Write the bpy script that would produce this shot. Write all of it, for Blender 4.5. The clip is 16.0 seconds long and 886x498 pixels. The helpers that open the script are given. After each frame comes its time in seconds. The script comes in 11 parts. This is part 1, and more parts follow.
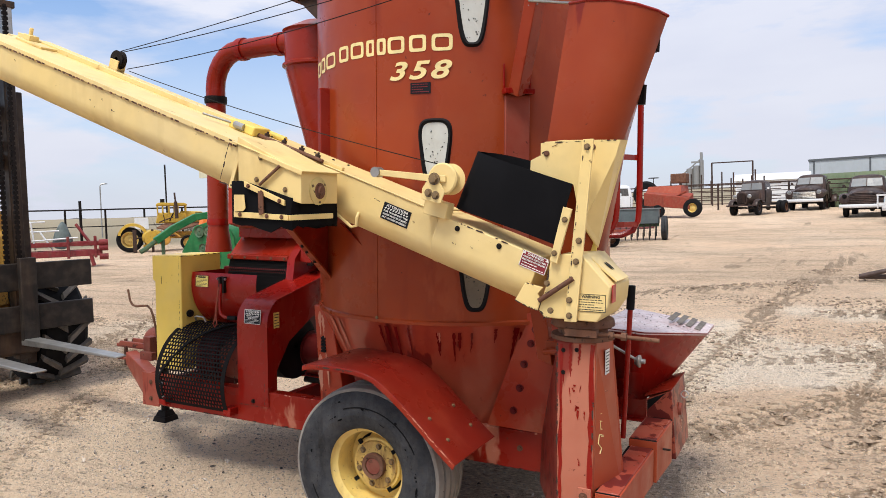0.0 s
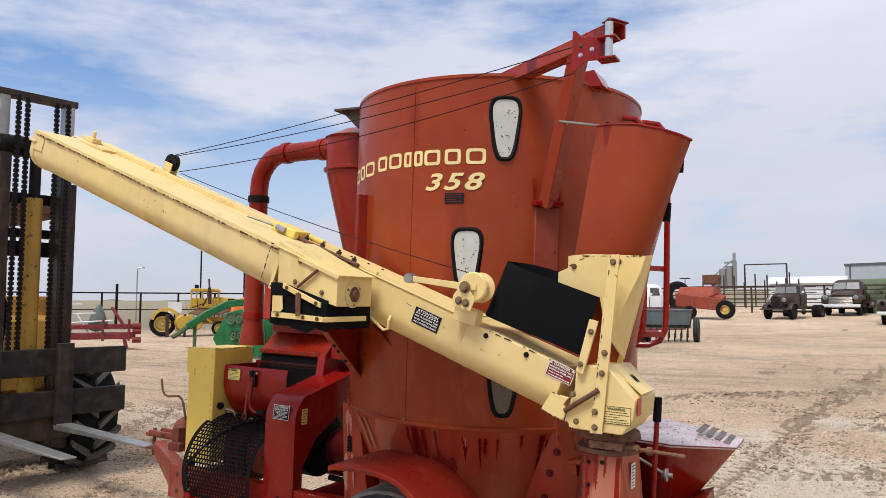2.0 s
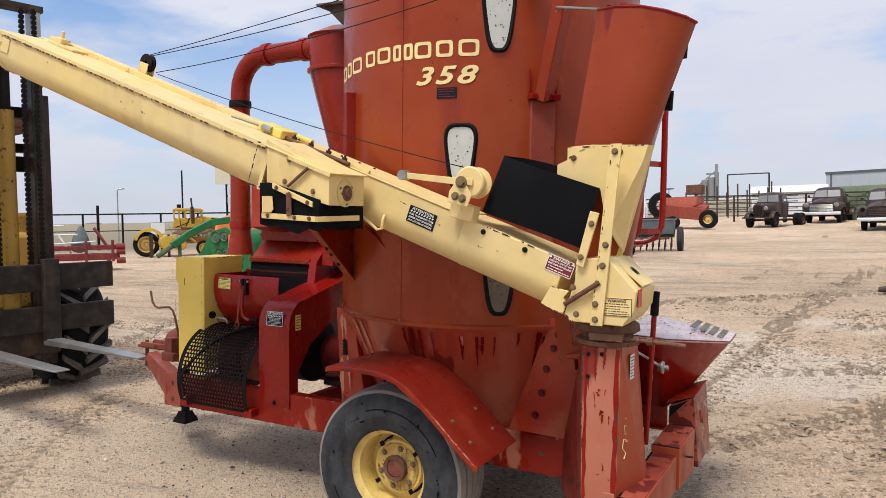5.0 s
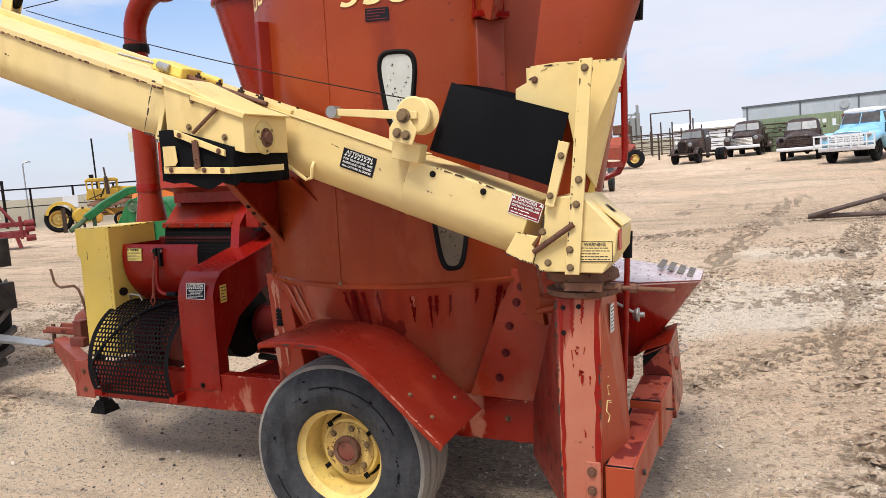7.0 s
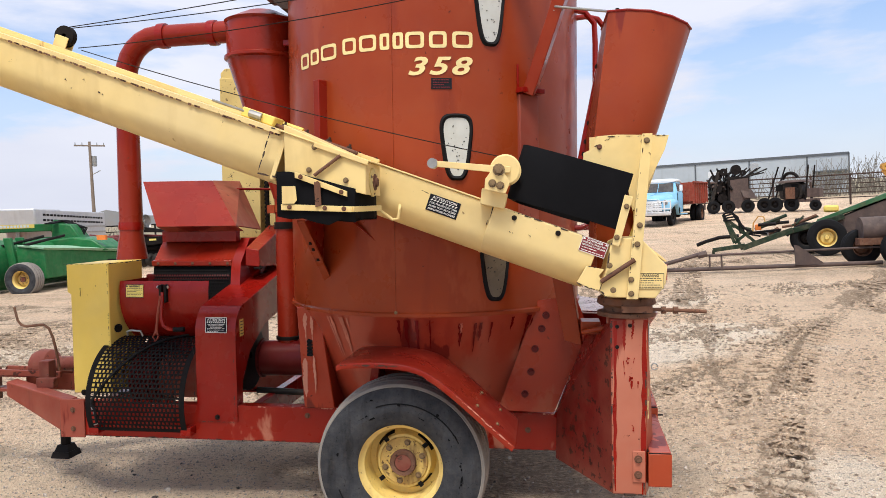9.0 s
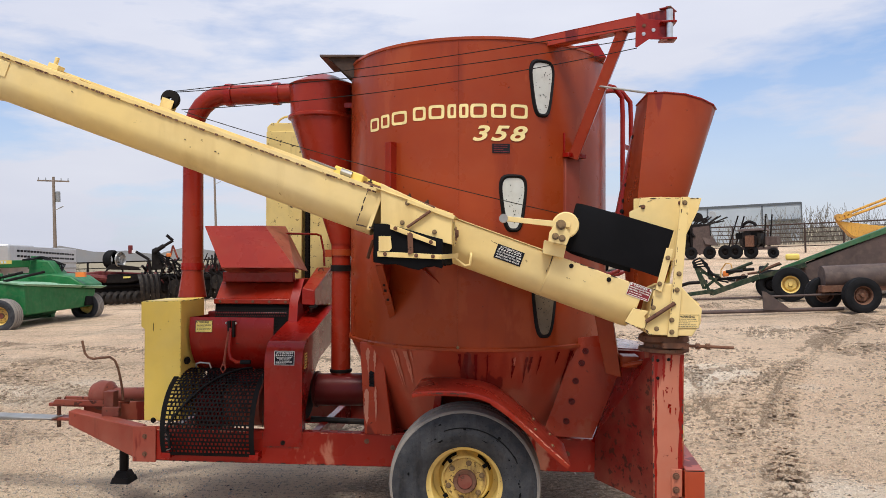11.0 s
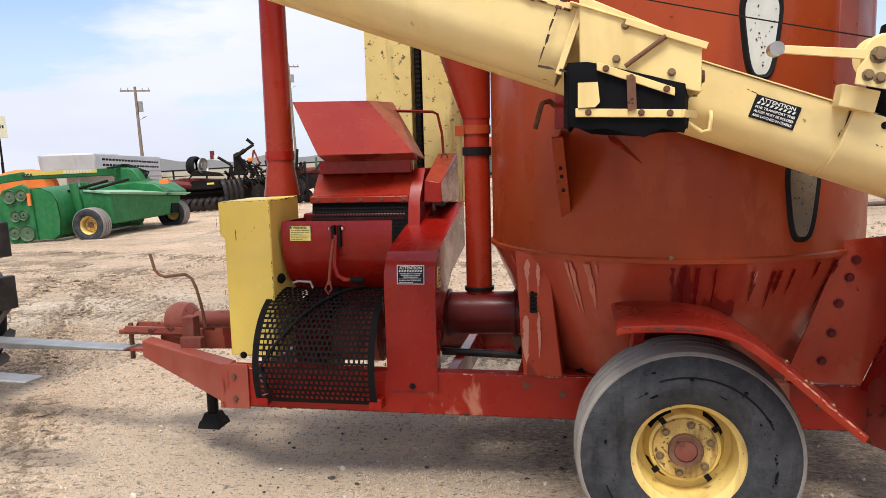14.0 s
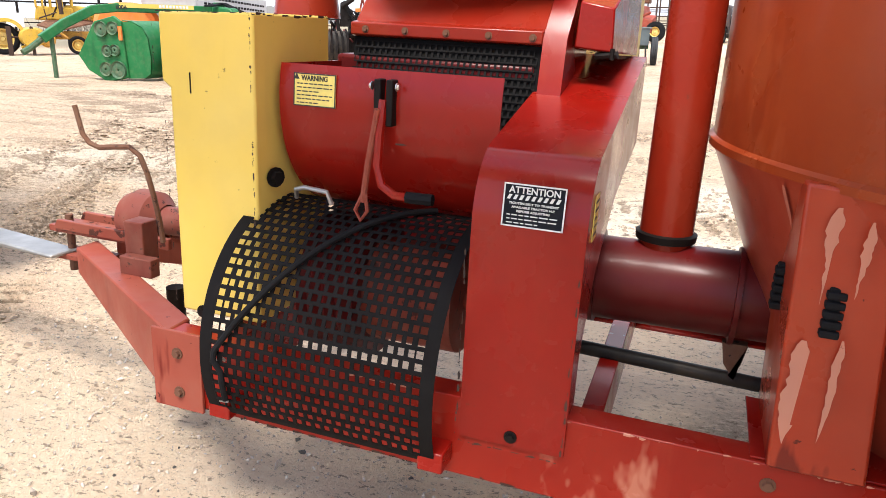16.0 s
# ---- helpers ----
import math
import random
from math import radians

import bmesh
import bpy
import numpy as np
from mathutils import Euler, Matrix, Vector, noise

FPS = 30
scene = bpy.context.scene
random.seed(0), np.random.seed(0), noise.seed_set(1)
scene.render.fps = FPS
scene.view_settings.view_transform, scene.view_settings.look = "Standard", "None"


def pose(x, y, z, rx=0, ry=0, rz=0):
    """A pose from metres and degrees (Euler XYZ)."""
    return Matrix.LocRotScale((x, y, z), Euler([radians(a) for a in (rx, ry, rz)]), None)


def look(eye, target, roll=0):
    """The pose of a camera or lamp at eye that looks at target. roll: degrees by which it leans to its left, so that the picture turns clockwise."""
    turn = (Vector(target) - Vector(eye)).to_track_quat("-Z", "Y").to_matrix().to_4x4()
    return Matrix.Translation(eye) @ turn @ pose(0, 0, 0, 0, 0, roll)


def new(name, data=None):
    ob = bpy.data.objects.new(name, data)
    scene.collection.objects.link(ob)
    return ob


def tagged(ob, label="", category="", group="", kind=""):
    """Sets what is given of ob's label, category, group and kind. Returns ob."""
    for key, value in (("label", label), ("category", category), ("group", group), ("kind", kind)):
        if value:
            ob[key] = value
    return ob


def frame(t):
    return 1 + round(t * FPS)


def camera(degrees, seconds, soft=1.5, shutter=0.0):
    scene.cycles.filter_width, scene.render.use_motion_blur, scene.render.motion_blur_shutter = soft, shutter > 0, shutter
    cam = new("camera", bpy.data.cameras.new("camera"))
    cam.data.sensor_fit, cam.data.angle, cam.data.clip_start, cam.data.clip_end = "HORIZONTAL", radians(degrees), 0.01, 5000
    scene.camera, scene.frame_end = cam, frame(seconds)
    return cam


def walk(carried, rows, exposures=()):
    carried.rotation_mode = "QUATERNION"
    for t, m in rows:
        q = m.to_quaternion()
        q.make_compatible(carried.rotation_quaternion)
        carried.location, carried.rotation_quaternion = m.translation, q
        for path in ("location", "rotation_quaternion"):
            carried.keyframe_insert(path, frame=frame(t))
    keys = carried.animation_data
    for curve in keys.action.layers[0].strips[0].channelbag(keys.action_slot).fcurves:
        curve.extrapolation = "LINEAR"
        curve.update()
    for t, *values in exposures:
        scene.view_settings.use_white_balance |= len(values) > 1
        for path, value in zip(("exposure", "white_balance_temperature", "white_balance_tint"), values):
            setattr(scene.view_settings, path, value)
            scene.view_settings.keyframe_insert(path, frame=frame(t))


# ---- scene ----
cam = camera(62.8, 16.0, soft=0.5)
PATH = [
    (0, (1.891, -2.841, 1.582), (0.98, -1.064, 1.485), -1.8),
    (0.5, (1.935, -2.89, 1.598), (1.035, -1.105, 1.552), -1.3),
    (1, (1.952, -2.914, 1.609), (1.036, -1.137, 1.643), -0.9),
    (1.5, (1.938, -2.923, 1.624), (0.994, -1.163, 1.729), -0.5),
    (2, (1.939, -2.937, 1.643), (0.962, -1.199, 1.801), 0.0),
    (2.5, (1.934, -2.953, 1.619), (0.925, -1.234, 1.786), 0.5),
    (3, (1.914, -2.953, 1.593), (0.888, -1.242, 1.733), 0.8),
    (3.5, (1.9, -2.944, 1.572), (0.877, -1.227, 1.655), 0.6),
    (4, (1.885, -2.916, 1.564), (0.881, -1.186, 1.594), 0.3),
    (6.3, (1.734, -2.727, 1.531), (0.884, -0.925, 1.359), -3.4),
    (6.5, (1.704, -2.633, 1.508), (0.867, -0.826, 1.327), -3.7),
    (7, (1.595, -2.508, 1.518), (0.819, -0.677, 1.311), -4.5),
    (7.5, (1.313, -2.556, 1.535), (0.762, -0.647, 1.308), -3.8),
    (8, (1.124, -2.844, 1.503), (0.731, -0.893, 1.309), -3.0),
    (8.5, (0.958, -3.112, 1.541), (0.615, -1.146, 1.412), -2.9),
    (9, (0.692, -3.292, 1.535), (0.414, -1.313, 1.448), -2.7),
    (9.2, (0.622, -3.371, 1.537), (0.363, -1.389, 1.465), -2.5),
    (11.3, (0.218, -3.862, 1.598), (0.052, -1.869, 1.641), -1.8),
    (11.5, (0.228, -3.853, 1.606), (0.051, -1.862, 1.663), -1.6),
    (12, (0.161, -3.827, 1.583), (-0.044, -1.838, 1.651), -1.4),
    (12.5, (0.072, -3.741, 1.553), (-0.18, -1.757, 1.577), -1.5),
    (13, (-0.022, -3.447, 1.494), (-0.318, -1.47, 1.422), -2.1),
    (13.5, (-0.164, -3.011, 1.484), (-0.501, -1.046, 1.322), -2.9),
    (14, (-0.361, -2.622, 1.489), (-0.747, -0.674, 1.251), -3.5),
    (14.5, (-0.477, -2.226, 1.465), (-0.916, -0.297, 1.173), -3.7),
    (15, (-0.565, -1.839, 1.493), (-1.078, 0.068, 1.175), -2.1),
    (15.5, (-0.692, -1.343, 1.446), (-1.281, 0.519, 1.015), -0.7),
    (16, (-0.837, -0.859, 1.323), (-1.48, 0.946, 0.751), 0.9),
]
walk(cam, [(t, look(eye, target, roll)) for t, eye, target, roll in PATH],
     [(0, -0.02), (2.5, -0.23), (4, -0.22), (6.5, 0.03), (8, 0.1), (9, 0.06), (11.5, -0.2), (12.5, -0.25), (13.5, 0.0), (14, 0.18), (14.5, 0.38), (15, 0.5), (15.5, 0.57), (16, 0.84)])

# ---- world, sun ----
def sm(a, b, v):
    k = min(max((v - a) / (b - a), 0.0), 1.0)
    return k * k * (3 - 2 * k)


def gz(x, y):
    """Height of the yard: level round the machine, rising gently away from it."""
    r = math.hypot(x, y - 1)
    b = math.degrees(math.atan2(x, y - 1))
    side = sm(-24, -8, b) * (1 - sm(60, 120, abs(b)))
    return max(0.0, min(r, 46) - 7) * (0.012 + 0.024 * side) + max(0.0, min(r, 400) - 46) * (0.012 + 0.014 * side)


SUN_EL, SUN_AZ = 63.0, 180.0
world = bpy.data.worlds.new("sky")
scene.world = world
world.use_nodes = True
wn, wl = world.node_tree.nodes, world.node_tree.links
sky = wn.new("ShaderNodeTexSky")
sky.sky_type, sky.sun_disc = "NISHITA", False
sky.sun_elevation, sky.sun_rotation = radians(SUN_EL), radians(SUN_AZ)
dim = wn.new("ShaderNodeVectorMath")
dim.operation = "MULTIPLY"
dim.inputs[1].default_value = (0.150, 0.180, 0.215)
wl.new(sky.outputs[0], dim.inputs[0])
wtc = wn.new("ShaderNodeTexCoord")
wmap = wn.new("ShaderNodeMapping")
wmap.inputs["Scale"].default_value = (1.0, 1.0, 3.6)
wmap.inputs["Location"].default_value = (0.35, 0.1, 0.2)
wl.new(wtc.outputs["Generated"], wmap.inputs[0])
wno = wn.new("ShaderNodeTexNoise")
wno.inputs["Scale"].default_value, wno.inputs["Detail"].default_value, wno.inputs["Roughness"].default_value = 2.1, 7.0, 0.55
wl.new(wmap.outputs[0], wno.inputs["Vector"])
wramp = wn.new("ShaderNodeValToRGB")
wramp.color_ramp.elements[0].position, wramp.color_ramp.elements[1].position = 0.37, 0.52
wramp.color_ramp.elements[0].color = (0.03, 0.03, 0.03, 1)
wdir = wn.new("ShaderNodeSeparateXYZ")
wl.new(wtc.outputs["Generated"], wdir.inputs[0])
wtilt = wn.new("ShaderNodeMath")
wtilt.operation = "MULTIPLY_ADD"
wtilt.inputs[1].default_value = 0.06
wl.new(wdir.outputs["X"], wtilt.inputs[0])
wl.new(wno.outputs["Fac"], wtilt.inputs[2])
wl.new(wtilt.outputs[0], wramp.inputs[0])
wno2 = wn.new("ShaderNodeTexNoise")
wno2.inputs["Scale"].default_value, wno2.inputs["Detail"].default_value = 3.3, 6.0
wl.new(wmap.outputs[0], wno2.inputs["Vector"])
wcol = wn.new("ShaderNodeMix")
wcol.data_type = "RGBA"
wcol.inputs[6].default_value, wcol.inputs[7].default_value = (0.78, 0.83, 1.02, 1), (1.09, 1.11, 1.21, 1)
wl.new(wno2.outputs["Fac"], wcol.inputs[0])
wmix = wn.new("ShaderNodeMix")
wmix.data_type = "RGBA"
wsep = wn.new("ShaderNodeSeparateXYZ")
wl.new(wtc.outputs["Generated"], wsep.inputs[0])
whor = wn.new("ShaderNodeMapRange")
whor.inputs["From Min"].default_value, whor.inputs["From Max"].default_value = 0.0, 0.30
whor.inputs["To Min"].default_value, whor.inputs["To Max"].default_value = 0.92, 0.0
wl.new(wsep.outputs["Z"], whor.inputs["Value"])
wmax = wn.new("ShaderNodeMath")
wmax.operation = "MAXIMUM"
wl.new(wramp.outputs[0], wmax.inputs[0])
wl.new(whor.outputs[0], wmax.inputs[1])
wl.new(wmax.outputs[0], wmix.inputs[0])
wl.new(dim.outputs[0], wmix.inputs[6])
wl.new(wcol.outputs[2], wmix.inputs[7])
wl.new(wmix.outputs[2], wn["Background"].inputs["Color"])
wlow = wn.new("ShaderNodeMapRange")
wlow.inputs["From Min"].default_value, wlow.inputs["From Max"].default_value = 0.02, 0.38
wlow.inputs["To Min"].default_value, wlow.inputs["To Max"].default_value = 0.78, 0.93
wl.new(wsep.outputs["Z"], wlow.inputs["Value"])
wl.new(wlow.outputs[0], wn["Background"].inputs["Strength"])

sun = new("sun", bpy.data.lights.new("sun", "SUN"))
sun.data.energy, sun.data.angle, sun.data.color = 3.7, radians(20), (1.0, 0.95, 0.87)
az, el = radians(SUN_AZ), radians(SUN_EL)
sun.matrix_world = look((math.sin(az) * math.cos(el) * 30, math.cos(az) * math.cos(el) * 30, math.sin(el) * 30), (0, 0, 0))


# ---- materials ----
def nodes(name):
    m = bpy.data.materials.new(name)
    m.use_nodes = True
    return m, m.node_tree.nodes, m.node_tree.links, m.node_tree.nodes["Principled BSDF"]


def noise_of(n, l, scale, detail=4.0, stretch=(1, 1, 1), rough=0.55):
    tc, mp, no = n.new("ShaderNodeTexCoord"), n.new("ShaderNodeMapping"), n.new("ShaderNodeTexNoise")
    mp.inputs["Scale"].default_value = stretch
    l.new(tc.outputs["Object"], mp.inputs[0])
    l.new(mp.outputs[0], no.inputs["Vector"])
    no.inputs["Scale"].default_value, no.inputs["Detail"].default_value, no.inputs["Roughness"].default_value = scale, detail, rough
    return no.outputs["Fac"]


def ramp_of(n, l, fac, a, b, hi=1.0, lo=0.0):
    r = n.new("ShaderNodeMapRange")
    r.inputs["From Min"].default_value, r.inputs["From Max"].default_value = a, b
    r.inputs["To Min"].default_value, r.inputs["To Max"].default_value = lo, hi
    l.new(fac, r.inputs["Value"])
    return r.outputs[0]


def mix_of(n, l, fac, a, b):
    m = n.new("ShaderNodeMix")
    m.data_type = "RGBA"
    for k, v in ((0, fac), (6, a), (7, b)):
        if isinstance(v, (tuple, float, int)):
            m.inputs[k].default_value = (*v, 1) if isinstance(v, tuple) else v
        else:
            l.new(v, m.inputs[k])
    return m.outputs[2]


def paint(name, main, faded, worn, rough=0.45, streak=0.5, chips=0.62, metal=0.0, bump=0.15, scale=1.0, dirt=(0.30, 0.22, 0.15), dust=0.25, coat=0.0, dry=None, dry_at=0.525, wet=None, wet_at=0.60, wet_run=0.20, wet_scale=3.4):
    """Old paint: faded clouds, run-down streaks, chips to the bare coat, dust."""
    m, n, l, p = nodes(name)
    c = mix_of(n, l, ramp_of(n, l, noise_of(n, l, 1.7 * scale, 5), 0.35, 0.68), main, faded)
    c = mix_of(n, l, ramp_of(n, l, noise_of(n, l, 5.0 * scale, 6, (1, 1, 0.16)), 0.56, 0.70, streak), c, worn)
    c = mix_of(n, l, ramp_of(n, l, noise_of(n, l, 22 * scale, 5, (1, 1, 1), 0.65), chips, chips + 0.035, 0.85), c, (worn[0] * 0.45, worn[1] * 0.45, worn[2] * 0.5))
    c = mix_of(n, l, ramp_of(n, l, noise_of(n, l, 9 * scale, 6), 0.45, 0.8, dust), c, dirt)
    if dry:
        # dusty dry areas with a crisp tide line against the rain-washed paint
        edge = ramp_of(n, l, noise_of(n, l, 1.5, 6, (1, 1, 0.42), 0.6), dry_at, dry_at + 0.02, 0.62 if dry_at < 0.55 else 0.95)
        c = mix_of(n, l, edge, c, dry)
    if wet:
        # dark run-down stains with crisp edges
        edge = ramp_of(n, l, noise_of(n, l, wet_scale, 5, (1, 1, wet_run), 0.55), wet_at, wet_at + 0.018, 0.85)
        c = mix_of(n, l, edge, c, wet)
    l.new(c, p.inputs["Base Color"])
    l.new(ramp_of(n, l, noise_of(n, l, 6 * scale, 5), 0.3, 0.7, min(1, rough + 0.15), max(0.05, rough - 0.1)), p.inputs["Roughness"])
    p.inputs["Specular IOR Level"].default_value = 0.20
    p.inputs["Metallic"].default_value = metal
    p.inputs["Coat Weight"].default_value = coat * 0.5
    p.inputs["Coat Roughness"].default_value = 0.12
    if bump:
        b = n.new("ShaderNodeBump")
        b.inputs["Strength"].default_value, b.inputs["Distance"].default_value = bump, 0.01
        l.new(noise_of(n, l, 14 * scale, 6), b.inputs["Height"])
        l.new(b.outputs[0], p.inputs["Normal"])
    return m


def plain(name, c, rough=0.6, metal=0.0, vary=0.25, scale=12.0, bump=0.1):
    m, n, l, p = nodes(name)
    d = tuple(v * (1 - vary) for v in c)
    e = tuple(min(1, v * (1 + vary)) for v in c)
    k = mix_of(n, l, ramp_of(n, l, noise_of(n, l, scale, 5), 0.3, 0.7), d, e)
    k = mix_of(n, l, ramp_of(n, l, noise_of(n, l, scale * 6, 4), 0.5, 0.75, 0.5), k, d)
    l.new(k, p.inputs["Base Color"])
    p.inputs["Roughness"].default_value, p.inputs["Metallic"].default_value = rough, metal
    if bump:
        b = n.new("ShaderNodeBump")
        b.inputs["Strength"].default_value, b.inputs["Distance"].default_value = bump, 0.005
        l.new(noise_of(n, l, scale * 3, 5), b.inputs["Height"])
        l.new(b.outputs[0], p.inputs["Normal"])
    return m


RED = paint("faded_red_paint", (0.25, 0.033, 0.007), (0.31, 0.052, 0.012), (0.15, 0.014, 0.006), 0.32, 0.55, 0.69, dust=0.03, bump=0.04, coat=0.22, dry=(0.33, 0.064, 0.020), wet=(0.16, 0.012, 0.006), wet_at=0.635)
RED_LOW = paint("streaked_red_paint", (0.31, 0.024, 0.008), (0.38, 0.050, 0.018), (0.12, 0.006, 0.004), 0.30, 0.55, 0.69, dust=0.02, bump=0.05, coat=0.7, dry=(0.34, 0.075, 0.036), wet=(0.12, 0.006, 0.004), wet_at=0.565)
RED_DARK = paint("glossy_dark_red_paint", (0.205, 0.005, 0.003), (0.29, 0.010, 0.005), (0.36, 0.045, 0.022), 0.25, 0.3, 0.69, dust=0.02, bump=0.04, coat=0.45)
# Darker red with shade put into it, for parts deep in the mill.
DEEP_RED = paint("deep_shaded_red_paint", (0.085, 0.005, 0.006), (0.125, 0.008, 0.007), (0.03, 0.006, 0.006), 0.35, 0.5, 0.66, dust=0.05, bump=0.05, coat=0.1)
RED_MID = paint("deep_red_paint", (0.20, 0.010, 0.004), (0.28, 0.024, 0.009), (0.36, 0.07, 0.036), 0.28, 0.35, 0.685, dust=0.02, bump=0.05, coat=0.2, dry=(0.24, 0.028, 0.012))
BELL = paint("worn_brown_red_paint", (0.16, 0.035, 0.024), (0.20, 0.055, 0.038), (0.07, 0.03, 0.02), 0.55, 0.6, 0.60, dust=0.3, bump=0.15)
RAIL = paint("patchy_rail_paint", (0.23, 0.009, 0.005), (0.31, 0.020, 0.009), (0.36, 0.07, 0.036), 0.28, 0.35, 0.685, dust=0.02, bump=0.05, coat=0.2, dry=(0.46, 0.16, 0.10), dry_at=0.595)
FLAKED = paint("flaked_red_and_rust_paint", (0.14, 0.011, 0.008), (0.25, 0.07, 0.045), (0.06, 0.022, 0.014), 0.45, 0.95, 0.57, dust=0.35, bump=0.2, scale=0.9, dirt=(0.16, 0.075, 0.045))
BARE = paint("bare_pink_primer", (0.56, 0.25, 0.17), (0.50, 0.20, 0.13), (0.36, 0.11, 0.07), 0.6, 0.4, 0.66, dust=0.1)
POST = paint("sun_bleached_salmon_paint", (0.46, 0.165, 0.105), (0.40, 0.115, 0.066), (0.24, 0.035, 0.022), 0.42, 0.55, 0.68, dust=0.12, bump=0.06, wet=(0.20, 0.013, 0.010), wet_at=0.64, wet_run=0.12)
ORANGE_RED = paint("orange_faded_red_paint", (0.38, 0.070, 0.026), (0.33, 0.046, 0.018), (0.20, 0.02, 0.01), 0.38, 0.5, 0.69, dust=0.06, bump=0.05, coat=0.1)
TROUGH = paint("stained_faded_red_paint", (0.36, 0.085, 0.050), (0.30, 0.050, 0.030), (0.14, 0.03, 0.02), 0.32, 0.5, 0.62, dust=0.12, bump=0.08, coat=0.2, wet=(0.09, 0.008, 0.008), wet_at=0.52, wet_run=1.0, wet_scale=8.0)
FENDER = paint("dark_fender_red_paint", (0.150, 0.009, 0.005), (0.21, 0.018, 0.008), (0.30, 0.05, 0.025), 0.30, 0.3, 0.69, dust=0.04, bump=0.05, coat=0.7, dirt=(0.24, 0.12, 0.08))
RED_PALE = paint("pink_faded_red_paint", (0.33, 0.090, 0.058), (0.25, 0.042, 0.026), (0.12, 0.014, 0.010), 0.42, 0.85, 0.65, dust=0.15, bump=0.10, wet=(0.13, 0.010, 0.007), wet_at=0.60)
CREAM = paint("cream_yellow_paint", (0.80, 0.60, 0.24), (0.74, 0.58, 0.28), (0.46, 0.29, 0.10), 0.45, 0.34, 0.685, dust=0.22, bump=0.05, dirt=(0.42, 0.30, 0.14), wet=(0.40, 0.25, 0.09), wet_at=0.66, wet_scale=5.0)
YELLOW = paint("bright_yellow_paint", (0.82, 0.58, 0.10), (0.85, 0.64, 0.17), (0.5, 0.31, 0.08), 0.4, 0.25, 0.69, dust=0.12, bump=0.05, dirt=(0.45, 0.33, 0.16))
YELLOW_RUST = paint("rusty_yellow_paint", (0.70, 0.55, 0.22), (0.62, 0.46, 0.16), (0.13, 0.06, 0.03), 0.6, 0.9, 0.60, dust=0.25, bump=0.2)
WHEEL_YELLOW = paint("wheel_yellow_paint", (0.76, 0.56, 0.16), (0.70, 0.52, 0.19), (0.25, 0.11, 0.05), 0.5, 0.35, 0.64, dust=0.25, bump=0.12, scale=2.5)
OCHRE = paint("worn_ochre_paint", (0.62, 0.34, 0.06), (0.50, 0.26, 0.06), (0.06, 0.04, 0.03), 0.55, 0.8, 0.60, dust=0.3, bump=0.2)
GREEN = paint("tractor_green_paint", (0.012, 0.12, 0.036), (0.022, 0.165, 0.052), (0.01, 0.06, 0.02), 0.38, 0.4, 0.7, dust=0.15)
GREEN_DULL = paint("dull_green_paint", (0.045, 0.10, 0.05), (0.07, 0.14, 0.08), (0.06, 0.04, 0.03), 0.6, 0.5, 0.62, dust=0.4)
ORANGE = paint("orange_paint", (0.72, 0.17, 0.03), (0.75, 0.22, 0.05), (0.35, 0.09, 0.03), 0.5, 0.3, 0.72)
BLUE = paint("pale_blue_paint", (0.22, 0.50, 0.72), (0.30, 0.56, 0.74), (0.12, 0.2, 0.26), 0.4, 0.2, 0.72, dust=0.1, coat=0.3)
WHITE = paint("white_paint", (0.72, 0.74, 0.75), (0.66, 0.67, 0.68), (0.4, 0.38, 0.35), 0.5, 0.25, 0.72, dust=0.15)
PRIMER = paint("brown_primer_paint", (0.075, 0.055, 0.05), (0.11, 0.075, 0.065), (0.05, 0.03, 0.025), 0.55, 0.4, 0.66, dust=0.2)
RUST = paint("rusted_steel", (0.12, 0.055, 0.035), (0.18, 0.085, 0.05), (0.05, 0.025, 0.02), 0.8, 0.6, 0.6, dust=0.3, bump=0.4, scale=2)
RUST_DARK = plain("dark_rust_flake", (0.045, 0.024, 0.016), 0.85, 0, 0.4, 30, 0)
OLD_YELLOW = paint("weathered_yellow_paint", (0.50, 0.31, 0.035), (0.54, 0.36, 0.06), (0.16, 0.09, 0.03), 0.5, 0.6, 0.63, dust=0.25, bump=0.1)
HUB_RUST = paint("rust_spotted_yellow_plate", (0.70, 0.50, 0.15), (0.50, 0.30, 0.09), (0.14, 0.06, 0.03), 0.6, 0.9, 0.585, dust=0.5, bump=0.3, scale=2.6, dirt=(0.22, 0.10, 0.05))
CONE = paint("faded_salmon_red_paint", (0.32, 0.036, 0.015), (0.38, 0.066, 0.032), (0.17, 0.012, 0.008), 0.36, 0.5, 0.69, dust=0.03, bump=0.05, coat=0.8, dry=(0.35, 0.062, 0.030), wet=(0.13, 0.007, 0.005), wet_at=0.60)
MAROON = paint("dull_maroon_paint", (0.115, 0.014, 0.016), (0.16, 0.03, 0.03), (0.05, 0.015, 0.015), 0.5, 0.6, 0.62, dust=0.25)
WORN_STEEL = paint("worn_dark_steel", (0.017, 0.015, 0.014), (0.030, 0.025, 0.022), (0.07, 0.045, 0.032), 0.5, 0.5, 0.64, metal=0.1, dust=0.14)
LUG = plain("dusty_lug_rubber", (0.13, 0.115, 0.10), 0.85, 0, 0.4, 8)
RUST_RED = paint("rusty_red_paint", (0.30, 0.05, 0.03), (0.24, 0.05, 0.03), (0.10, 0.04, 0.03), 0.6, 0.5, 0.62, dust=0.3)
BLACK_STEEL = plain("dark_steel", (0.016, 0.013, 0.012), 0.55, 0.3, 0.4, 9)
GREY_STEEL = plain("worn_grey_steel", (0.36, 0.35, 0.33), 0.42, 0.75, 0.25, 7)
BRIGHT = plain("bright_steel", (0.62, 0.62, 0.60), 0.32, 0.9, 0.2, 20)
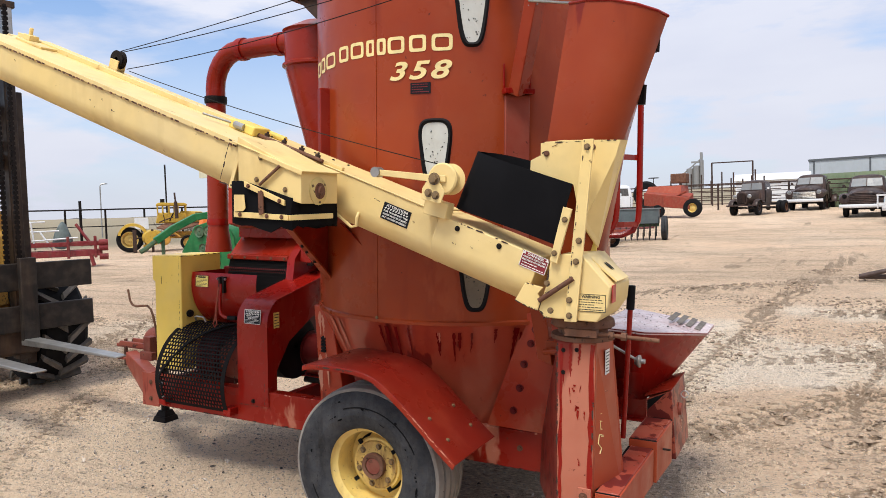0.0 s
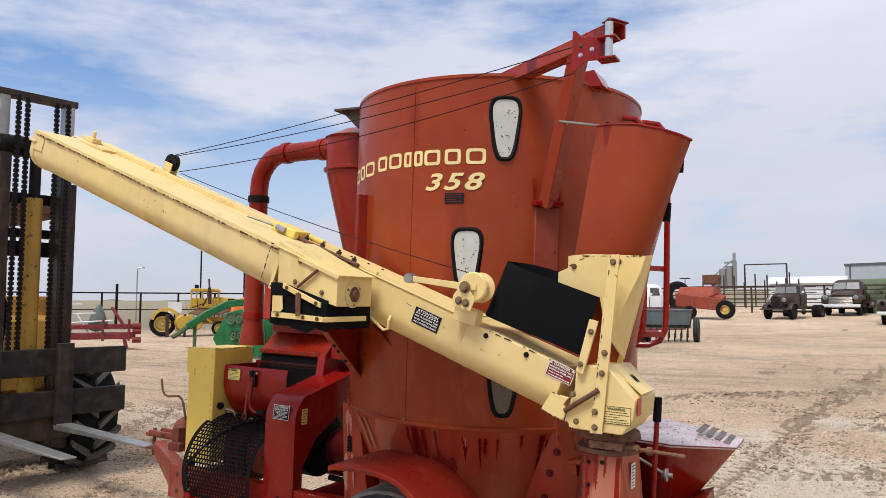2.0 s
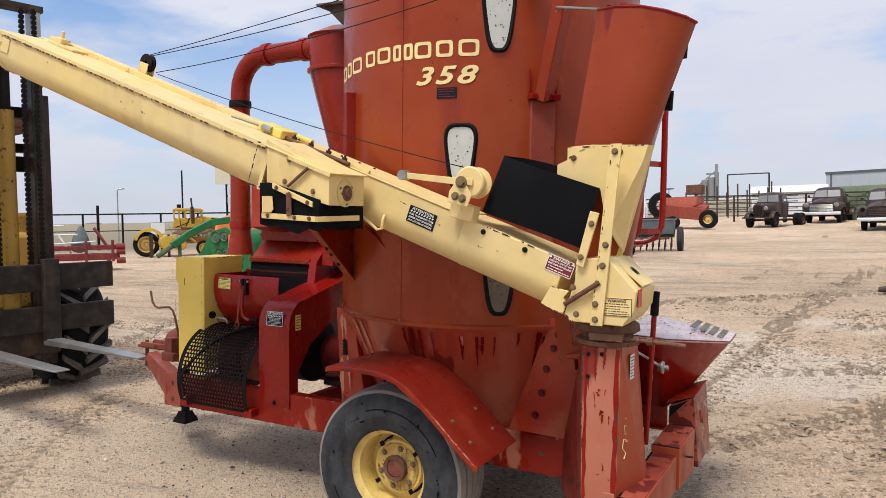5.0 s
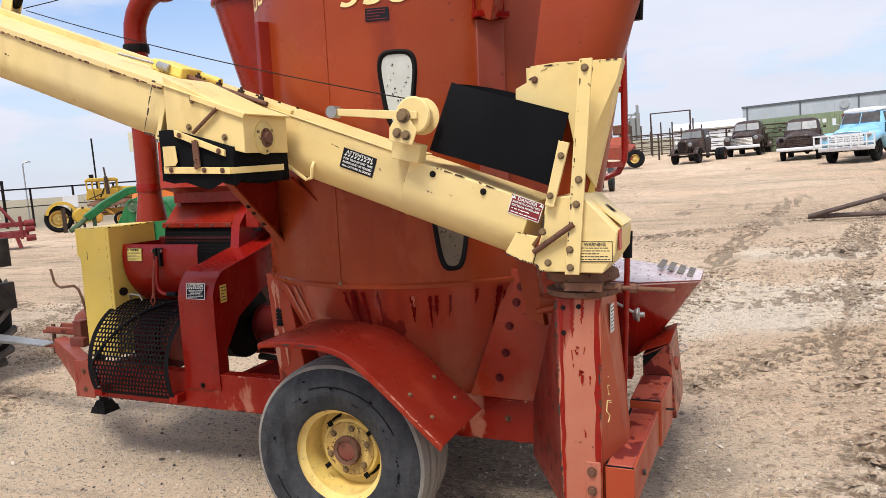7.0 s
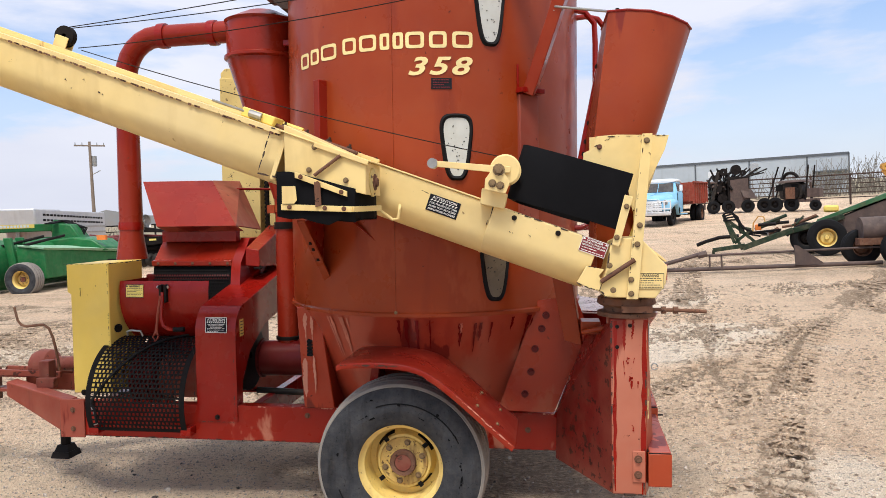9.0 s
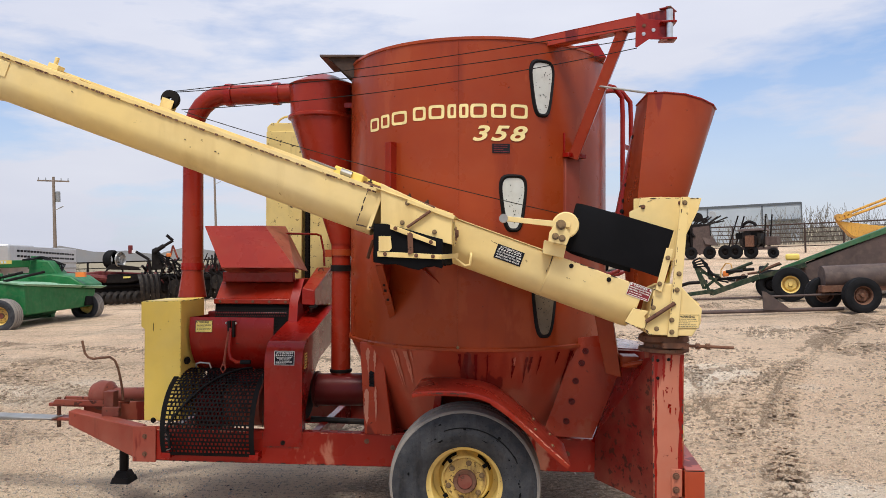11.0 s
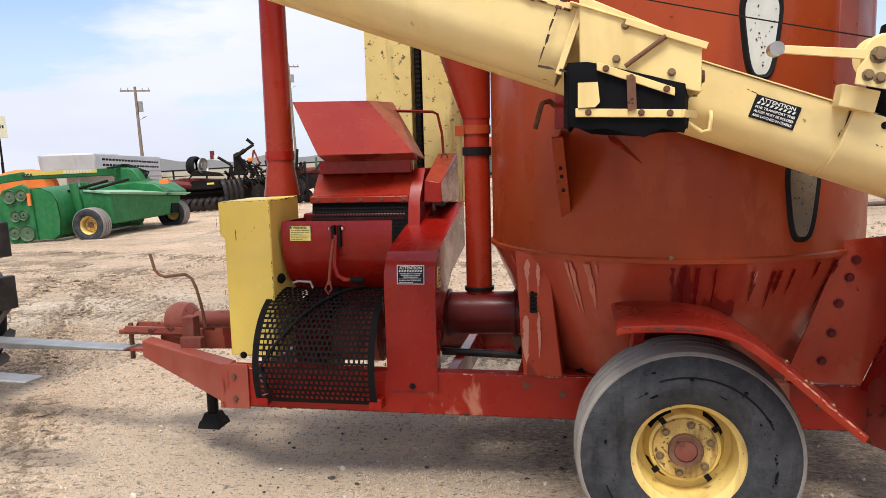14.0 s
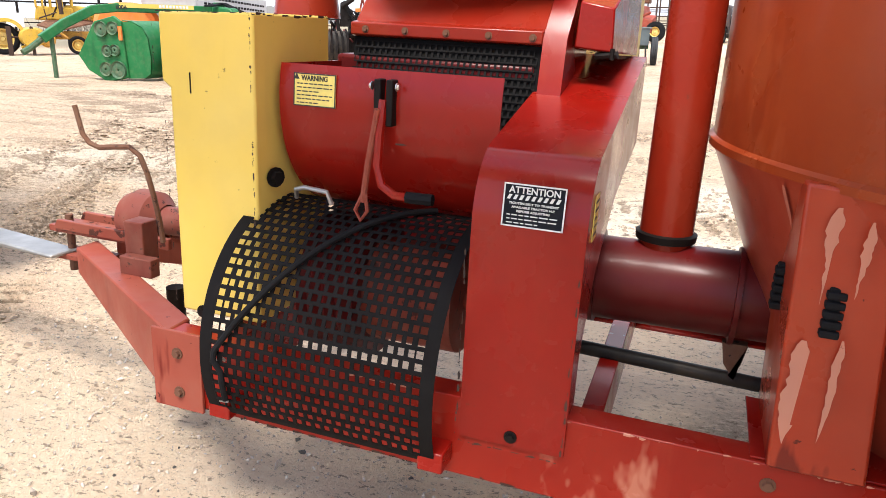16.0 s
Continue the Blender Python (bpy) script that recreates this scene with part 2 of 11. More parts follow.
BOLT = paint("greasy_bolt", (0.30, 0.20, 0.10), (0.12, 0.09, 0.06), (0.05, 0.04, 0.03), 0.5, 0.3, 0.6, metal=0.4, scale=6)
RUBBER = plain("black_rubber", (0.010, 0.010, 0.011), 0.75, 0.0, 0.3, 5)
MESH_DARK = plain("dull_black_mesh", (0.008, 0.007, 0.007), 0.8, 0.0, 0.3, 9, 0)
MESH_DARK.node_tree.nodes["Principled BSDF"].inputs["Specular IOR Level"].default_value = 0.12
BOOT = plain("black_rubber_sheet", (0.006, 0.006, 0.007), 0.8, 0.0, 0.3, 3, 0.05)
BOOT.node_tree.nodes["Principled BSDF"].inputs["Specular IOR Level"].default_value = 0.08
TYRE = paint("worn_tyre_sidewall", (0.016, 0.018, 0.022), (0.045, 0.047, 0.052), (0.006, 0.006, 0.007), 0.7, 0.7, 0.62, dust=0.22, bump=0.35, scale=4, dirt=(0.12, 0.105, 0.09))
TYRE.node_tree.nodes["Principled BSDF"].inputs["Specular IOR Level"].default_value = 0.35
TREAD = paint("dusty_tyre_tread", (0.27, 0.245, 0.215), (0.18, 0.165, 0.15), (0.10, 0.09, 0.08), 0.9, 0.3, 0.66, dust=0.5, bump=0.3, scale=2, dirt=(0.36, 0.30, 0.24))
PANE = paint("speckled_grey_plastic", (0.52, 0.54, 0.50), (0.60, 0.61, 0.57), (0.25, 0.25, 0.22), 0.3, 0.1, 0.665, dust=0.2, bump=0.05, scale=2.2)
# Darker brown pane than in the two upper windows.
PANE_DARK = paint("dark_brown_plastic", (0.15, 0.13, 0.10), (0.20, 0.18, 0.13), (0.06, 0.05, 0.04), 0.3, 0.4, 0.66, dust=0.35, bump=0.05, scale=2)
DECAL = plain("black_decal", (0.012, 0.014, 0.018), 0.35, 0, 0.2, 30, 0)
DECAL_RED = plain("maroon_decal", (0.20, 0.03, 0.035), 0.4, 0, 0.2, 30, 0)
DECAL_YEL = plain("yellow_decal", (0.80, 0.66, 0.17), 0.4, 0, 0.1, 30, 0)
INK_WHITE = plain("white_ink", (0.74, 0.74, 0.70), 0.5, 0, 0.1, 30, 0)
INK_CREAM = plain("cream_ink", (0.80, 0.66, 0.30), 0.5, 0, 0.12, 18, 0)
INK_BLACK = plain("black_ink", (0.02, 0.02, 0.018), 0.5, 0, 0.1, 30, 0)
for _m in (DECAL, DECAL_RED):
    _m.node_tree.nodes["Principled BSDF"].inputs["Roughness"].default_value = 0.8
    _m.node_tree.nodes["Principled BSDF"].inputs["Specular IOR Level"].default_value = 0.15
# Near black that stands in for the shade inside holes, gaps and slots.
NEAR_BLACK = plain("dark_hole", (0.006, 0.006, 0.006), 0.8, 0, 0.1, 5, 0)
SHEDWALL = paint("pale_grey_metal_siding", (0.42, 0.46, 0.49), (0.48, 0.52, 0.55), (0.30, 0.32, 0.33), 0.5, 0.3, 0.75, dust=0.1, scale=0.3)
SHEDTRIM = plain("dark_grey_trim", (0.10, 0.11, 0.12), 0.5)
CONTAINER = paint("faded_green_container", (0.20, 0.27, 0.16), (0.25, 0.31, 0.20), (0.12, 0.13, 0.09), 0.6, 0.4, 0.7, scale=0.6)
WOOD = paint("weathered_wood", (0.20, 0.155, 0.12), (0.27, 0.21, 0.17), (0.10, 0.08, 0.065), 0.85, 0.8, 0.7, scale=1.5)
for _m in (NEAR_BLACK, RUBBER, BLACK_STEEL):
    _m.node_tree.nodes["Principled BSDF"].inputs["Specular IOR Level"].default_value = 0.12
DRUM = plain("red_lamp_lens", (0.5, 0.02, 0.015), 0.3)


def ground_mat():
    """Packed sandy dirt. The sheet carries two soft maps: "churned" (lug prints, clods) and "powder" (pale dust)."""
    m, n, l, p = nodes("dry_packed_dirt")

    def attr(name):
        a = n.new("ShaderNodeAttribute")
        a.attribute_name = name
        return a.outputs["Fac"]

    def add(a, b, k=1.0):
        t = n.new("ShaderNodeMath")
        t.operation = "MULTIPLY_ADD"
        t.inputs[1].default_value = k
        l.new(b, t.inputs[0])
        l.new(a, t.inputs[2])
        return t.outputs[0]
    n_big, n_mid = noise_of(n, l, 0.35, 6), noise_of(n, l, 2.2, 8, (1, 0.6, 1), 0.65)
    n_fine, n_grit = noise_of(n, l, 19, 9, (0.8, 1.2, 1), 0.82), noise_of(n, l, 70, 5, (1, 1, 1), 0.75)
    n_clump = noise_of(n, l, 8, 7, (1, 0.7, 1), 0.7)
    base = mix_of(n, l, ramp_of(n, l, n_big, 0.35, 0.65), (0.74, 0.56, 0.42), (0.80, 0.64, 0.50))
    base = mix_of(n, l, ramp_of(n, l, n_mid, 0.48, 0.66, 0.5), base, (0.48, 0.345, 0.245))
    base = mix_of(n, l, ramp_of(n, l, add(attr("powder"), n_fine, 1.2), 0.66, 1.35, 0.85), base, (0.90, 0.83, 0.74))
    # Ground round the machine is painted paler to lighten its shade.
    base = mix_of(n, l, ramp_of(n, l, attr("shade_lift"), 0.15, 0.9, 0.85), base, (0.80, 0.67, 0.53))
    # Browner ground with distance from the machine.
    base = mix_of(n, l, ramp_of(n, l, attr("far_brown"), 0.1, 1.0, 0.62), base, (0.40, 0.30, 0.22))
    # Soil under the tank is darkened for oil and the machine's painted-in shade.
    base = mix_of(n, l, ramp_of(n, l, add(attr("oily_shade"), n_clump, 0.6), 0.42, 1.1, 0.68), base, (0.29, 0.235, 0.185))
    n_streak = noise_of(n, l, 1.5, 7, (0.30, 1.6, 1), 0.72)
    base = mix_of(n, l, ramp_of(n, l, add(n_streak, attr("far_brown"), 0.10), 0.56, 0.68, 0.6), base, (0.27, 0.20, 0.145))
    base = mix_of(n, l, ramp_of(n, l, n_clump, 0.58, 0.63, 0.34), base, (0.36, 0.26, 0.19))
    # Fine dark specks hold the tiny shadows of the rough soil as colour.
    base = mix_of(n, l, add(ramp_of(n, l, n_fine, 0.575, 0.60, 0.85), attr("shade_lift"), -0.4), base, (0.20, 0.145, 0.10))
    base = mix_of(n, l, ramp_of(n, l, n_fine, 0.47, 0.415, 0.65), base, (0.78, 0.64, 0.50))
    base = mix_of(n, l, ramp_of(n, l, add(attr("churned"), n_fine, 1.6), 1.15, 1.42, 0.8), base, (0.25, 0.185, 0.135))
    # Dark flecks are painted for the small shadows between clods.
    n_fleck = noise_of(n, l, 33, 6, (0.75, 1.3, 1), 0.7)
    base = mix_of(n, l, ramp_of(n, l, n_fleck, 0.585, 0.61, 0.70), base, (0.15, 0.11, 0.08))
    base = mix_of(n, l, ramp_of(n, l, n_fleck, 0.46, 0.41, 0.6), base, (0.84, 0.74, 0.62))
    base = mix_of(n, l, ramp_of(n, l, n_grit, 0.60, 0.66, 0.8), base, (0.15, 0.11, 0.085))
    base = mix_of(n, l, ramp_of(n, l, n_grit, 0.42, 0.36, 0.7), base, (0.80, 0.70, 0.58))
    base = mix_of(n, l, attr("grass"), base, (0.25, 0.228, 0.175))
    warm = n.new("ShaderNodeMix")
    warm.data_type, warm.blend_type = "RGBA", "MULTIPLY"
    warm.inputs[0].default_value, warm.inputs[7].default_value = 1.0, (1.14, 1.07, 0.97, 1)
    l.new(base, warm.inputs[6])
    l.new(warm.outputs[2], p.inputs["Base Color"])
    p.inputs["Roughness"].default_value = 0.95
    p.inputs["Specular IOR Level"].default_value = 0.12
    b1, b2 = n.new("ShaderNodeBump"), n.new("ShaderNodeBump")
    b1.inputs["Strength"].default_value, b1.inputs["Distance"].default_value = 1.0, 0.085
    l.new(n_fine, b1.inputs["Height"])
    b2.inputs["Strength"].default_value, b2.inputs["Distance"].default_value = 0.9, 0.014
    l.new(n_grit, b2.inputs["Height"])
    l.new(b1.outputs[0], b2.inputs["Normal"])
    l.new(b2.outputs[0], p.inputs["Normal"])
    return m


DIRT = ground_mat()
# Distance haze is put into the hill colour as a flat blue-grey.
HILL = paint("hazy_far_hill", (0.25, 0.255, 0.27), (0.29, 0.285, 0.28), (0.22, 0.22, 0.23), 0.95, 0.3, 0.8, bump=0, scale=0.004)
BRUSH = plain("grey_brush", (0.17, 0.15, 0.12), 0.9, 0, 0.3, 0.5, 0)


# ---- mesh tools ----
def BM():
    return bmesh.new()


def part(name, bm, material, parent, label="", bevel=0.0, smooth=35, solid=0.0, seg=2):
    """Links a bmesh as one mesh object under a thing or a part."""
    me = bm
    if not isinstance(bm, bpy.types.Mesh):
        bmesh.ops.recalc_face_normals(bm, faces=bm.faces) if not solid else None
        me = bpy.data.meshes.new(name)
        bm.to_mesh(me)
        bm.free()
    if not me.materials:
        me.materials.append(material)
    ob = new(name, me)
    ob.parent = parent
    if smooth and len(me.polygons):
        me.polygons.foreach_set("use_smooth", [True] * len(me.polygons))
        me.set_sharp_from_angle(angle=radians(smooth))
    if solid:
        s = ob.modifiers.new("thick", "SOLIDIFY")
        s.thickness, s.offset = solid, 0.0
        ob.modifiers.new("crease", "WEIGHTED_NORMAL").keep_sharp = True
    if bevel:
        b = ob.modifiers.new("edge", "BEVEL")
        b.width, b.segments, b.limit_method, b.angle_limit = bevel, seg, "ANGLE", radians(40)
        b.harden_normals = False
    if label:
        ob["label"] = label
    return ob


def thing(name, label, category, loc=(0, 0, 0), rz=0.0, group=""):
    ob = new(name)
    ob.empty_display_size = 0.2
    ob.matrix_basis = pose(*loc, 0, 0, rz)
    return tagged(ob, label, category, group)


def box(bm, x0, x1, y0, y1, z0, z1, m=None):
    v = [bm.verts.new((x, y, z)) for x in (x0, x1) for y in (y0, y1) for z in (z0, z1)]
    for f in ((0, 1, 3, 2), (4, 6, 7, 5), (0, 4, 5, 1), (2, 3, 7, 6), (0, 2, 6, 4), (1, 5, 7, 3)):
        bm.faces.new([v[i] for i in f])
    if m is not None:
        bmesh.ops.transform(bm, matrix=m, verts=v)
    return bm


def hexa(bm, lo, hi):
    """A solid between two four-cornered loops."""
    a, b = [bm.verts.new(p) for p in lo], [bm.verts.new(p) for p in hi]
    k = len(a)
    bm.faces.new(a[::-1])
    bm.faces.new(b)
    for i in range(k):
        bm.faces.new((a[i], a[(i + 1) % k], b[(i + 1) % k], b[i]))
    return bm


def prism(bm, pts, axis, a, b):
    """A polygon of the plane across the axis, drawn out from a to b."""
    def at(p, w):
        return (w, p[0], p[1]) if axis == "x" else (p[0], w, p[1]) if axis == "y" else (p[0], p[1], w)
    return hexa(bm, [at(p, a) for p in pts], [at(p, b) for p in pts])


def rod(bm, p0, p1, r0, r1=None, seg=14, caps=True):
    p0, p1 = Vector(p0), Vector(p1)
    r1 = r0 if r1 is None else r1
    q = (p1 - p0).to_track_quat("Z", "Y")
    rings = []
    for p, r in ((p0, r0), (p1, r1)):
        rings.append([bm.verts.new(p + q @ Vector((math.cos(2 * math.pi * i / seg) * r, math.sin(2 * math.pi * i / seg) * r, 0))) for i in range(seg)])
    for i in range(seg):
        bm.faces.new((rings[0][i], rings[0][(i + 1) % seg], rings[1][(i + 1) % seg], rings[1][i]))
    if caps:
        bm.faces.new(rings[0][::-1])
        bm.faces.new(rings[1])
    return bm


def sweep(bm, pts, r, seg=10, caps=True):
    """A round bar or hose along a line of points."""
    pts = [Vector(p) for p in pts]
    rings, side = [], None
    for i, p in enumerate(pts):
        d = (pts[min(i + 1, len(pts) - 1)] - pts[max(i - 1, 0)]).normalized()
        if side is None:
            side = d.orthogonal().normalized()
        side = (side - d * side.dot(d)).normalized()
        up = d.cross(side)
        rr = r[i] if isinstance(r, (list, tuple)) else r
        rings.append([bm.verts.new(p + (side * math.cos(2 * math.pi * k / seg) + up * math.sin(2 * math.pi * k / seg)) * rr) for k in range(seg)])
    for a, b in zip(rings, rings[1:]):
        for k in range(seg):
            bm.faces.new((a[k], a[(k + 1) % seg], b[(k + 1) % seg], b[k]))
    if caps:
        bm.faces.new(rings[0][::-1])
        bm.faces.new(rings[-1])
    return bm


def arc(c, r, a0, a1, n, plane="xz"):
    out = []
    for i in range(n + 1):
        a = radians(a0 + (a1 - a0) * i / n)
        u, v = math.cos(a) * r, math.sin(a) * r
        out.append((c[0] + u, c[1], c[2] + v) if plane == "xz" else (c[0], c[1] + u, c[2] + v) if plane == "yz" else (c[0] + u, c[1] + v, c[2]))
    return out


def lathe(bm, prof, c=(0, 0, 0), axis="z", seg=48, a0=0.0, a1=360.0):
    """A profile of (radius, height) turned round an axis through c."""
    full = abs(a1 - a0) >= 359.9
    k = seg if full else seg + 1
    rings = []
    for r, h in prof:
        ring = []
        for i in range(k):
            a = radians(a0 + (a1 - a0) * i / seg)
            u, v = math.cos(a) * r, math.sin(a) * r
            q = (u, v, h) if axis == "z" else (u, h, v) if axis == "y" else (h, u, v)
            ring.append(bm.verts.new((c[0] + q[0], c[1] + q[1], c[2] + q[2])))
        rings.append(ring)
    for a, b in zip(rings, rings[1:]):
        for i in range(seg):
            j = (i + 1) % k
            bm.faces.new((a[i], a[j], b[j], b[i]))
    return bm


def grid(bm, rows):
    vs = [[bm.verts.new(p) for p in row] for row in rows]
    for a, b in zip(vs, vs[1:]):
        for i in range(len(a) - 1):
            bm.faces.new((a[i], a[i + 1], b[i + 1], b[i]))
    return bm


def letters(text, size, shear=0.0, width=1.0, deep=0.0008, bold=0.0):
    cu = bpy.data.curves.new("letters", "FONT")
    cu.body, cu.size, cu.shear, cu.extrude, cu.align_x, cu.align_y = text, size, shear, deep, "CENTER", "CENTER"
    cu.resolution_u, cu.offset = 4, bold
    ob = bpy.data.objects.new("letters", cu)
    me = bpy.data.meshes.new_from_object(ob)
    bpy.data.objects.remove(ob)
    me.transform(Matrix.Diagonal((width, 1, 1, 1)))
    return me


BOLT_MESH = {}


def bolt(parent, p, n=(0, -1, 0), r=0.011, material=None):
    """A hexagon head with a washer."""
    r *= 0.68
    key = (round(r, 4), material.name if material else "")
    if key not in BOLT_MESH:
        bm = BM()
        rod(bm, (0, 0, 0), (0, 0, r * 0.25), r * 1.45, seg=12)
        rod(bm, (0, 0, r * 0.25), (0, 0, r * 1.0), r, r * 0.92, seg=6)
        me = bpy.data.meshes.new("bolt")
        bm.to_mesh(me)
        bm.free()
        me.materials.append(material or BOLT)
        BOLT_MESH[key] = me
    ob = new("bolt", BOLT_MESH[key])
    ob.parent = parent
    ob.matrix_basis = Matrix.Translation(p) @ Vector(n).to_track_quat("Z", "Y").to_matrix().to_4x4()
    return ob


def decal(parent, m, w, h, back, ink, head="", lines=3, stripes=False, label="", border=None, head_h=0.19, words=(), signs=0):
    """A printed label: a plate with its readable heading, and bars for the small print. m: pose of its middle, z outwards."""
    bm = BM()
    box(bm, -w / 2, w / 2, -h / 2, h / 2, -0.001, 0.0012)
    plate = part("label_plate", bm, back, parent, label)
    plate.matrix_basis = m
    if border:
        bm = BM()
        e = min(w, h) * 0.035
        for a in ((-w / 2, w / 2, -h / 2, -h / 2 + e), (-w / 2, w / 2, h / 2 - e, h / 2), (-w / 2, -w / 2 + e, -h / 2, h / 2), (w / 2 - e, w / 2, -h / 2, h / 2)):
            box(bm, *a, 0.0012, 0.0018)
        part("border", bm, border, plate)
    top = h / 2 - h * 0.05
    if head:
        me = letters(head, h * head_h * 1.15, bold=h * head_h * 0.02)
        o = part("heading", me, ink, plate, smooth=0)
        wide = max(v.co.x for v in me.vertices) - min(v.co.x for v in me.vertices)
        o.matrix_basis = Matrix.Translation((0, top - h * head_h * 0.55, 0.002)) @ Matrix.Diagonal((min(1.25, w * (0.82 if not signs else 0.62) / wide), 1, 1, 1))
        top -= h * head_h * 1.1
    bm = BM()
    for i in range(signs):
        x = w * (-0.43, 0.43)[i]
        prism(bm, [(x - h * 0.10, top + h * 0.07), (x + h * 0.10, top + h * 0.07), (x, top + h * 0.25)], "z", 0.0012, 0.002)
    if stripes:
        k = 9
        for i in range(k):
            x = -w * 0.44 + w * 0.88 * i / k
            prism(bm, [(x, top - h * 0.11), (x + w * 0.05, top - h * 0.11), (x + w * 0.085, top), (x + w * 0.035, top)], "z", 0.0012, 0.002)
        top -= h * 0.15
    step = (top + h / 2 - h * 0.05) / max(1, lines)
    for i in range(lines):
        z = top - step * (i + 0.5)
        if i < len(words):
            me = letters(words[i], step * 0.80, bold=step * 0.02)
            o = part("print_line", me, ink, plate, smooth=0)
            wide = max(v.co.x for v in me.vertices) - min(v.co.x for v in me.vertices)
            o.matrix_basis = Matrix.Translation((0, z, 0.002)) @ Matrix.Diagonal((min(1.2, w * 0.88 / wide), 1, 1, 1))
            continue
        full = w * (0.40 if i % 3 != 2 else 0.26)
        x = -w * 0.42
        while x < -w * 0.42 + 2 * full:
            q = w * random.uniform(0.05, 0.14)
            box(bm, x, min(x + q, w * 0.42), z - step * 0.15, z + step * 0.15, 0.0012, 0.0019)
            x += q + w * 0.025
    if len(bm.verts):
        part("small_print", bm, ink, plate)["kind"] = "stuff"
    return plate


def chips(parent, p, q, normal, size=0.006, dense=0.5, material=None):
    """Rusty flakes where the paint has come off along an edge from p to q."""
    p, q, n = Vector(p), Vector(q), Vector(normal).normalized()
    d = q - p
    side = n.cross(d).normalized()
    verts, faces, s_, ln = [], [], 0.0, d.length
    while s_ < ln:
        run = random.uniform(0.3, 1.0) ** 3 * 7.0 * size
        if random.random() < min(0.92, dense * 1.35):
            w = size * random.uniform(0.10, 0.50)
            o = p + d * (s_ / ln) + n * 0.0012 + side * random.uniform(-0.3, 0.3) * size
            e = d.normalized() * min(run, ln - s_)
            k = len(verts)
            verts += [o - side * w, o + e * 0.5 - side * w * random.uniform(0.5, 1.6), o + e, o + e * 0.6 + side * w * random.uniform(0.5, 1.6), o + side * w]
            faces.append((k, k + 1, k + 2, k + 3, k + 4))
        s_ += run * random.uniform(0.8, 1.6)
    if not faces:
        return None
    me = bpy.data.meshes.new("chipped_edge")
    me.from_pydata(verts, [], faces)
    ob = part("chipped_edge", me, material or RUST_DARK, parent, smooth=0)
    ob["kind"] = "stuff"
    return ob


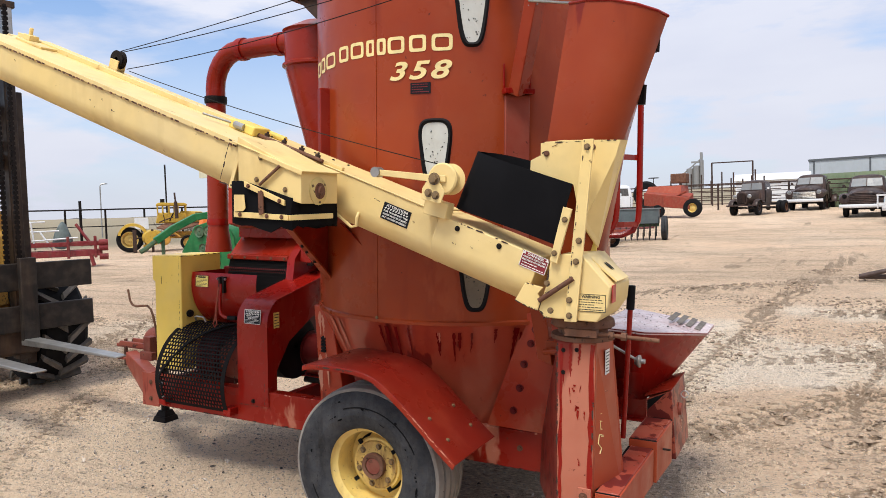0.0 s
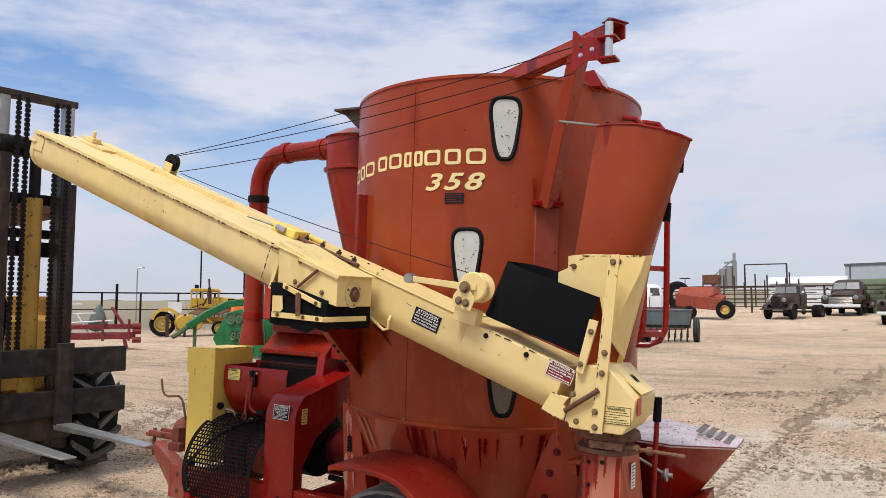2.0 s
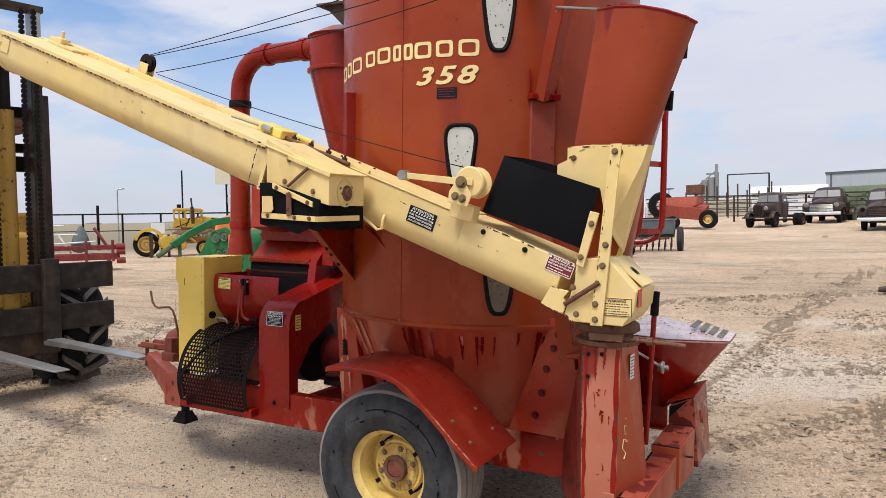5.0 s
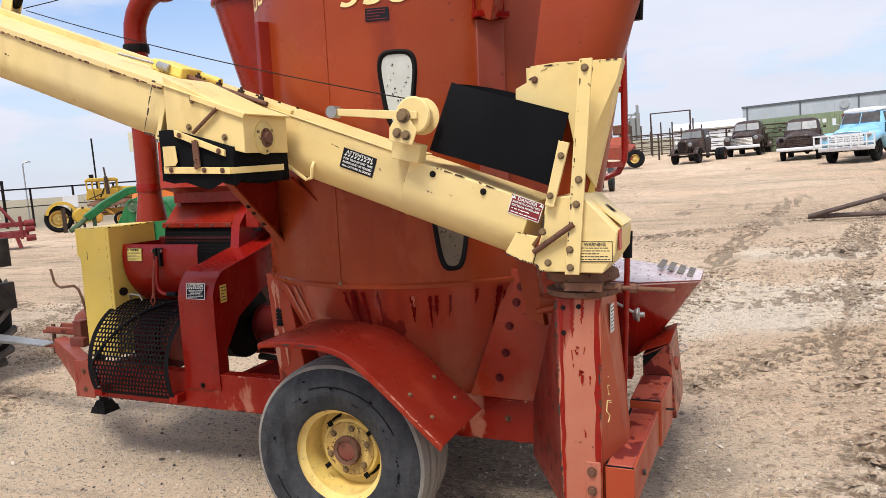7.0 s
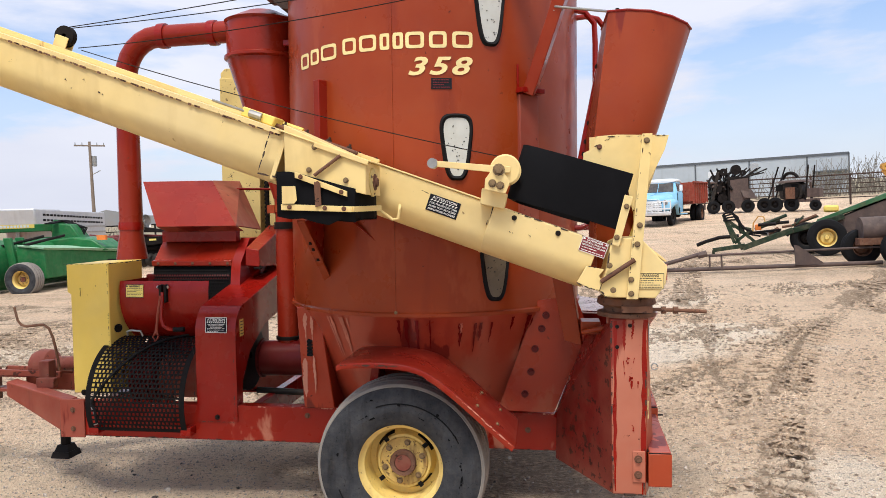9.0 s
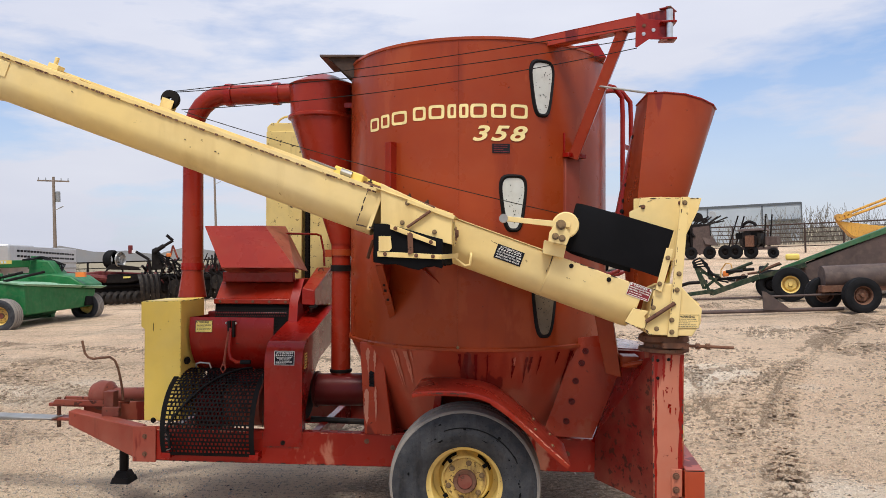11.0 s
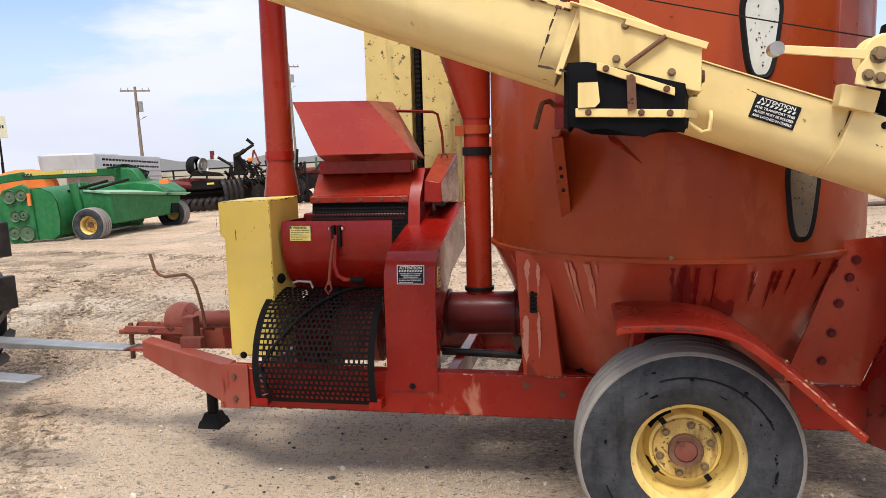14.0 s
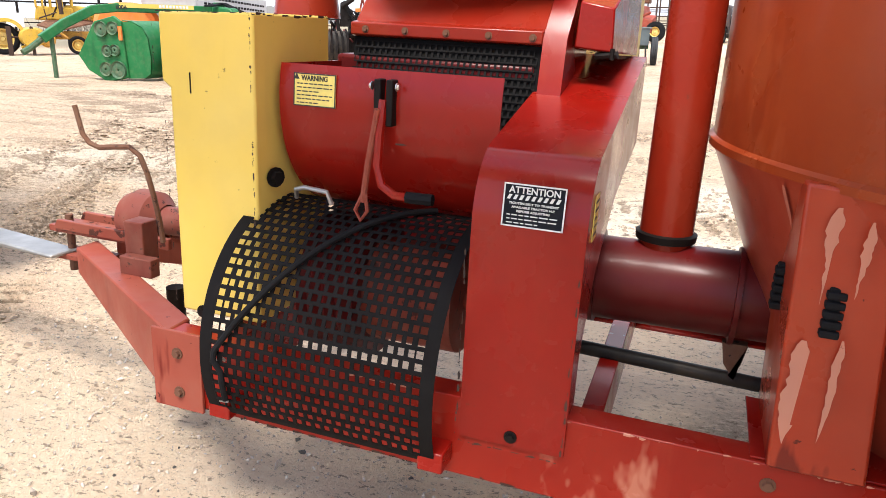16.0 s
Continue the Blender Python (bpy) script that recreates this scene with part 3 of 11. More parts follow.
def wheel(parent, c, r, w, rim_r, rim_mat, tyre_mat, tread_mat=None, axis="y", name="wheel", side=-1, ribs=5, rim_label="", tyre_label="", lugs=0, nuts=0):
    """A wheel: dished rim with hub, and a tyre of its own. Axis y: its outer face towards side."""
    s = side
    prof = [(rim_r * 0.28, 0.10 * s * w), (rim_r * 0.62, 0.06 * s * w), (rim_r * 0.72, -0.12 * s * w), (rim_r * 0.86, -0.12 * s * w), (rim_r * 0.88, 0.30 * s * w), (rim_r * 0.99, 0.36 * s * w), (rim_r * 1.06, 0.44 * s * w), (rim_r * 1.05, 0.36 * s * w)]
    rim = part(name, lathe(BM(), prof, c, axis, 40), rim_mat, parent, rim_label, solid=0.004 * r / 0.4)
    if lugs:
        pr = [(rim_r, -0.44 * w), (rim_r * 1.35, -0.5 * w), (r * 0.86, -0.48 * w), (r * 0.90, -0.40 * w), (r * 0.91, 0), (r * 0.90, 0.40 * w), (r * 0.86, 0.48 * w), (rim_r * 1.35, 0.5 * w), (rim_r, 0.44 * w)]
    else:
        pr = [(rim_r * 0.98, -0.42 * w), (rim_r * 1.08, -0.47 * w), (rim_r * 1.3, -0.505 * w), (rim_r * 1.33, -0.512 * w), (rim_r * 1.37, -0.506 * w), (r * 0.82, -0.512 * w), (r * 0.90, -0.485 * w), (r * 0.935, -0.46 * w), (r * 0.93, -0.3 * w)]
        pr += [(a, -b) for a, b in reversed(pr)]
        tp = [(r * 0.925, -0.455 * w), (r * 0.945, -0.462 * w)]
        for i in range(ribs):
            a, b = -0.45 + 0.90 * i / ribs, -0.45 + 0.90 * (i + 1) / ribs
            crown = [r * (1.0 - 0.030 * abs(v / 0.45) ** 2) for v in (a, b)]
            tp += [(crown[0], a * w + (0.030 if i else 0.010) * w), (crown[1], b * w - (0.036 if i < ribs - 1 else 0.024) * w)]
            if i < ribs - 1:
                tp += [(crown[1] - r * 0.028, b * w - 0.030 * w), (crown[1] - r * 0.028, b * w + 0.024 * w)]
        tp += [(r * 0.945, 0.462 * w), (r * 0.925, 0.455 * w)]
    part("tyre", lathe(BM(), pr, c, axis, 72 if r > 0.35 else 40), tyre_mat, rim, tyre_label, smooth=30)
    if not lugs:
        part("tread", lathe(BM(), tp, c, axis, 72 if r > 0.35 else 40), tread_mat or tyre_mat, rim, "ribbed tread band", smooth=20)
    if not lugs and r > 0.35:
        for i in range(1, ribs):
            b = (-0.45 + 0.90 * i / ribs - 0.006) * w
            q = r * (0.973 - 0.030 * abs(b / w / 0.45) ** 2)
            part("tread_groove", lathe(BM(), [(q - 0.002, b - 0.026 * w), (q + 0.003, b - 0.024 * w), (q + 0.003, b + 0.026 * w), (q - 0.002, b + 0.028 * w)], c, axis, 72), RUBBER, rim)
    if nuts:
        for a0, a1, f in ((25, 110, 0.50), (200, 290, 0.50)):
            q = rim_r + (r - rim_r) * f
            part("sidewall_rib", lathe(BM(), [(q - 0.004, 0.505 * s * w), (q - 0.002, 0.518 * s * w), (q + 0.002, 0.518 * s * w), (q + 0.004, 0.505 * s * w)], c, axis, 72, a0, a1), RUBBER, rim)
    if lugs:
        bm = BM()
        for i in range(lugs):
            for sg in (-1, 1):
                a = 2 * math.pi * (i + (0.5 if sg > 0 else 0)) / lugs
                pts = []
                for t_, wd in ((0.0, 0.10), (1.0, 0.075)):
                    for q in (-1, 1):
                        pts.append((a + sg * 0 + t_ * 0.32 + q * wd * 0.55, sg * (0.02 + 0.47 * t_) * w))
                lo, hi = [], []
                for ang, y in (pts[0], pts[1], pts[3], pts[2]):
                    for rr, out in ((r * 0.89, lo), (r, hi)):
                        p = (math.cos(ang) * rr, y, math.sin(ang) * rr)
                        p = p if axis == "y" else (p[1], p[0], p[2])
                        out.append((c[0] + p[0], c[1] + p[1], c[2] + p[2]))
                hexa(bm, lo, hi)
        part("tread", bm, tread_mat or tyre_mat, rim, smooth=0)
    hub = lathe(BM(), [(0.0005, (0.19 if nuts else 0.34) * s * w), (rim_r * 0.19, (0.19 if nuts else 0.34) * s * w), (rim_r * 0.22, (0.16 if nuts else 0.28) * s * w), (rim_r * 0.25, 0.05 * s * w), (rim_r * 0.29, 0.05 * s * w)], c, axis, 24)
    if nuts:
        part("hub_plate", lathe(BM(), [(rim_r * 0.27, 0.115 * s * w), (rim_r * 0.55, 0.100 * s * w), (rim_r * 0.575, 0.07 * s * w)], c, axis, 32), HUB_RUST, rim, "rust-stained hub plate")
        part("hub_flange", lathe(BM(), [(rim_r * 0.20, 0.20 * s * w), (rim_r * 0.29, 0.21 * s * w), (rim_r * 0.31, 0.18 * s * w), (rim_r * 0.30, 0.11 * s * w)], c, axis, 28), RUST, rim, "rusty hub cup")
        for k in range(4):
            part("rim_slot", lathe(BM(), [(rim_r * 0.665, 0.01 * s * w), (rim_r * 0.72, -0.075 * s * w)], c, axis, 40, 20 + 90 * k, 62 + 90 * k), NEAR_BLACK, rim)
    part("hub", hub, BELL if rim_mat == WHEEL_YELLOW and nuts else rim_mat, rim)
    for i in range(nuts):
        a = 2 * math.pi * (i + 0.3) / nuts
        d = rim_r * 0.46
        p = (c[0] + math.cos(a) * d, c[1] + 0.105 * s * w, c[2] + math.sin(a) * d)
        bolt(rim, p, (0, s, 0), 0.016, BOLT)
    return rim


# ---- ground ----
def fbm(x, y, octaves=4, seed=0):
    """Smooth random hills over arrays, about -1 to 1."""
    rng = np.random.RandomState(seed + 11)
    tab = rng.uniform(-1, 1, (256, 256))
    out, amp, tot = np.zeros_like(x), 1.0, 0.0
    for k in range(octaves):
        xi, yi = np.floor(x).astype(int), np.floor(y).astype(int)
        fx, fy = x - xi, y - yi
        fx, fy = fx * fx * (3 - 2 * fx), fy * fy * (3 - 2 * fy)
        g = [tab[(xi + a) % 256, (yi + b) % 256] for a in (0, 1) for b in (0, 1)]
        out += amp * ((g[0] * (1 - fx) + g[2] * fx) * (1 - fy) + (g[1] * (1 - fx) + g[3] * fx) * fy)
        tot += amp
        x, y, amp = x * 2.03 + 17.3, y * 2.03 + 5.1, amp * 0.55
    return out / tot * 1.6


def steps(lo, hi, fine, far):
    """Grid lines: even between lo and hi, then ever wider out to far."""
    out = list(np.arange(lo, hi + 1e-6, fine))
    d, v = fine, hi
    while v < far:
        d *= 1.07
        v += d
        out.append(v)
    d, v = fine, lo
    while v > -far:
        d *= 1.07
        v -= d
        out.insert(0, v)
    return np.array(out)


# tyre tracks: start x, y, heading, bend, width, lug pitch, strength
TRACKS = ((1.62, 0.0, 13, 0.022, 0.50, 0.17, 1.0), (3.25, 0.2, 15, 0.020, 0.46, 0.17, 0.8), (2.4, -0.5, 22, 0.006, 0.40, 0.15, 0.7), (4.6, 0.0, 8, 0.03, 0.46, 0.18, 0.8), (1.5, 3.0, 40, -0.01, 0.42, 0.16, 0.7), (3.0, 6.0, 62, 0.0, 0.5, 0.2, 0.7),
          (0.9, 5.0, 5, 0.006, 0.45, 0.17, 0.7), (2.4, 5.0, 7, 0.006, 0.45, 0.17, 0.7), (-3.05, 0.2, -42, 0.02, 0.46, 0.13, 1.0), (-4.6, 0.4, -50, 0.0, 0.44, 0.15, 0.8), (-2.6, 3.6, -63, 0.01, 0.5, 0.18, 0.8), (-2.2, 5.4, -66, 0.0, 0.5, 0.18, 0.8),
          (-4.4, -0.6, -28, 0.0, 0.42, 0.13, 0.8), (-5.0, 4.4, -80, 0.0, 0.4, 0.16, 0.6), (5.6, 3.0, 35, 0.01, 0.5, 0.2, 0.8), (-3.4, 8.0, -72, 0.0, 0.5, 0.2, 0.8), (4.0, 9.0, 75, 0.0, 0.5, 0.2, 0.8), (0.5, 11.0, 58, 0.0, 0.5, 0.2, 0.7))


def build_ground():
    """One sheet of packed dirt, finest round the machine, with ruts, lug prints and crumbled clods."""
    xs, ys = steps(-6.0, 6.2, 0.024, 2600), steps(-1.0, 6.4, 0.024, 2600)
    X, Y = np.meshgrid(xs, ys)
    R = np.hypot(X, Y - 1)
    bear = np.degrees(np.arctan2(X, Y - 1))

    def sv(a, b, v):
        k = np.clip((v - a) / (b - a), 0, 1)
        return k * k * (3 - 2 * k)
    slope = sv(-24, -8, bear) * (1 - sv(60, 120, np.abs(bear)))
    Z = np.clip(np.minimum(R, 46) - 7, 0, None) * (0.012 + 0.024 * slope) + np.clip(np.minimum(R, 400) - 46, 0, None) * (0.012 + 0.014 * slope)
    calm = sv(1.0, 2.2, np.hypot((X + 0.9) * 0.60, (Y - 0.9) * 0.9))
    fade = 1 - sv(30, 60, R)
    churn = np.zeros_like(X)
    dz = 0.016 * fbm(X * 0.8, Y * 0.5, 3, 1) + 0.006 * fbm(X * 3.0, Y * 2.2, 4, 2)
    patchy = fbm(X * 1.1, Y * 0.9, 4, 3)
    wx, wy = 0.05 * fbm(X * 2.5, Y * 2.5, 3, 4), 0.05 * fbm(X * 2.5, Y * 2.5, 3, 5)
    for x0, y0, deg, bend, wide, pitch, k in TRACKS:
        c, s_ = math.cos(radians(deg)), math.sin(radians(deg))
        along = (X + wx - x0) * s_ + (Y + wy - y0) * c
        u = (X + wx - x0) * c - (Y + wy - y0) * s_ - bend * along * along * np.sign(along)
        mask = sv(wide * 0.62, wide * 0.45, np.abs(u)) * sv(-3.0, -1.5, along) * (1 - sv(9, 14, along)) * k
        lug = np.sin(2 * math.pi * (along / pitch + 0.55 * np.abs(u) / pitch + 0.25 * np.sign(u)))
        lug = sv(-0.05, 0.5, lug) * sv(0.015, 0.05, np.abs(u))
        worn = sv(-0.8, 0.05, patchy + 0.3 * np.sin(along * 1.3 + x0))
        mask = mask * worn
        dz += mask * (0.042 * lug - 0.024) + 0.012 * k * worn * np.exp(-((np.abs(u) - wide * 0.62) / 0.07) ** 2)
        churn = np.maximum(churn, mask * (1 - lug) * 1.05)
    clod = fbm(X * 5.5, Y * 4.0, 4, 7)
    where = sv(0.0, 0.7, fbm(X * 0.55, Y * 0.45, 3, 8) + 0.15)
    crumb = sv(0.25, 0.75, clod) * where
    dz += 0.016 * crumb
    churn = np.maximum(churn, 0.55 * crumb) + 0.42 * sv(-0.1, 0.7, fbm((X + 0.16 * Y) * 2.3, Y * 0.3, 6, 12) + 0.35 * fbm(X * 5.0, Y * 5.0, 4, 15)) * sv(4.0, 9, R)
    Z = Z - 0.03 * (1 - sv(1.5, 4.0, R))
    Z = Z + dz * fade * (0.22 + 0.78 * calm) - 0.004
    churn = churn * (0.25 + 0.75 * calm) * fade
    powder = sv(-0.1, 0.7, fbm(X * 0.45, Y * 0.4, 4, 9)) * calm * (1 - 0.75 * sv(6, 12, R))
    pts = np.stack([X.ravel(), Y.ravel(), Z.ravel()], 1)
    nx, ny = len(xs), len(ys)
    idx = np.arange(nx * ny).reshape(ny, nx)
    quads = np.stack([idx[:-1, :-1], idx[:-1, 1:], idx[1:, 1:], idx[1:, :-1]], -1).reshape(-1, 4)
    me = bpy.data.meshes.new("ground")
    me.vertices.add(len(pts))
    me.vertices.foreach_set("co", pts.ravel())
    me.loops.add(quads.size)
    me.loops.foreach_set("vertex_index", quads.ravel())
    me.polygons.add(len(quads))
    me.polygons.foreach_set("loop_start", np.arange(0, quads.size, 4))
    me.update(calc_edges=True)
    lane = 0.55 + 0.45 * fbm((X + 0.3 * Y) * 0.35, Y * 0.8, 4, 31)
    far_brown = sv(5.5, 13, R) * np.clip(lane, 0, 1) + sv(-150, -110, bear) * (1 - sv(-20, -5, bear)) * (sv(3.2, 7.0, R) - sv(5.5, 13, R)) * np.clip(lane + 0.15, 0, 1)
    grass = sv(42, 70, R) + sv(-150, -110, bear) * (1 - sv(-30, -20, bear)) * (sv(29, 44, R) - sv(42, 70, R))
    # Ellipse under the tank where the shade is painted into the soil.
    oily_shade = 1 - sv(0.55, 1.15, np.hypot((X - 0.25) / 1.35, (Y - 1.25) / 1.0) + 0.15 * fbm(X * 2, Y * 2, 3, 41))
    for name, v in (("churned", churn), ("powder", powder), ("shade_lift", 1 - calm), ("far_brown", far_brown), ("grass", grass), ("oily_shade", oily_shade)):
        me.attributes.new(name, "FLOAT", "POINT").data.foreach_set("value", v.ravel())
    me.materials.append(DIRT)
    me.polygons.foreach_set("use_smooth", [True] * len(me.polygons))
    ob = new("ground", me)
    tagged(ob, "dry tan packed dirt yard with tyre tracks", "ground", kind="structure")
    stones, sides = [], []
    for i in range(9000):
        x, y = random.uniform(-6, 7), random.uniform(-3, 9)
        if i > 3500:
            x, y = random.uniform(-3.6, 2.6), random.uniform(-1.4, 1.7)
        s = random.uniform(0.003, 0.009) * (1.0 if i % 29 else 2.3)
        m = pose(x, y, gz(x, y) - 0.03 * (1 - sm(1.5, 4.0, math.hypot(x, y - 1))) + s * 0.1, random.uniform(0, 360), random.uniform(0, 40), random.uniform(0, 360)) @ Matrix.Diagonal((s * random.uniform(0.7, 1.6), s, s * 0.6, 1))
        k = len(stones)
        for q in ((1, 0, 0), (-1, 0, 0), (0, 1, 0), (0, -1, 0), (0, 0, 1), (0, 0, -1)):
            stones.append(tuple(m @ (Vector(q) * random.uniform(0.75, 1.15))))
        for f in ((0, 2, 4), (2, 1, 4), (1, 3, 4), (3, 0, 4), (2, 0, 5), (1, 2, 5), (3, 1, 5), (0, 3, 5)):
            sides.append(tuple(k + v for v in f))
    bm = bpy.data.meshes.new("gravel")
    bm.from_pydata(stones, [], sides)
    # clods: thrown up in rows along the lug prints, and in loose patches
    rng = np.random.RandomState(5)
    cx, cy = [], []
    for x0, y0, deg, bend, wide, pitch, k in TRACKS:
        c, s_ = math.cos(radians(deg)), math.sin(radians(deg))
        m_ = 2000
        along = np.floor(rng.uniform(-2.0, 9.0, m_) / pitch) * pitch + rng.normal(0, 0.022, m_)
        u = rng.uniform(-0.55, 0.55, m_) * wide
        along = along - 0.55 * np.abs(u)
        u2 = u + bend * along * along * np.sign(along)
        cx.append(x0 + along * s_ + u2 * c)
        cy.append(y0 + along * c - u2 * s_)
    cx.append(rng.uniform(-7, 8, 30000))
    cy.append(rng.uniform(-1.2, 10, 30000))
    cx, cy = np.concatenate(cx), np.concatenate(cy)
    keep = fbm(cx * 1.3, cy * 1.1, 3, 21) + rng.uniform(-0.5, 0.5, len(cx)) > 0.05
    keep &= np.hypot((cx + 0.9) * 0.60, (cy - 0.9) * 0.9) > 1.5
    cx, cy = cx[keep], cy[keep]
    q_ = rng.uniform(0.005, 0.016, len(cx)) * (1 + 1.0 * (rng.uniform(0, 1, len(cx)) > 0.94)) * (1 + 0.05 * np.hypot(cx, cy))
    cz = Z[np.clip(np.searchsorted(ys, cy), 0, len(ys) - 1), np.clip(np.searchsorted(xs, cx), 0, len(xs) - 1)]
    turn = rng.uniform(0, 6.283, len(cx))
    long_ = rng.uniform(0.9, 2.0, len(cx))
    base6 = np.array([(1, 0, 0.1), (-1, 0, 0.1), (0, 1, 0.1), (0, -1, 0.1), (0.1, 0, 0.75), (0, 0.1, -0.5)])
    six = base6[None] * rng.uniform(0.7, 1.2, (len(cx), 6, 1)) * q_[:, None, None]
    six[:, :, 0] *= long_[:, None]
    c, s_ = np.cos(turn)[:, None], np.sin(turn)[:, None]
    crumbs = np.stack([six[:, :, 0] * c - six[:, :, 1] * s_ + cx[:, None], six[:, :, 0] * s_ + six[:, :, 1] * c + cy[:, None], six[:, :, 2] + cz[:, None]], -1).reshape(-1, 3).tolist()
    tri8 = np.array([(0, 2, 4), (2, 1, 4), (1, 3, 4), (3, 0, 4), (2, 0, 5), (1, 2, 5), (3, 1, 5), (0, 3, 5)])
    csides = (tri8[None] + 6 * np.arange(len(cx))[:, None, None]).reshape(-1, 3).tolist()
    me = bpy.data.meshes.new("soil_clods")
    me.from_pydata(crumbs, [], csides)
    # Clod colour is darkened to carry their small shadows.
    o = part("soil_clods", me, plain("crumbled_brown_soil", (0.29, 0.215, 0.15), 0.95, 0, 0.5, 25, 0), None, smooth=0)
    tagged(o, "crumbled brown clods thrown up by tyres", "soil", kind="stuff")
    peb = plain("pale_gravel", (0.52, 0.44, 0.36), 0.9, 0, 0.4, 30, 0)
    o = part("gravel", bm, peb, None, smooth=0)
    tagged(o, "small pale stones and clods scattered over the dirt", "gravel", kind="stuff")
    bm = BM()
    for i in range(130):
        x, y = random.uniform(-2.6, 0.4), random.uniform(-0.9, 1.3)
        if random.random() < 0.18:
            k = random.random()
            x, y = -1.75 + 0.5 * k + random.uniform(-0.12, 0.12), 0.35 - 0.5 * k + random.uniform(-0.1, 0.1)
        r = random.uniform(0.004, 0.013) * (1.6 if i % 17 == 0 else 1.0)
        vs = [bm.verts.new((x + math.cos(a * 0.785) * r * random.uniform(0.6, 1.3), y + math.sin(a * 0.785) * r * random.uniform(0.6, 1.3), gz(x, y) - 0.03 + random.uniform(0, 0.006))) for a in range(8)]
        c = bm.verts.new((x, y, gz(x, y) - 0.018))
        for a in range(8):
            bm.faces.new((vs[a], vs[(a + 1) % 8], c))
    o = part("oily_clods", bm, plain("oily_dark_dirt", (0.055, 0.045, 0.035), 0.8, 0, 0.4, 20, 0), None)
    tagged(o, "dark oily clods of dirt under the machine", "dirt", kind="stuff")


# ---- the grinder mixer ----
G = thing("grinder_mixer", "faded red grinder mixer with cream folded auger, on two wheels", "grinder mixer")
G.matrix_basis = pose(0, 0, 0, 0, 2.0, 0)
CX, CY, TR = -0.010, 1.05, 0.845


def on_tank(deg, z, out=0.0, r=TR):
    a = radians(deg)
    X, Z = Vector((math.cos(a), math.sin(a), 0)), Vector((math.sin(a), -math.cos(a), 0))
    p = Vector((CX, CY, z)) + Z * (r + out)
    m = Matrix.Identity(4)
    for i, v in enumerate((X, Vector((0, 0, 1)), Z, p)):
        m[0][i], m[1][i], m[2][i] = v
    return m


def build_tank():
    tank = part("tank", lathe(BM(), [(TR - 0.012, 2.70), (TR - 0.012, 2.813), (TR + 0.004, 2.816), (TR + 0.006, 2.800), (TR, 2.797), (TR, 1.85), (TR, 1.075), (TR + 0.010, 1.068), (TR + 0.010, 1.052)], (CX, CY, 0), "z", 128), RED, G, "tall round tank in weathered orange-red paint")
    cone = part("lower_cone", lathe(BM(), [(TR + 0.002, 1.052), (TR - 0.006, 1.040), (0.70, 0.72), (0.53, 0.34), (0.40, 0.30)], (CX, CY, 0), "z", 128), CONE, G, "conical lower tank with dark runs in faded red paint")
    part("tank_roof", lathe(BM(), [(TR - 0.012, 2.74), (0.45, 2.79), (0.30, 2.80), (0.0005, 2.80)], (CX, CY, 0), "z", 64), RED_DARK, tank)
    bm = BM()
    for z0, z1 in ((1.08, 1.95), (1.96, 2.79)):
        m = on_tank(-5.2, (z0 + z1) / 2, 0.001)
        box(bm, -0.012, 0.0, -(z1 - z0) / 2, (z1 - z0) / 2, -0.002, 0.0022, m)
    part("sheet_lap", bm, RED, tank)
    bolt(tank, on_tank(-5, 1.075, 0.012).translation, (0, -1, 0), 0.009, BOLT)
    # run-down stains below the seam, each of its own length
    wet = plain("dark_wet_red", (0.13, 0.004, 0.004), 0.22, 0, 0.25, 9, 0)
    wet.node_tree.nodes["Principled BSDF"].inputs["Specular IOR Level"].default_value = 0.2
    dried = plain("dried_salmon_run", (0.44, 0.13, 0.078), 0.7, 0, 0.2, 12, 0)
    for i in range(24):
        a = random.uniform(-62, 46)
        ln, w = random.uniform(0.04, 0.24), random.uniform(0.004, 0.012)
        rows = []
        for k in range(13):
            u = k / 12
            z = 1.036 - (0.02 if i % 3 == 0 else 0.0) - ln * u
            r = TR - (1.04 - z) * (TR - 0.70) / 0.32 + 0.0022
            ww = w * (1 - 0.85 * u ** 2) * random.uniform(0.55, 1.3)
            row = []
            for q in (-1, 0, 1):
                b = radians(a + q * math.degrees(ww / r) + 0.35 * noise.noise((i, u * 3, 0)))
                row.append((CX + math.sin(b) * r, CY - math.cos(b) * r, z))
            rows.append(row)
        part("paint_run", grid(BM(), rows), dried if a < -24 or i % 7 == 0 else wet, cone)
    # lettering: plain shapes for the maker's name, then the model number
    th, bar = 1.15, 0.0155

    def loop(a, w, z0, z1):
        rings = []
        for da, dz in ((0.0, 0.0), (th, bar)):
            ring = []
            for i in range(29):
                t = 2 * math.pi * i / 28
                u, v = math.cos(t), math.sin(t)
                u, v = math.copysign(abs(u) ** 0.35, u), math.copysign(abs(v) ** 0.35, v)
                ring.append(tuple(on_tank(a + w / 2 + u * (w / 2 - da), (z0 + z1) / 2 + v * ((z1 - z0) / 2 - dz), 0.0022).translation))
            rings.append(ring)
        part("painted_loop", grid(BM(), rings), INK_CREAM, tank, "plain cream painted loop")
    for a, w in ((-47.6, 6.0), (-40.4, 5.0), (-34.2, 7.7), (-23.8, 5.6), (-17.0, 6.4), (-9.4, 3.6), (-4.9, 3.6), (-0.6, 6.2), (7.2, 5.8), (14.8, 6.8)):
        drop = 0.0011 * max(0.0, -21.0 - a)
        loop(a, w, 2.359 - drop, 2.438 - drop)
    for ch, a in (("3", 2.7), ("5", 9.8), ("8", 16.9)):
        me = letters(ch, 0.117, 0.30, 1.50, 0.0015, 0.0028)
        o = part("numeral", me, INK_CREAM, tank, "slanted cream numeral", smooth=0)
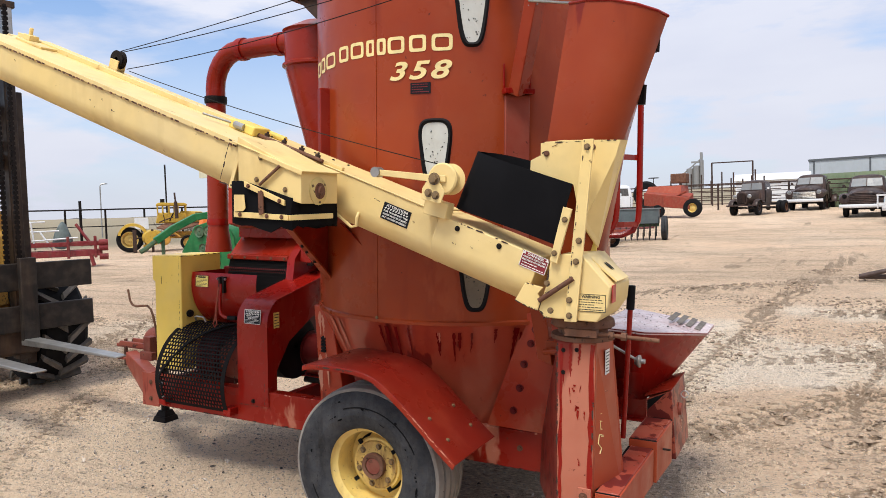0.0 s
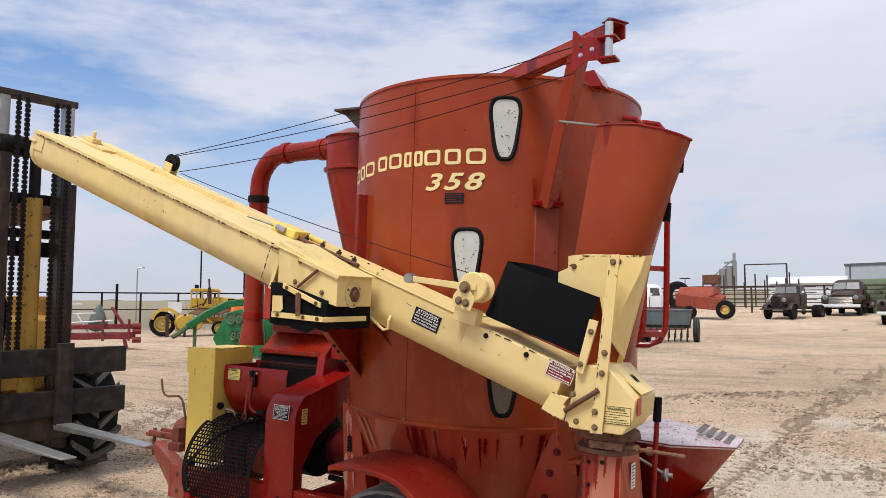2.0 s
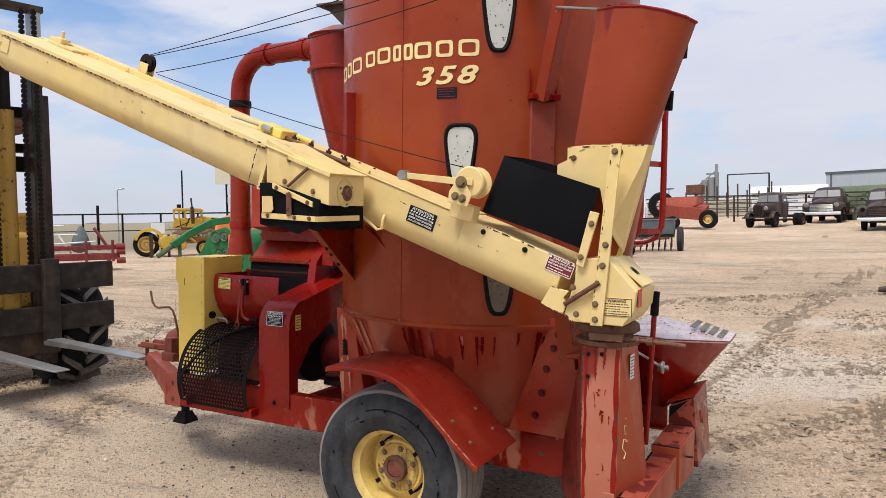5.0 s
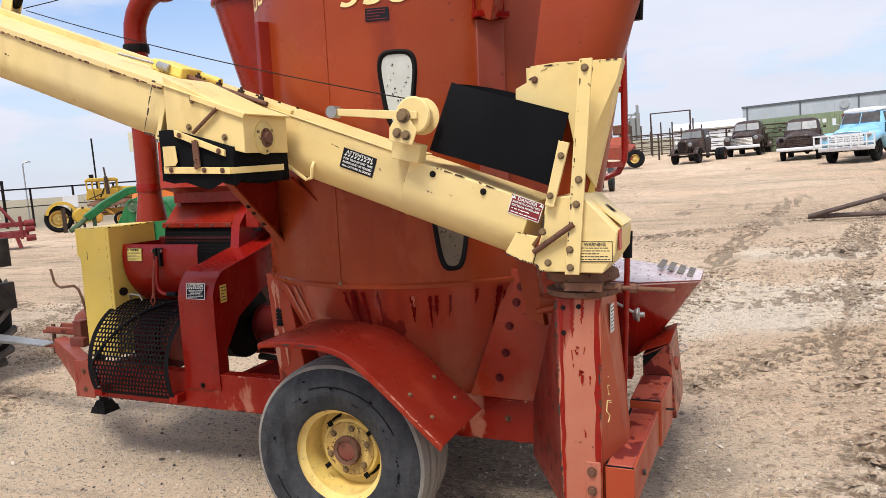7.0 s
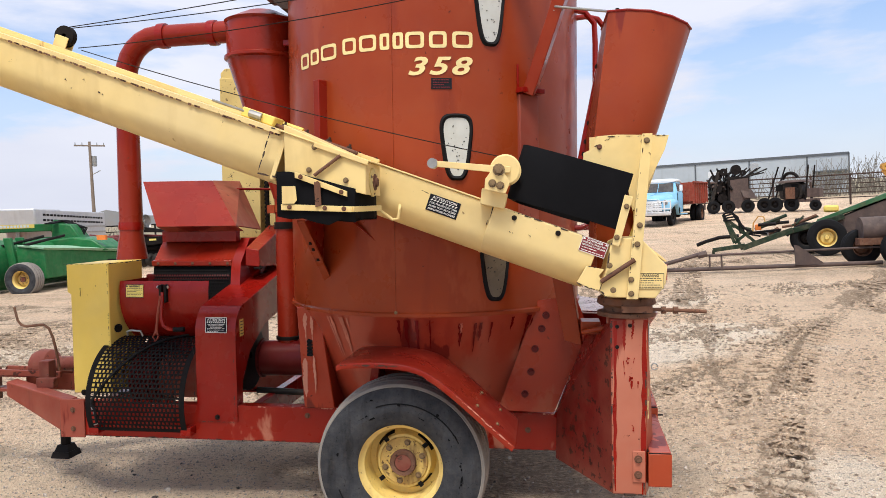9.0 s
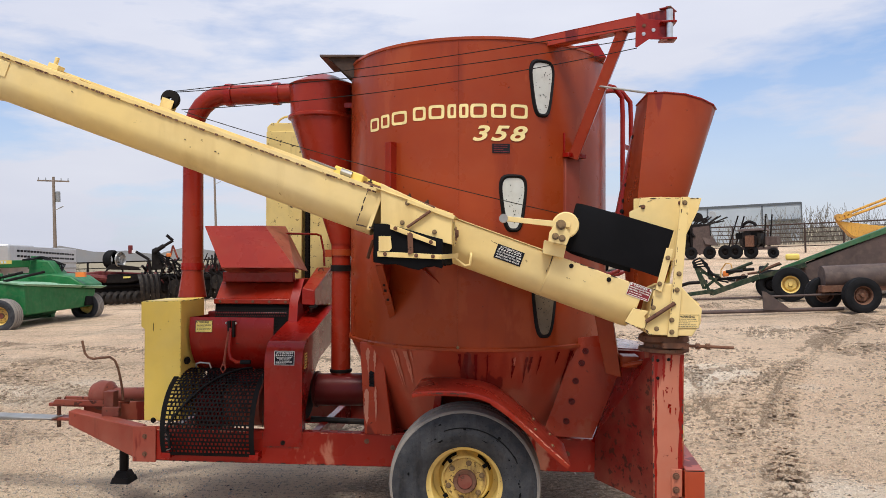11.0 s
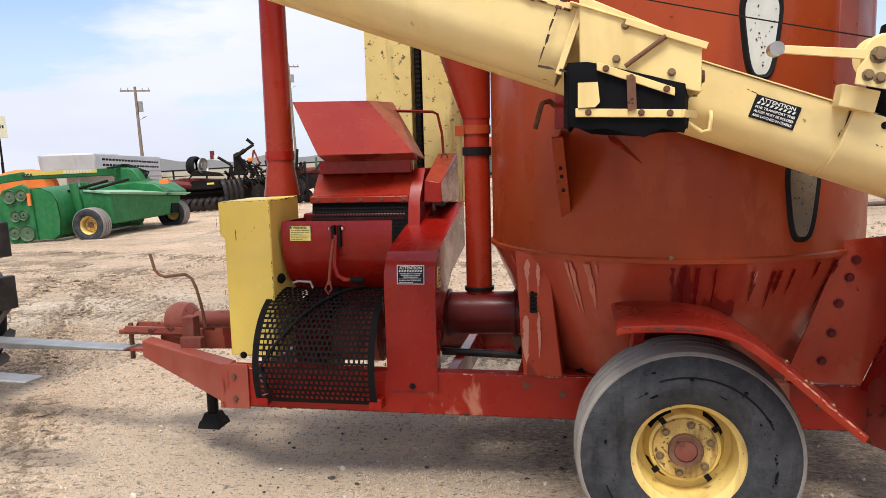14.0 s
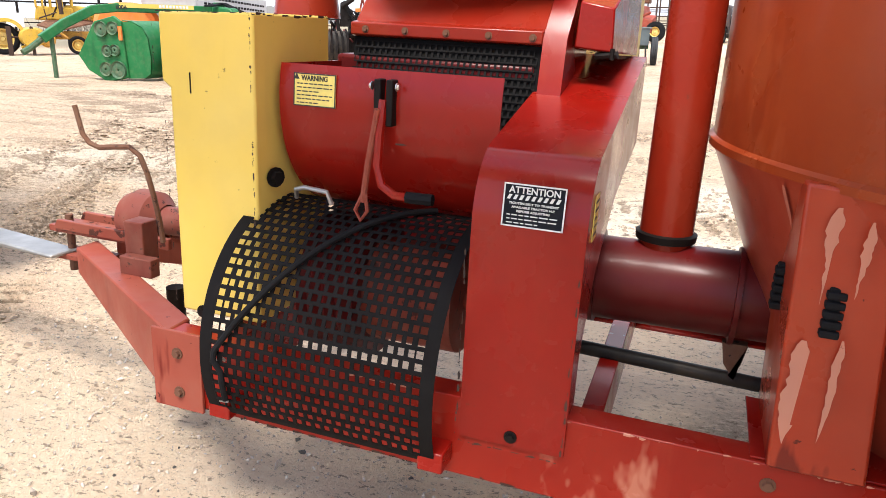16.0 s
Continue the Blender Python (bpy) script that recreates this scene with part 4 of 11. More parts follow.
        o.matrix_basis = on_tank(a, 2.268, 0.003)
    decal(tank, on_tank(11.1, 2.188, 0.002), 0.100, 0.052, DECAL, DECAL_RED, "", 4, label="small black dealer label")

    def window(a, z0, z1, wt, wb, pane_mat, text):
        N, out, mid, inn = 40, [], [], []
        h = z1 - z0
        for i in range(N):
            t = 2 * math.pi * i / N
            cs, sn = math.cos(t), math.sin(t)
            u = abs(cs) ** 0.55 * (1 if cs > 0 else -1)
            v = abs(sn) ** 0.55 * (1 if sn > 0 else -1)
            z = (z0 + z1) / 2 + v * h / 2
            w = (wb + (wt - wb) * (z - z0) / h) / 2
            for lst, off, shrink in ((out, 0.001, 0.0), (mid, 0.016, 0.010), (inn, 0.006, 0.021)):
                zz = (z0 + z1) / 2 + v * (h / 2 - shrink)
                lst.append(tuple(on_tank(a + math.degrees(u * (w - shrink) / TR), zz, off).translation))
        bm = BM()
        rings = [[bm.verts.new(p) for p in lst] for lst in (out, mid, inn)]
        for p, q in zip(rings, rings[1:]):
            for i in range(N):
                bm.faces.new((p[i], p[(i + 1) % N], q[(i + 1) % N], q[i]))
        fr = part("window_frame", bm, RUBBER, tank, text)
        bm = BM()
        ring = [bm.verts.new(p) for p in inn]
        half = []
        for i in range(N):
            q = Vector(inn[i])
            c = Vector(on_tank(a, (z0 + z1) / 2, 0.006).translation)
            mm = q.lerp(c, 0.5)
            d = Vector((mm.x - CX, mm.y - CY, 0)).normalized() * (TR + 0.006)
            half.append(bm.verts.new((CX + d.x, CY + d.y, mm.z)))
        c = bm.verts.new(on_tank(a, (z0 + z1) / 2, 0.006).translation)
        for i in range(N):
            bm.faces.new((ring[i], ring[(i + 1) % N], half[(i + 1) % N], half[i]))
            bm.faces.new((half[i], half[(i + 1) % N], c))
        part("pane", bm, pane_mat, fr, "speckled plastic pane")
        bm = BM()
        for k in range(26):
            zz = z0 + h * random.uniform(0.12, 0.9)
            w = (wb + (wt - wb) * (zz - z0) / h) / 2 - 0.028
            m = on_tank(a + math.degrees(random.uniform(-w, w) / TR), zz, 0.0075)
            bmesh.ops.create_circle(bm, cap_ends=True, segments=6, radius=random.uniform(0.0015, 0.0045), matrix=m)
        part("specks", bm, INK_BLACK, fr, "dark specks of grain dust")["kind"] = "stuff"

    window(27.8, 2.373, 2.704, 0.190, 0.112, PANE, "tapered window in a black rubber frame")
    window(15.9, 1.720, 2.045, 0.190, 0.112, PANE, "tapered window in a black rubber frame")
    window(29.0, 1.120, 1.45, 0.188, 0.112, PANE_DARK, "tapered window in a black rubber frame, with a dark brown pane")
    # cradle rib and its gusset
    bm = BM()
    box(bm, -0.022, 0.022, -0.16, 0.51, -0.004, 0.052, on_tank(-33.2, 1.735, 0.0))
    part("cradle_rib", bm, RED_MID, G, bevel=0.003)
    hexa(bm := BM(), [(-0.318, 0.218, 1.540), (-0.080, 0.229, 1.334), (-0.30, 0.30, 1.50)], [(-0.314, 0.222, 1.545), (-0.076, 0.233, 1.339), (-0.30, 0.31, 1.505)])
    part("cradle_gusset", bm, RED_MID, G)
    prism(bm := BM(), [(0.02, 1.525), (0.40, 1.575), (0.40, 1.205)], "x", -0.500, -0.494)
    ca = part("cradle_arm", bm, RED_MID, G)
    bm = BM()
    hexa(bm, [(-0.520, 0.015, 1.530), (-0.480, 0.015, 1.530), (-0.455, 0.368, 1.210), (-0.497, 0.368, 1.210)], [(-0.520, 0.023, 1.538), (-0.480, 0.023, 1.538), (-0.455, 0.376, 1.218), (-0.497, 0.376, 1.218)])
    part("arm_flange", bm, RED, ca, "faded orange flange with slots", bevel=0.002)
    for k in (0.35, 0.45, 0.62):
        a, b = Vector((-0.500, 0.0145, 1.530)), Vector((-0.476, 0.3675, 1.210))
        c = a.lerp(b, k)
        box(bm := BM(), c.x - 0.006, c.x + 0.006, c.y - 0.012, c.y + 0.004, c.z - 0.002, c.z + 0.012)
        part("flange_slot", bm, NEAR_BLACK, ca)
    sweep(bm := BM(), [(-0.52, 0.30, 1.665), (-0.535, 0.20, 1.675), (-0.56, 0.16, 1.665), (-0.58, 0.14, 1.59), (-0.585, 0.14, 1.57)], 0.010, 8)
    part("hook_rod", bm, RUST, G)
    # strut foot and the pale channel below it
    bm = BM()
    box(bm, -0.075, 0.075, -0.012, 0.012, 0.0, 0.05, on_tank(42.4, 2.168, 0))
    box(bm, -0.070, -0.062, -0.0, 0.13, 0.0, 0.012, on_tank(42.4, 2.168, 0))
    box(bm, 0.062, 0.070, -0.0, 0.13, 0.0, 0.012, on_tank(42.4, 2.168, 0))
    part("strut_foot", bm, RED_DARK, G, bevel=0.002)
    bm = BM()
    box(bm, -0.062, 0.062, -0.36, 0.36, -0.02, 0.016, on_tank(42.4, 1.79, 0))
    part("strut_channel", bm, RED_PALE, G, "bare faded stiffening channel", bevel=0.004)
    # roof hatch lip on the front of the tank
    prism(bm := BM(), [(-1.010, 2.872), (-0.56, 2.862), (-0.56, 2.848), (-1.006, 2.856)], "y", 0.70, 1.08)
    rh = part("roof_hatch", bm, PRIMER, G, "dark folded roof hatch", bevel=0.003)
    for y0, y1 in ((0.72, 0.735), (1.03, 1.045)):
        part("hatch_bracket", prism(BM(), [(-0.96, 2.857), (-0.62, 2.852), (-0.78, 2.725), (-0.83, 2.735)], "y", y0, y1), RUST_DARK, rh)
    part("hatch_back", prism(BM(), [(-0.90, 2.855), (-0.86, 2.855), (-0.80, 2.735), (-0.83, 2.735)], "y", 0.736, 1.029), PRIMER, rh)
    prism(bm := BM(), [(0.52, 2.80), (0.60, 2.862), (0.735, 2.877), (0.785, 2.79)], "y", 0.60, 0.78)
    part("roof_vent", bm, RED_DARK, G)


def build_boom():
    """Cable boom on the tank: beam, strut, side plate with its roller, brace rod."""
    foot, head = Vector((0.572, 0.412, 2.160)), Vector((0.812, 0.145, 2.808))
    d = head - foot
    q = d.to_track_quat("Z", "Y").to_matrix().to_4x4()
    m = Matrix.Translation(foot) @ q @ Matrix.Rotation(radians(38), 4, "Z")
    st = part("boom_strut", box(BM(), -0.044, 0.044, -0.030, 0.030, 0, d.length, m), RED_LOW, G, "red channel strut", bevel=0.004)
    bolt(st, (0.702, 0.245, 2.525), (0.3, -1, 0), 0.016)
    a, b = Vector((0.10, 0.545, 2.81)), Vector((1.040, -0.012, 2.832))
    q = (b - a).to_track_quat("X", "Z").to_matrix().to_4x4()
    m = Matrix.Translation(a) @ q
    n = (b - a).length
    bm = BM()
    box(bm, 0, n, -0.036, 0.036, 0.026, 0.032, m)
    box(bm, 0, n, -0.036, -0.030, -0.032, 0.026, m)
    box(bm, 0, n, 0.030, 0.036, -0.032, 0.026, m)
    box(bm, 0, n - 0.10, -0.030, 0.030, -0.032, -0.027, m)
    beam = part("boom_beam", bm, RED_LOW, G, "red hollow boom beam", bevel=0.002)
    box(bm := BM(), n - 0.055, n + 0.006, -0.048, 0.048, 0.033, 0.040, m)
    part("tip_plate", bm, RED_DARK, beam, bevel=0.002)
    for k in (-0.03, 0.03):
        bolt(beam, tuple(m @ Vector((n - 0.02, k, 0.040))), (0, 0, 1), 0.010, RUST)
    pts = [(0.848, 2.843), (0.862, 2.842), (0.892, 2.812), (1.018, 2.796), (1.024, 2.700), (0.912, 2.706), (0.852, 2.665), (0.844, 2.668)]
    pl = part("boom_plate", prism(BM(), pts, "y", -0.046, -0.038), RED_DARK, G, "dark red bolted side plate", bevel=0.0015)
    for x, z in ((0.887, 2.775), (0.885, 2.733), (0.935, 2.752)):
        bolt(pl, (x, -0.046, z), (0, -1, 0), 0.010, BRIGHT if z < 2.77 else RUST)
    for z in (2.699, 2.786):
        box(bm := BM(), 0.965, 1.045, -0.085, -0.010, z - 0.006, z + 0.004)
        part("roller_bracket", bm, RED_DARK, pl, bevel=0.002)
    part("cable_roller", rod(BM(), (1.012, -0.066, 2.700), (1.012, -0.066, 2.848), 0.017), BRIGHT, pl, "bright cable roller")
    for z in (2.690, 2.858):
        bolt(pl, (1.012, -0.066, z), (0, 0, 1), 0.012, RUST)
    bm = BM()
    rod(bm, (0.690, 0.225, 2.530), (0.945, 0.075, 2.452), 0.006)
    box(bm, 0.690, 0.735, 0.222, 0.230, 2.508, 2.540)
    part("brace_rod", bm, GREY_STEEL, G, "thin grey brace rod")


# the auger lies at a slant: s along it (downhill), y across, h up from its flat top
AUG = radians(19.9)


def ag(s, y, h):
    return (-0.10 + s * math.cos(AUG) + h * math.sin(AUG), y, 1.785 - s * math.sin(AUG) + h * math.cos(AUG))


AM = Matrix(((math.cos(AUG), 0, math.sin(AUG), -0.10), (0, 1, 0, 0), (-math.sin(AUG), 0, math.cos(AUG), 1.785), (0, 0, 0, 1)))


def trough(bm, s0, s1, y0, y1, depth, taper=0.0):
    """U-shaped auger housing with a flat top."""
    n, yc, r = 14, (y0 + y1) / 2, (y1 - y0) / 2
    prof = [(y0, 0.0), (y0, -depth + r * 0.85)]
    for i in range(1, n):
        a = math.pi + math.pi * i / n
        prof.append((yc + r * math.cos(a), -depth + r * 0.85 + r * 0.85 * math.sin(a)))
    prof += [(y1, -depth + r * 0.85), (y1, 0.0)]
    return hexa(bm, [ag(s0, y, h) for y, h in prof], [ag(s1, y, h) for y, h in prof])


def build_auger():
    inner = part("inner_auger_tube", trough(BM(), -2.56, 1.02, -0.088, 0.165, 0.227), CREAM, G, "cream U-shaped inner auger housing", bevel=0.004)
    outer = part("outer_auger_tube", trough(BM(), -2.46, -0.34, -0.37, -0.105, 0.227), CREAM, G, "cream U-shaped outer auger housing, folded alongside", bevel=0.004)
    # cover sheets with a folded edge, and the ridge between the two
    bm = BM()
    box(bm, -2.46, -0.36, -0.376, -0.10, 0.001, 0.006, AM)
    box(bm, -2.46, -0.36, -0.380, -0.374, -0.016, 0.006, AM)
    part("outer_cover", bm, CREAM, outer, bevel=0.0015)
    bm = BM()
    box(bm, -2.54, 0.52, -0.094, 0.17, 0.001, 0.006, AM)
    box(bm, -2.50, -0.55, -0.060, -0.020, 0.006, 0.030, AM)
    part("inner_cover", bm, CREAM, inner, bevel=0.0015)
    bm = BM()
    for i in range(170):
        s = -2.42 + 2.05 * i / 169 + random.uniform(-0.004, 0.004)
        if random.random() < 0.5:
            box(bm, s, s + random.uniform(0.006, 0.02), -0.3815, -0.379, -0.018 + random.uniform(-0.004, 0.002), -0.012, AM)
    part("chipped_edge", bm, RUST, outer, "rusty chipped edge")["kind"] = "stuff"
    # end plate of the folded tube
    bm = BM()
    trough(bm, -2.485, -2.44, -0.375, -0.10, 0.232)
    part("end_plate", bm, CREAM, outer, bevel=0.006)
    bm = BM()
    box(bm, -2.44, -2.36, -0.376, -0.370, -0.11, -0.03, AM)
    box(bm, -2.50, -2.43, -0.384, -0.374, -0.07, -0.055, AM)
    part("end_latch", bm, CREAM, outer, bevel=0.003)
    bm = BM()
    box(bm, -2.36, -2.12, -0.16, -0.02, 0.006, 0.020, AM)
    box(bm, -2.34, -2.28, -0.13, -0.07, 0.02, 0.050, AM)
    rod(bm, ag(-2.32, -0.10, 0.04), ag(-2.32, -0.10, 0.09), 0.011)
    part("fold_hinge", bm, CREAM, inner, bevel=0.003)
    # cable pulley on the ridge
    pb = BM()
    box(pb, -1.84, -1.52, -0.03, 0.06, 0.006, 0.018, AM)
    box(pb, -1.735, -1.665, -0.012, -0.006, 0.018, 0.085, AM)
    box(pb, -1.735, -1.665, 0.036, 0.042, 0.018, 0.085, AM)
    pul = part("cable_pulley_bracket", pb, CREAM, inner, bevel=0.002)
    c = ag(-1.70, 0.015, 0.088)
    part("cable_pulley", lathe(BM(), [(0.012, -0.016), (0.050, -0.016), (0.040, 0.0), (0.050, 0.016), (0.012, 0.016)], c, "y", 24), BLACK_STEEL, pul, "black grooved pulley")
    # hinge hardware over the joint
    bm = BM()
    box(bm, -0.66, -0.50, -0.14, -0.02, 0.006, 0.05, AM)
    hw = part("latch_block", bm, YELLOW, inner, bevel=0.006)
    bm = BM()
    rod(bm, ag(-0.78, -0.20, 0.03), ag(-0.62, -0.12, 0.03), 0.006)
    rod(bm, ag(-0.62, -0.14, 0.03), ag(-0.56, -0.14, 0.03), 0.018, seg=10)
    part("latch_pin", bm, GREY_STEEL, inner)
    for s in (-0.50, -0.38, -0.26):
        bm = BM()
        box(bm, s, s + 0.26, -0.09 + 0.06 * (s + 0.5), -0.07 + 0.06 * (s + 0.5), 0.006, 0.022, AM)
        part("hinge_strap", bm, CREAM, inner, bevel=0.002)
    for i, s in enumerate((-0.46, -0.40, -0.28, -0.22, -0.12, -0.04)):
        bolt(inner, ag(s, -0.05 + 0.015 * i, 0.022), (math.sin(AUG), 0, math.cos(AUG)), 0.008, BLACK_STEEL)
    # discharge box with rubber boot at the end of the folded tube
    bx = BM()
    prism(bx, [(-0.42, 1.935), (-0.077, 1.774), (-0.077, 1.640), (-0.31, 1.70), (-0.42, 1.74)], "y", -0.400, -0.14)
    dbox = part("discharge_box", bx, CREAM, G, "cream sheet-metal discharge box", bevel=0.003)
    bm = BM()
    box(bm, -0.37, 0.04, -0.408, -0.130, 0.0, 0.006, AM)
    box(bm, -0.20, 0.04, -0.412, -0.407, -0.014, 0.006, AM)
    part("box_lid", bm, CREAM, dbox, bevel=0.002)
    e = (-0.0765, -0.285, 1.695)
    flange = part("bearing_flange", lathe(BM(), [(0.0, 0.010), (0.040, 0.010), (0.052, 0.004), (0.060, 0.004), (0.060, -0.004)], e, "x", 28), YELLOW_RUST, dbox, "rust-stained round bearing flange")
    part("bearing", lathe(BM(), [(0.0, 0.024), (0.018, 0.024), (0.021, 0.014), (0.034, 0.014), (0.036, 0.008)], e, "x", 24), RUST, flange, "rusty bearing")
    for k in range(3):
        bolt(flange, (e[0] + 0.006, e[1] + 0.047 * math.cos(0.6 + 2.09 * k), e[2] + 0.047 * math.sin(0.6 + 2.09 * k)), (1, 0, 0), 0.007)
    bm = BM()
    rod(bm, (-0.29, -0.412, 1.722), (-0.178, -0.412, 1.80), 0.007)
    part("hook_rod", bm, RUST, dbox)
    for x, z in ((-0.290, 1.838), (-0.315, 1.745), (-0.16, 1.70)):
        bolt(dbox, (x, -0.402, z), (0, -1, 0), 0.012)
    bm = BM()
    box(bm, -0.345, -0.325, -0.386, -0.378, -0.20, 0.0, AM)
    part("corner_strap", bm, CREAM, dbox, bevel=0.002)
    # boot: ragged rubber skirt hanging under the box
    bm = BM()
    loop = [(-0.45, -0.405), (-0.125, -0.405), (-0.092, -0.22), (-0.105, -0.11), (-0.44, -0.10), (-0.465, -0.25)]
    n_ = 36
    ring = []
    for i in range(n_):
        t = i / n_ * 6
        a, b = loop[int(t) % 6], loop[(int(t) + 1) % 6]
        f = t - int(t)
        ring.append((a[0] + (b[0] - a[0]) * f, a[1] + (b[1] - a[1]) * f))
    rows = []
    for k in range(5):
        row = []
        for i, (x, y) in enumerate(ring + ring[:1]):
            top = 1.740 - 0.285 * max(0.0, x + 0.385)
            low = 1.522 + 0.022 * noise.noise((i % n_ * 0.9, 0, 4)) + 0.16 * abs(x + 0.24)
            row.append((x + 0.008 * noise.noise((i % n_ * 0.5, k, 1)), y + 0.008 * noise.noise((i % n_ * 0.6, k, 7)), top + (low - top) * k / 4))
        rows.append(row)
    boot = part("rubber_boot", grid(bm, rows), BOOT, G, "torn black rubber boot", solid=0.008)
    bars = (prism(BM(), [(-0.371, 1.738), (-0.152, 1.655), (-0.152, 1.632), (-0.371, 1.714)], "y", -0.420, -0.410),
            prism(BM(), [(-0.432, 1.607), (-0.133, 1.593), (-0.133, 1.570), (-0.432, 1.582)], "y", -0.420, -0.410),
            hexa(BM(), [(-0.125, -0.420, 1.570), (-0.058, -0.20, 1.576), (-0.068, -0.20, 1.576), (-0.135, -0.412, 1.570)], [(-0.125, -0.420, 1.593), (-0.058, -0.20, 1.599), (-0.068, -0.20, 1.599), (-0.135, -0.412, 1.593)]))
    for b in bars:
        part("clamp_bar", b, CREAM, boot, "cream flat clamp bar", bevel=0.0015)
    part("clip_plate", prism(BM(), [(-0.425, 1.680), (-0.368, 1.680), (-0.362, 1.622), (-0.375, 1.608), (-0.425, 1.608)], "y", -0.424, -0.421), CREAM, boot)
    bm = BM()
    prism(bm, [(-0.287, 1.695), (-0.262, 1.690), (-0.258, 1.600), (-0.283, 1.592)], "y", -0.428, -0.421)
    part("rusty_strap", bm, RUST, boot)
    for x, z in ((-0.345, 1.717), (-0.274, 1.688), (-0.175, 1.652), (-0.395, 1.594), (-0.245, 1.588), (-0.165, 1.584)):
        bolt(boot, (x, -0.422, z), (0, -1, 0), 0.010, RUST)
    bm = BM()
    sweep(bm, [(-0.12, -0.085, 1.62), (-0.12, -0.10, 1.60), (-0.03, -0.10, 1.535), (-0.005, -0.10, 1.54), (0.0, -0.10, 1.58), (0.0, -0.085, 1.60)], 0.007, 8)
    part("wire_handle", bm, CREAM, inner)
    # rusty fold joint between the two tubes, with upright studs
    bm = BM()
    rod(bm, ag(-0.58, -0.098, 0.016), ag(-0.10, -0.098, 0.016), 0.010)
    part("fold_pin", bm, RUST, inner, "rusty fold pin")
    for s in (-0.47, -0.36, -0.25, -0.15):
        bm = BM()
        rod(bm, ag(s, -0.075, 0.0), ag(s, -0.075, 0.045), 0.006, seg=8)
        rod(bm, ag(s, -0.075, 0.022), ag(s, -0.075, 0.034), 0.013, seg=6)
        part("stud", bm, RUST_DARK, inner)
    bm = BM()
    rod(bm, ag(-0.62, -0.02, 0.030), ag(-0.40, -0.02, 0.030), 0.015)
    part("latch_tube", bm, YELLOW, inner)
    # labels on the inner tube
    fl = Matrix(((math.cos(AUG), math.sin(AUG) * 0, 0, 0), (0, 0, -1, 0), (0, 1, 0, 0), (0, 0, 0, 1)))

    def side(s, h, y=-0.0895):
        m = Matrix.Identity(4)
        p = Vector(ag(s, y, h))
        for i, v in enumerate((Vector((math.cos(AUG), 0, -math.sin(AUG))), Vector((math.sin(AUG), 0, math.cos(AUG))), Vector((0, -1, 0)), p)):
            m[0][i], m[1][i], m[2][i] = v
        return m
    decal(inner, side(0.345, -0.082), 0.145, 0.075, DECAL, INK_WHITE, "ATTENTION", 3, True, "black and white attention label", words=("FOR TRANSPORT THIS", "AUGER MUST BE FOLDED", "AND LATCHED IN CRADLE"))
    decal(inner, side(1.022, -0.031, -0.1185), 0.115, 0.066, DECAL_RED, INK_WHITE, "DANGER", 4, False, "maroon danger label", INK_WHITE, words=("AVOID METAL CONTACT WITH", "ELECTRICAL POWER LINES"), signs=2)
    bm = BM()
    trough(bm, 0.55, 0.561, -0.0905, 0.1675, 0.2295)
    part("weld_seam", bm, CREAM, inner)
    part("wide_section", trough(BM(), 0.56, 1.04, -0.117, 0.172, 0.2235), CREAM, inner, "wider lower tube section", bevel=0.004)
    for s in (0.66, 0.86):
        bolt(inner, ag(s, -0.118, -0.025), (0, -1, 0), 0.012, BLACK_STEEL)
    # winch pulley with its arm
    bm = BM()
    prism(bm, [(0.17, 1.787), (0.42, 1.762), (0.50, 1.755), (0.50, 1.728), (0.42, 1.732), (0.17, 1.762)], "y", -0.206, -0.197)
    wa = part("winch_arm", bm, CREAM, G, bevel=0.002)
    c = Vector((0.168, -0.215, 1.775))
    part("guide_roller", rod(BM(), c, c + Vector((0, 0.045, 0)), 0.022, seg=20), GREY_STEEL, wa, "bright steel guide roller")
    c = (0.478, -0.145, 1.742)
    part("winch_drum", lathe(BM(), [(0.01, -0.050), (0.060, -0.050), (0.066, -0.044), (0.066, -0.036), (0.045, -0.032), (0.045, 0.030), (0.066, 0.035), (0.062, 0.045), (0.01, 0.045)], c, "y", 32), CREAM, wa, "cream cable drum")
    bm = BM()
    prism(bm, [(0.395, 1.705), (0.425, 1.745), (0.47, 1.735), (0.500, 1.690), (0.480, 1.640), (0.390, 1.660)], "y", -0.210, -0.204)
    part("winch_bracket", bm, CREAM, wa, bevel=0.002)
    bm = BM()
    prism(bm, [(0.375, 1.668), (0.485, 1.640), (0.470, 1.575), (0.365, 1.600)], "y", -0.150, -0.086)
    part("winch_base", bm, CREAM, wa, bevel=0.003)
    for x, z, r in ((0.452, 1.742, 0.026), (0.425, 1.685, 0.018), (0.458, 1.675, 0.018)):
        bolt(wa, (x, -0.210, z), (0, -1, 0), r)


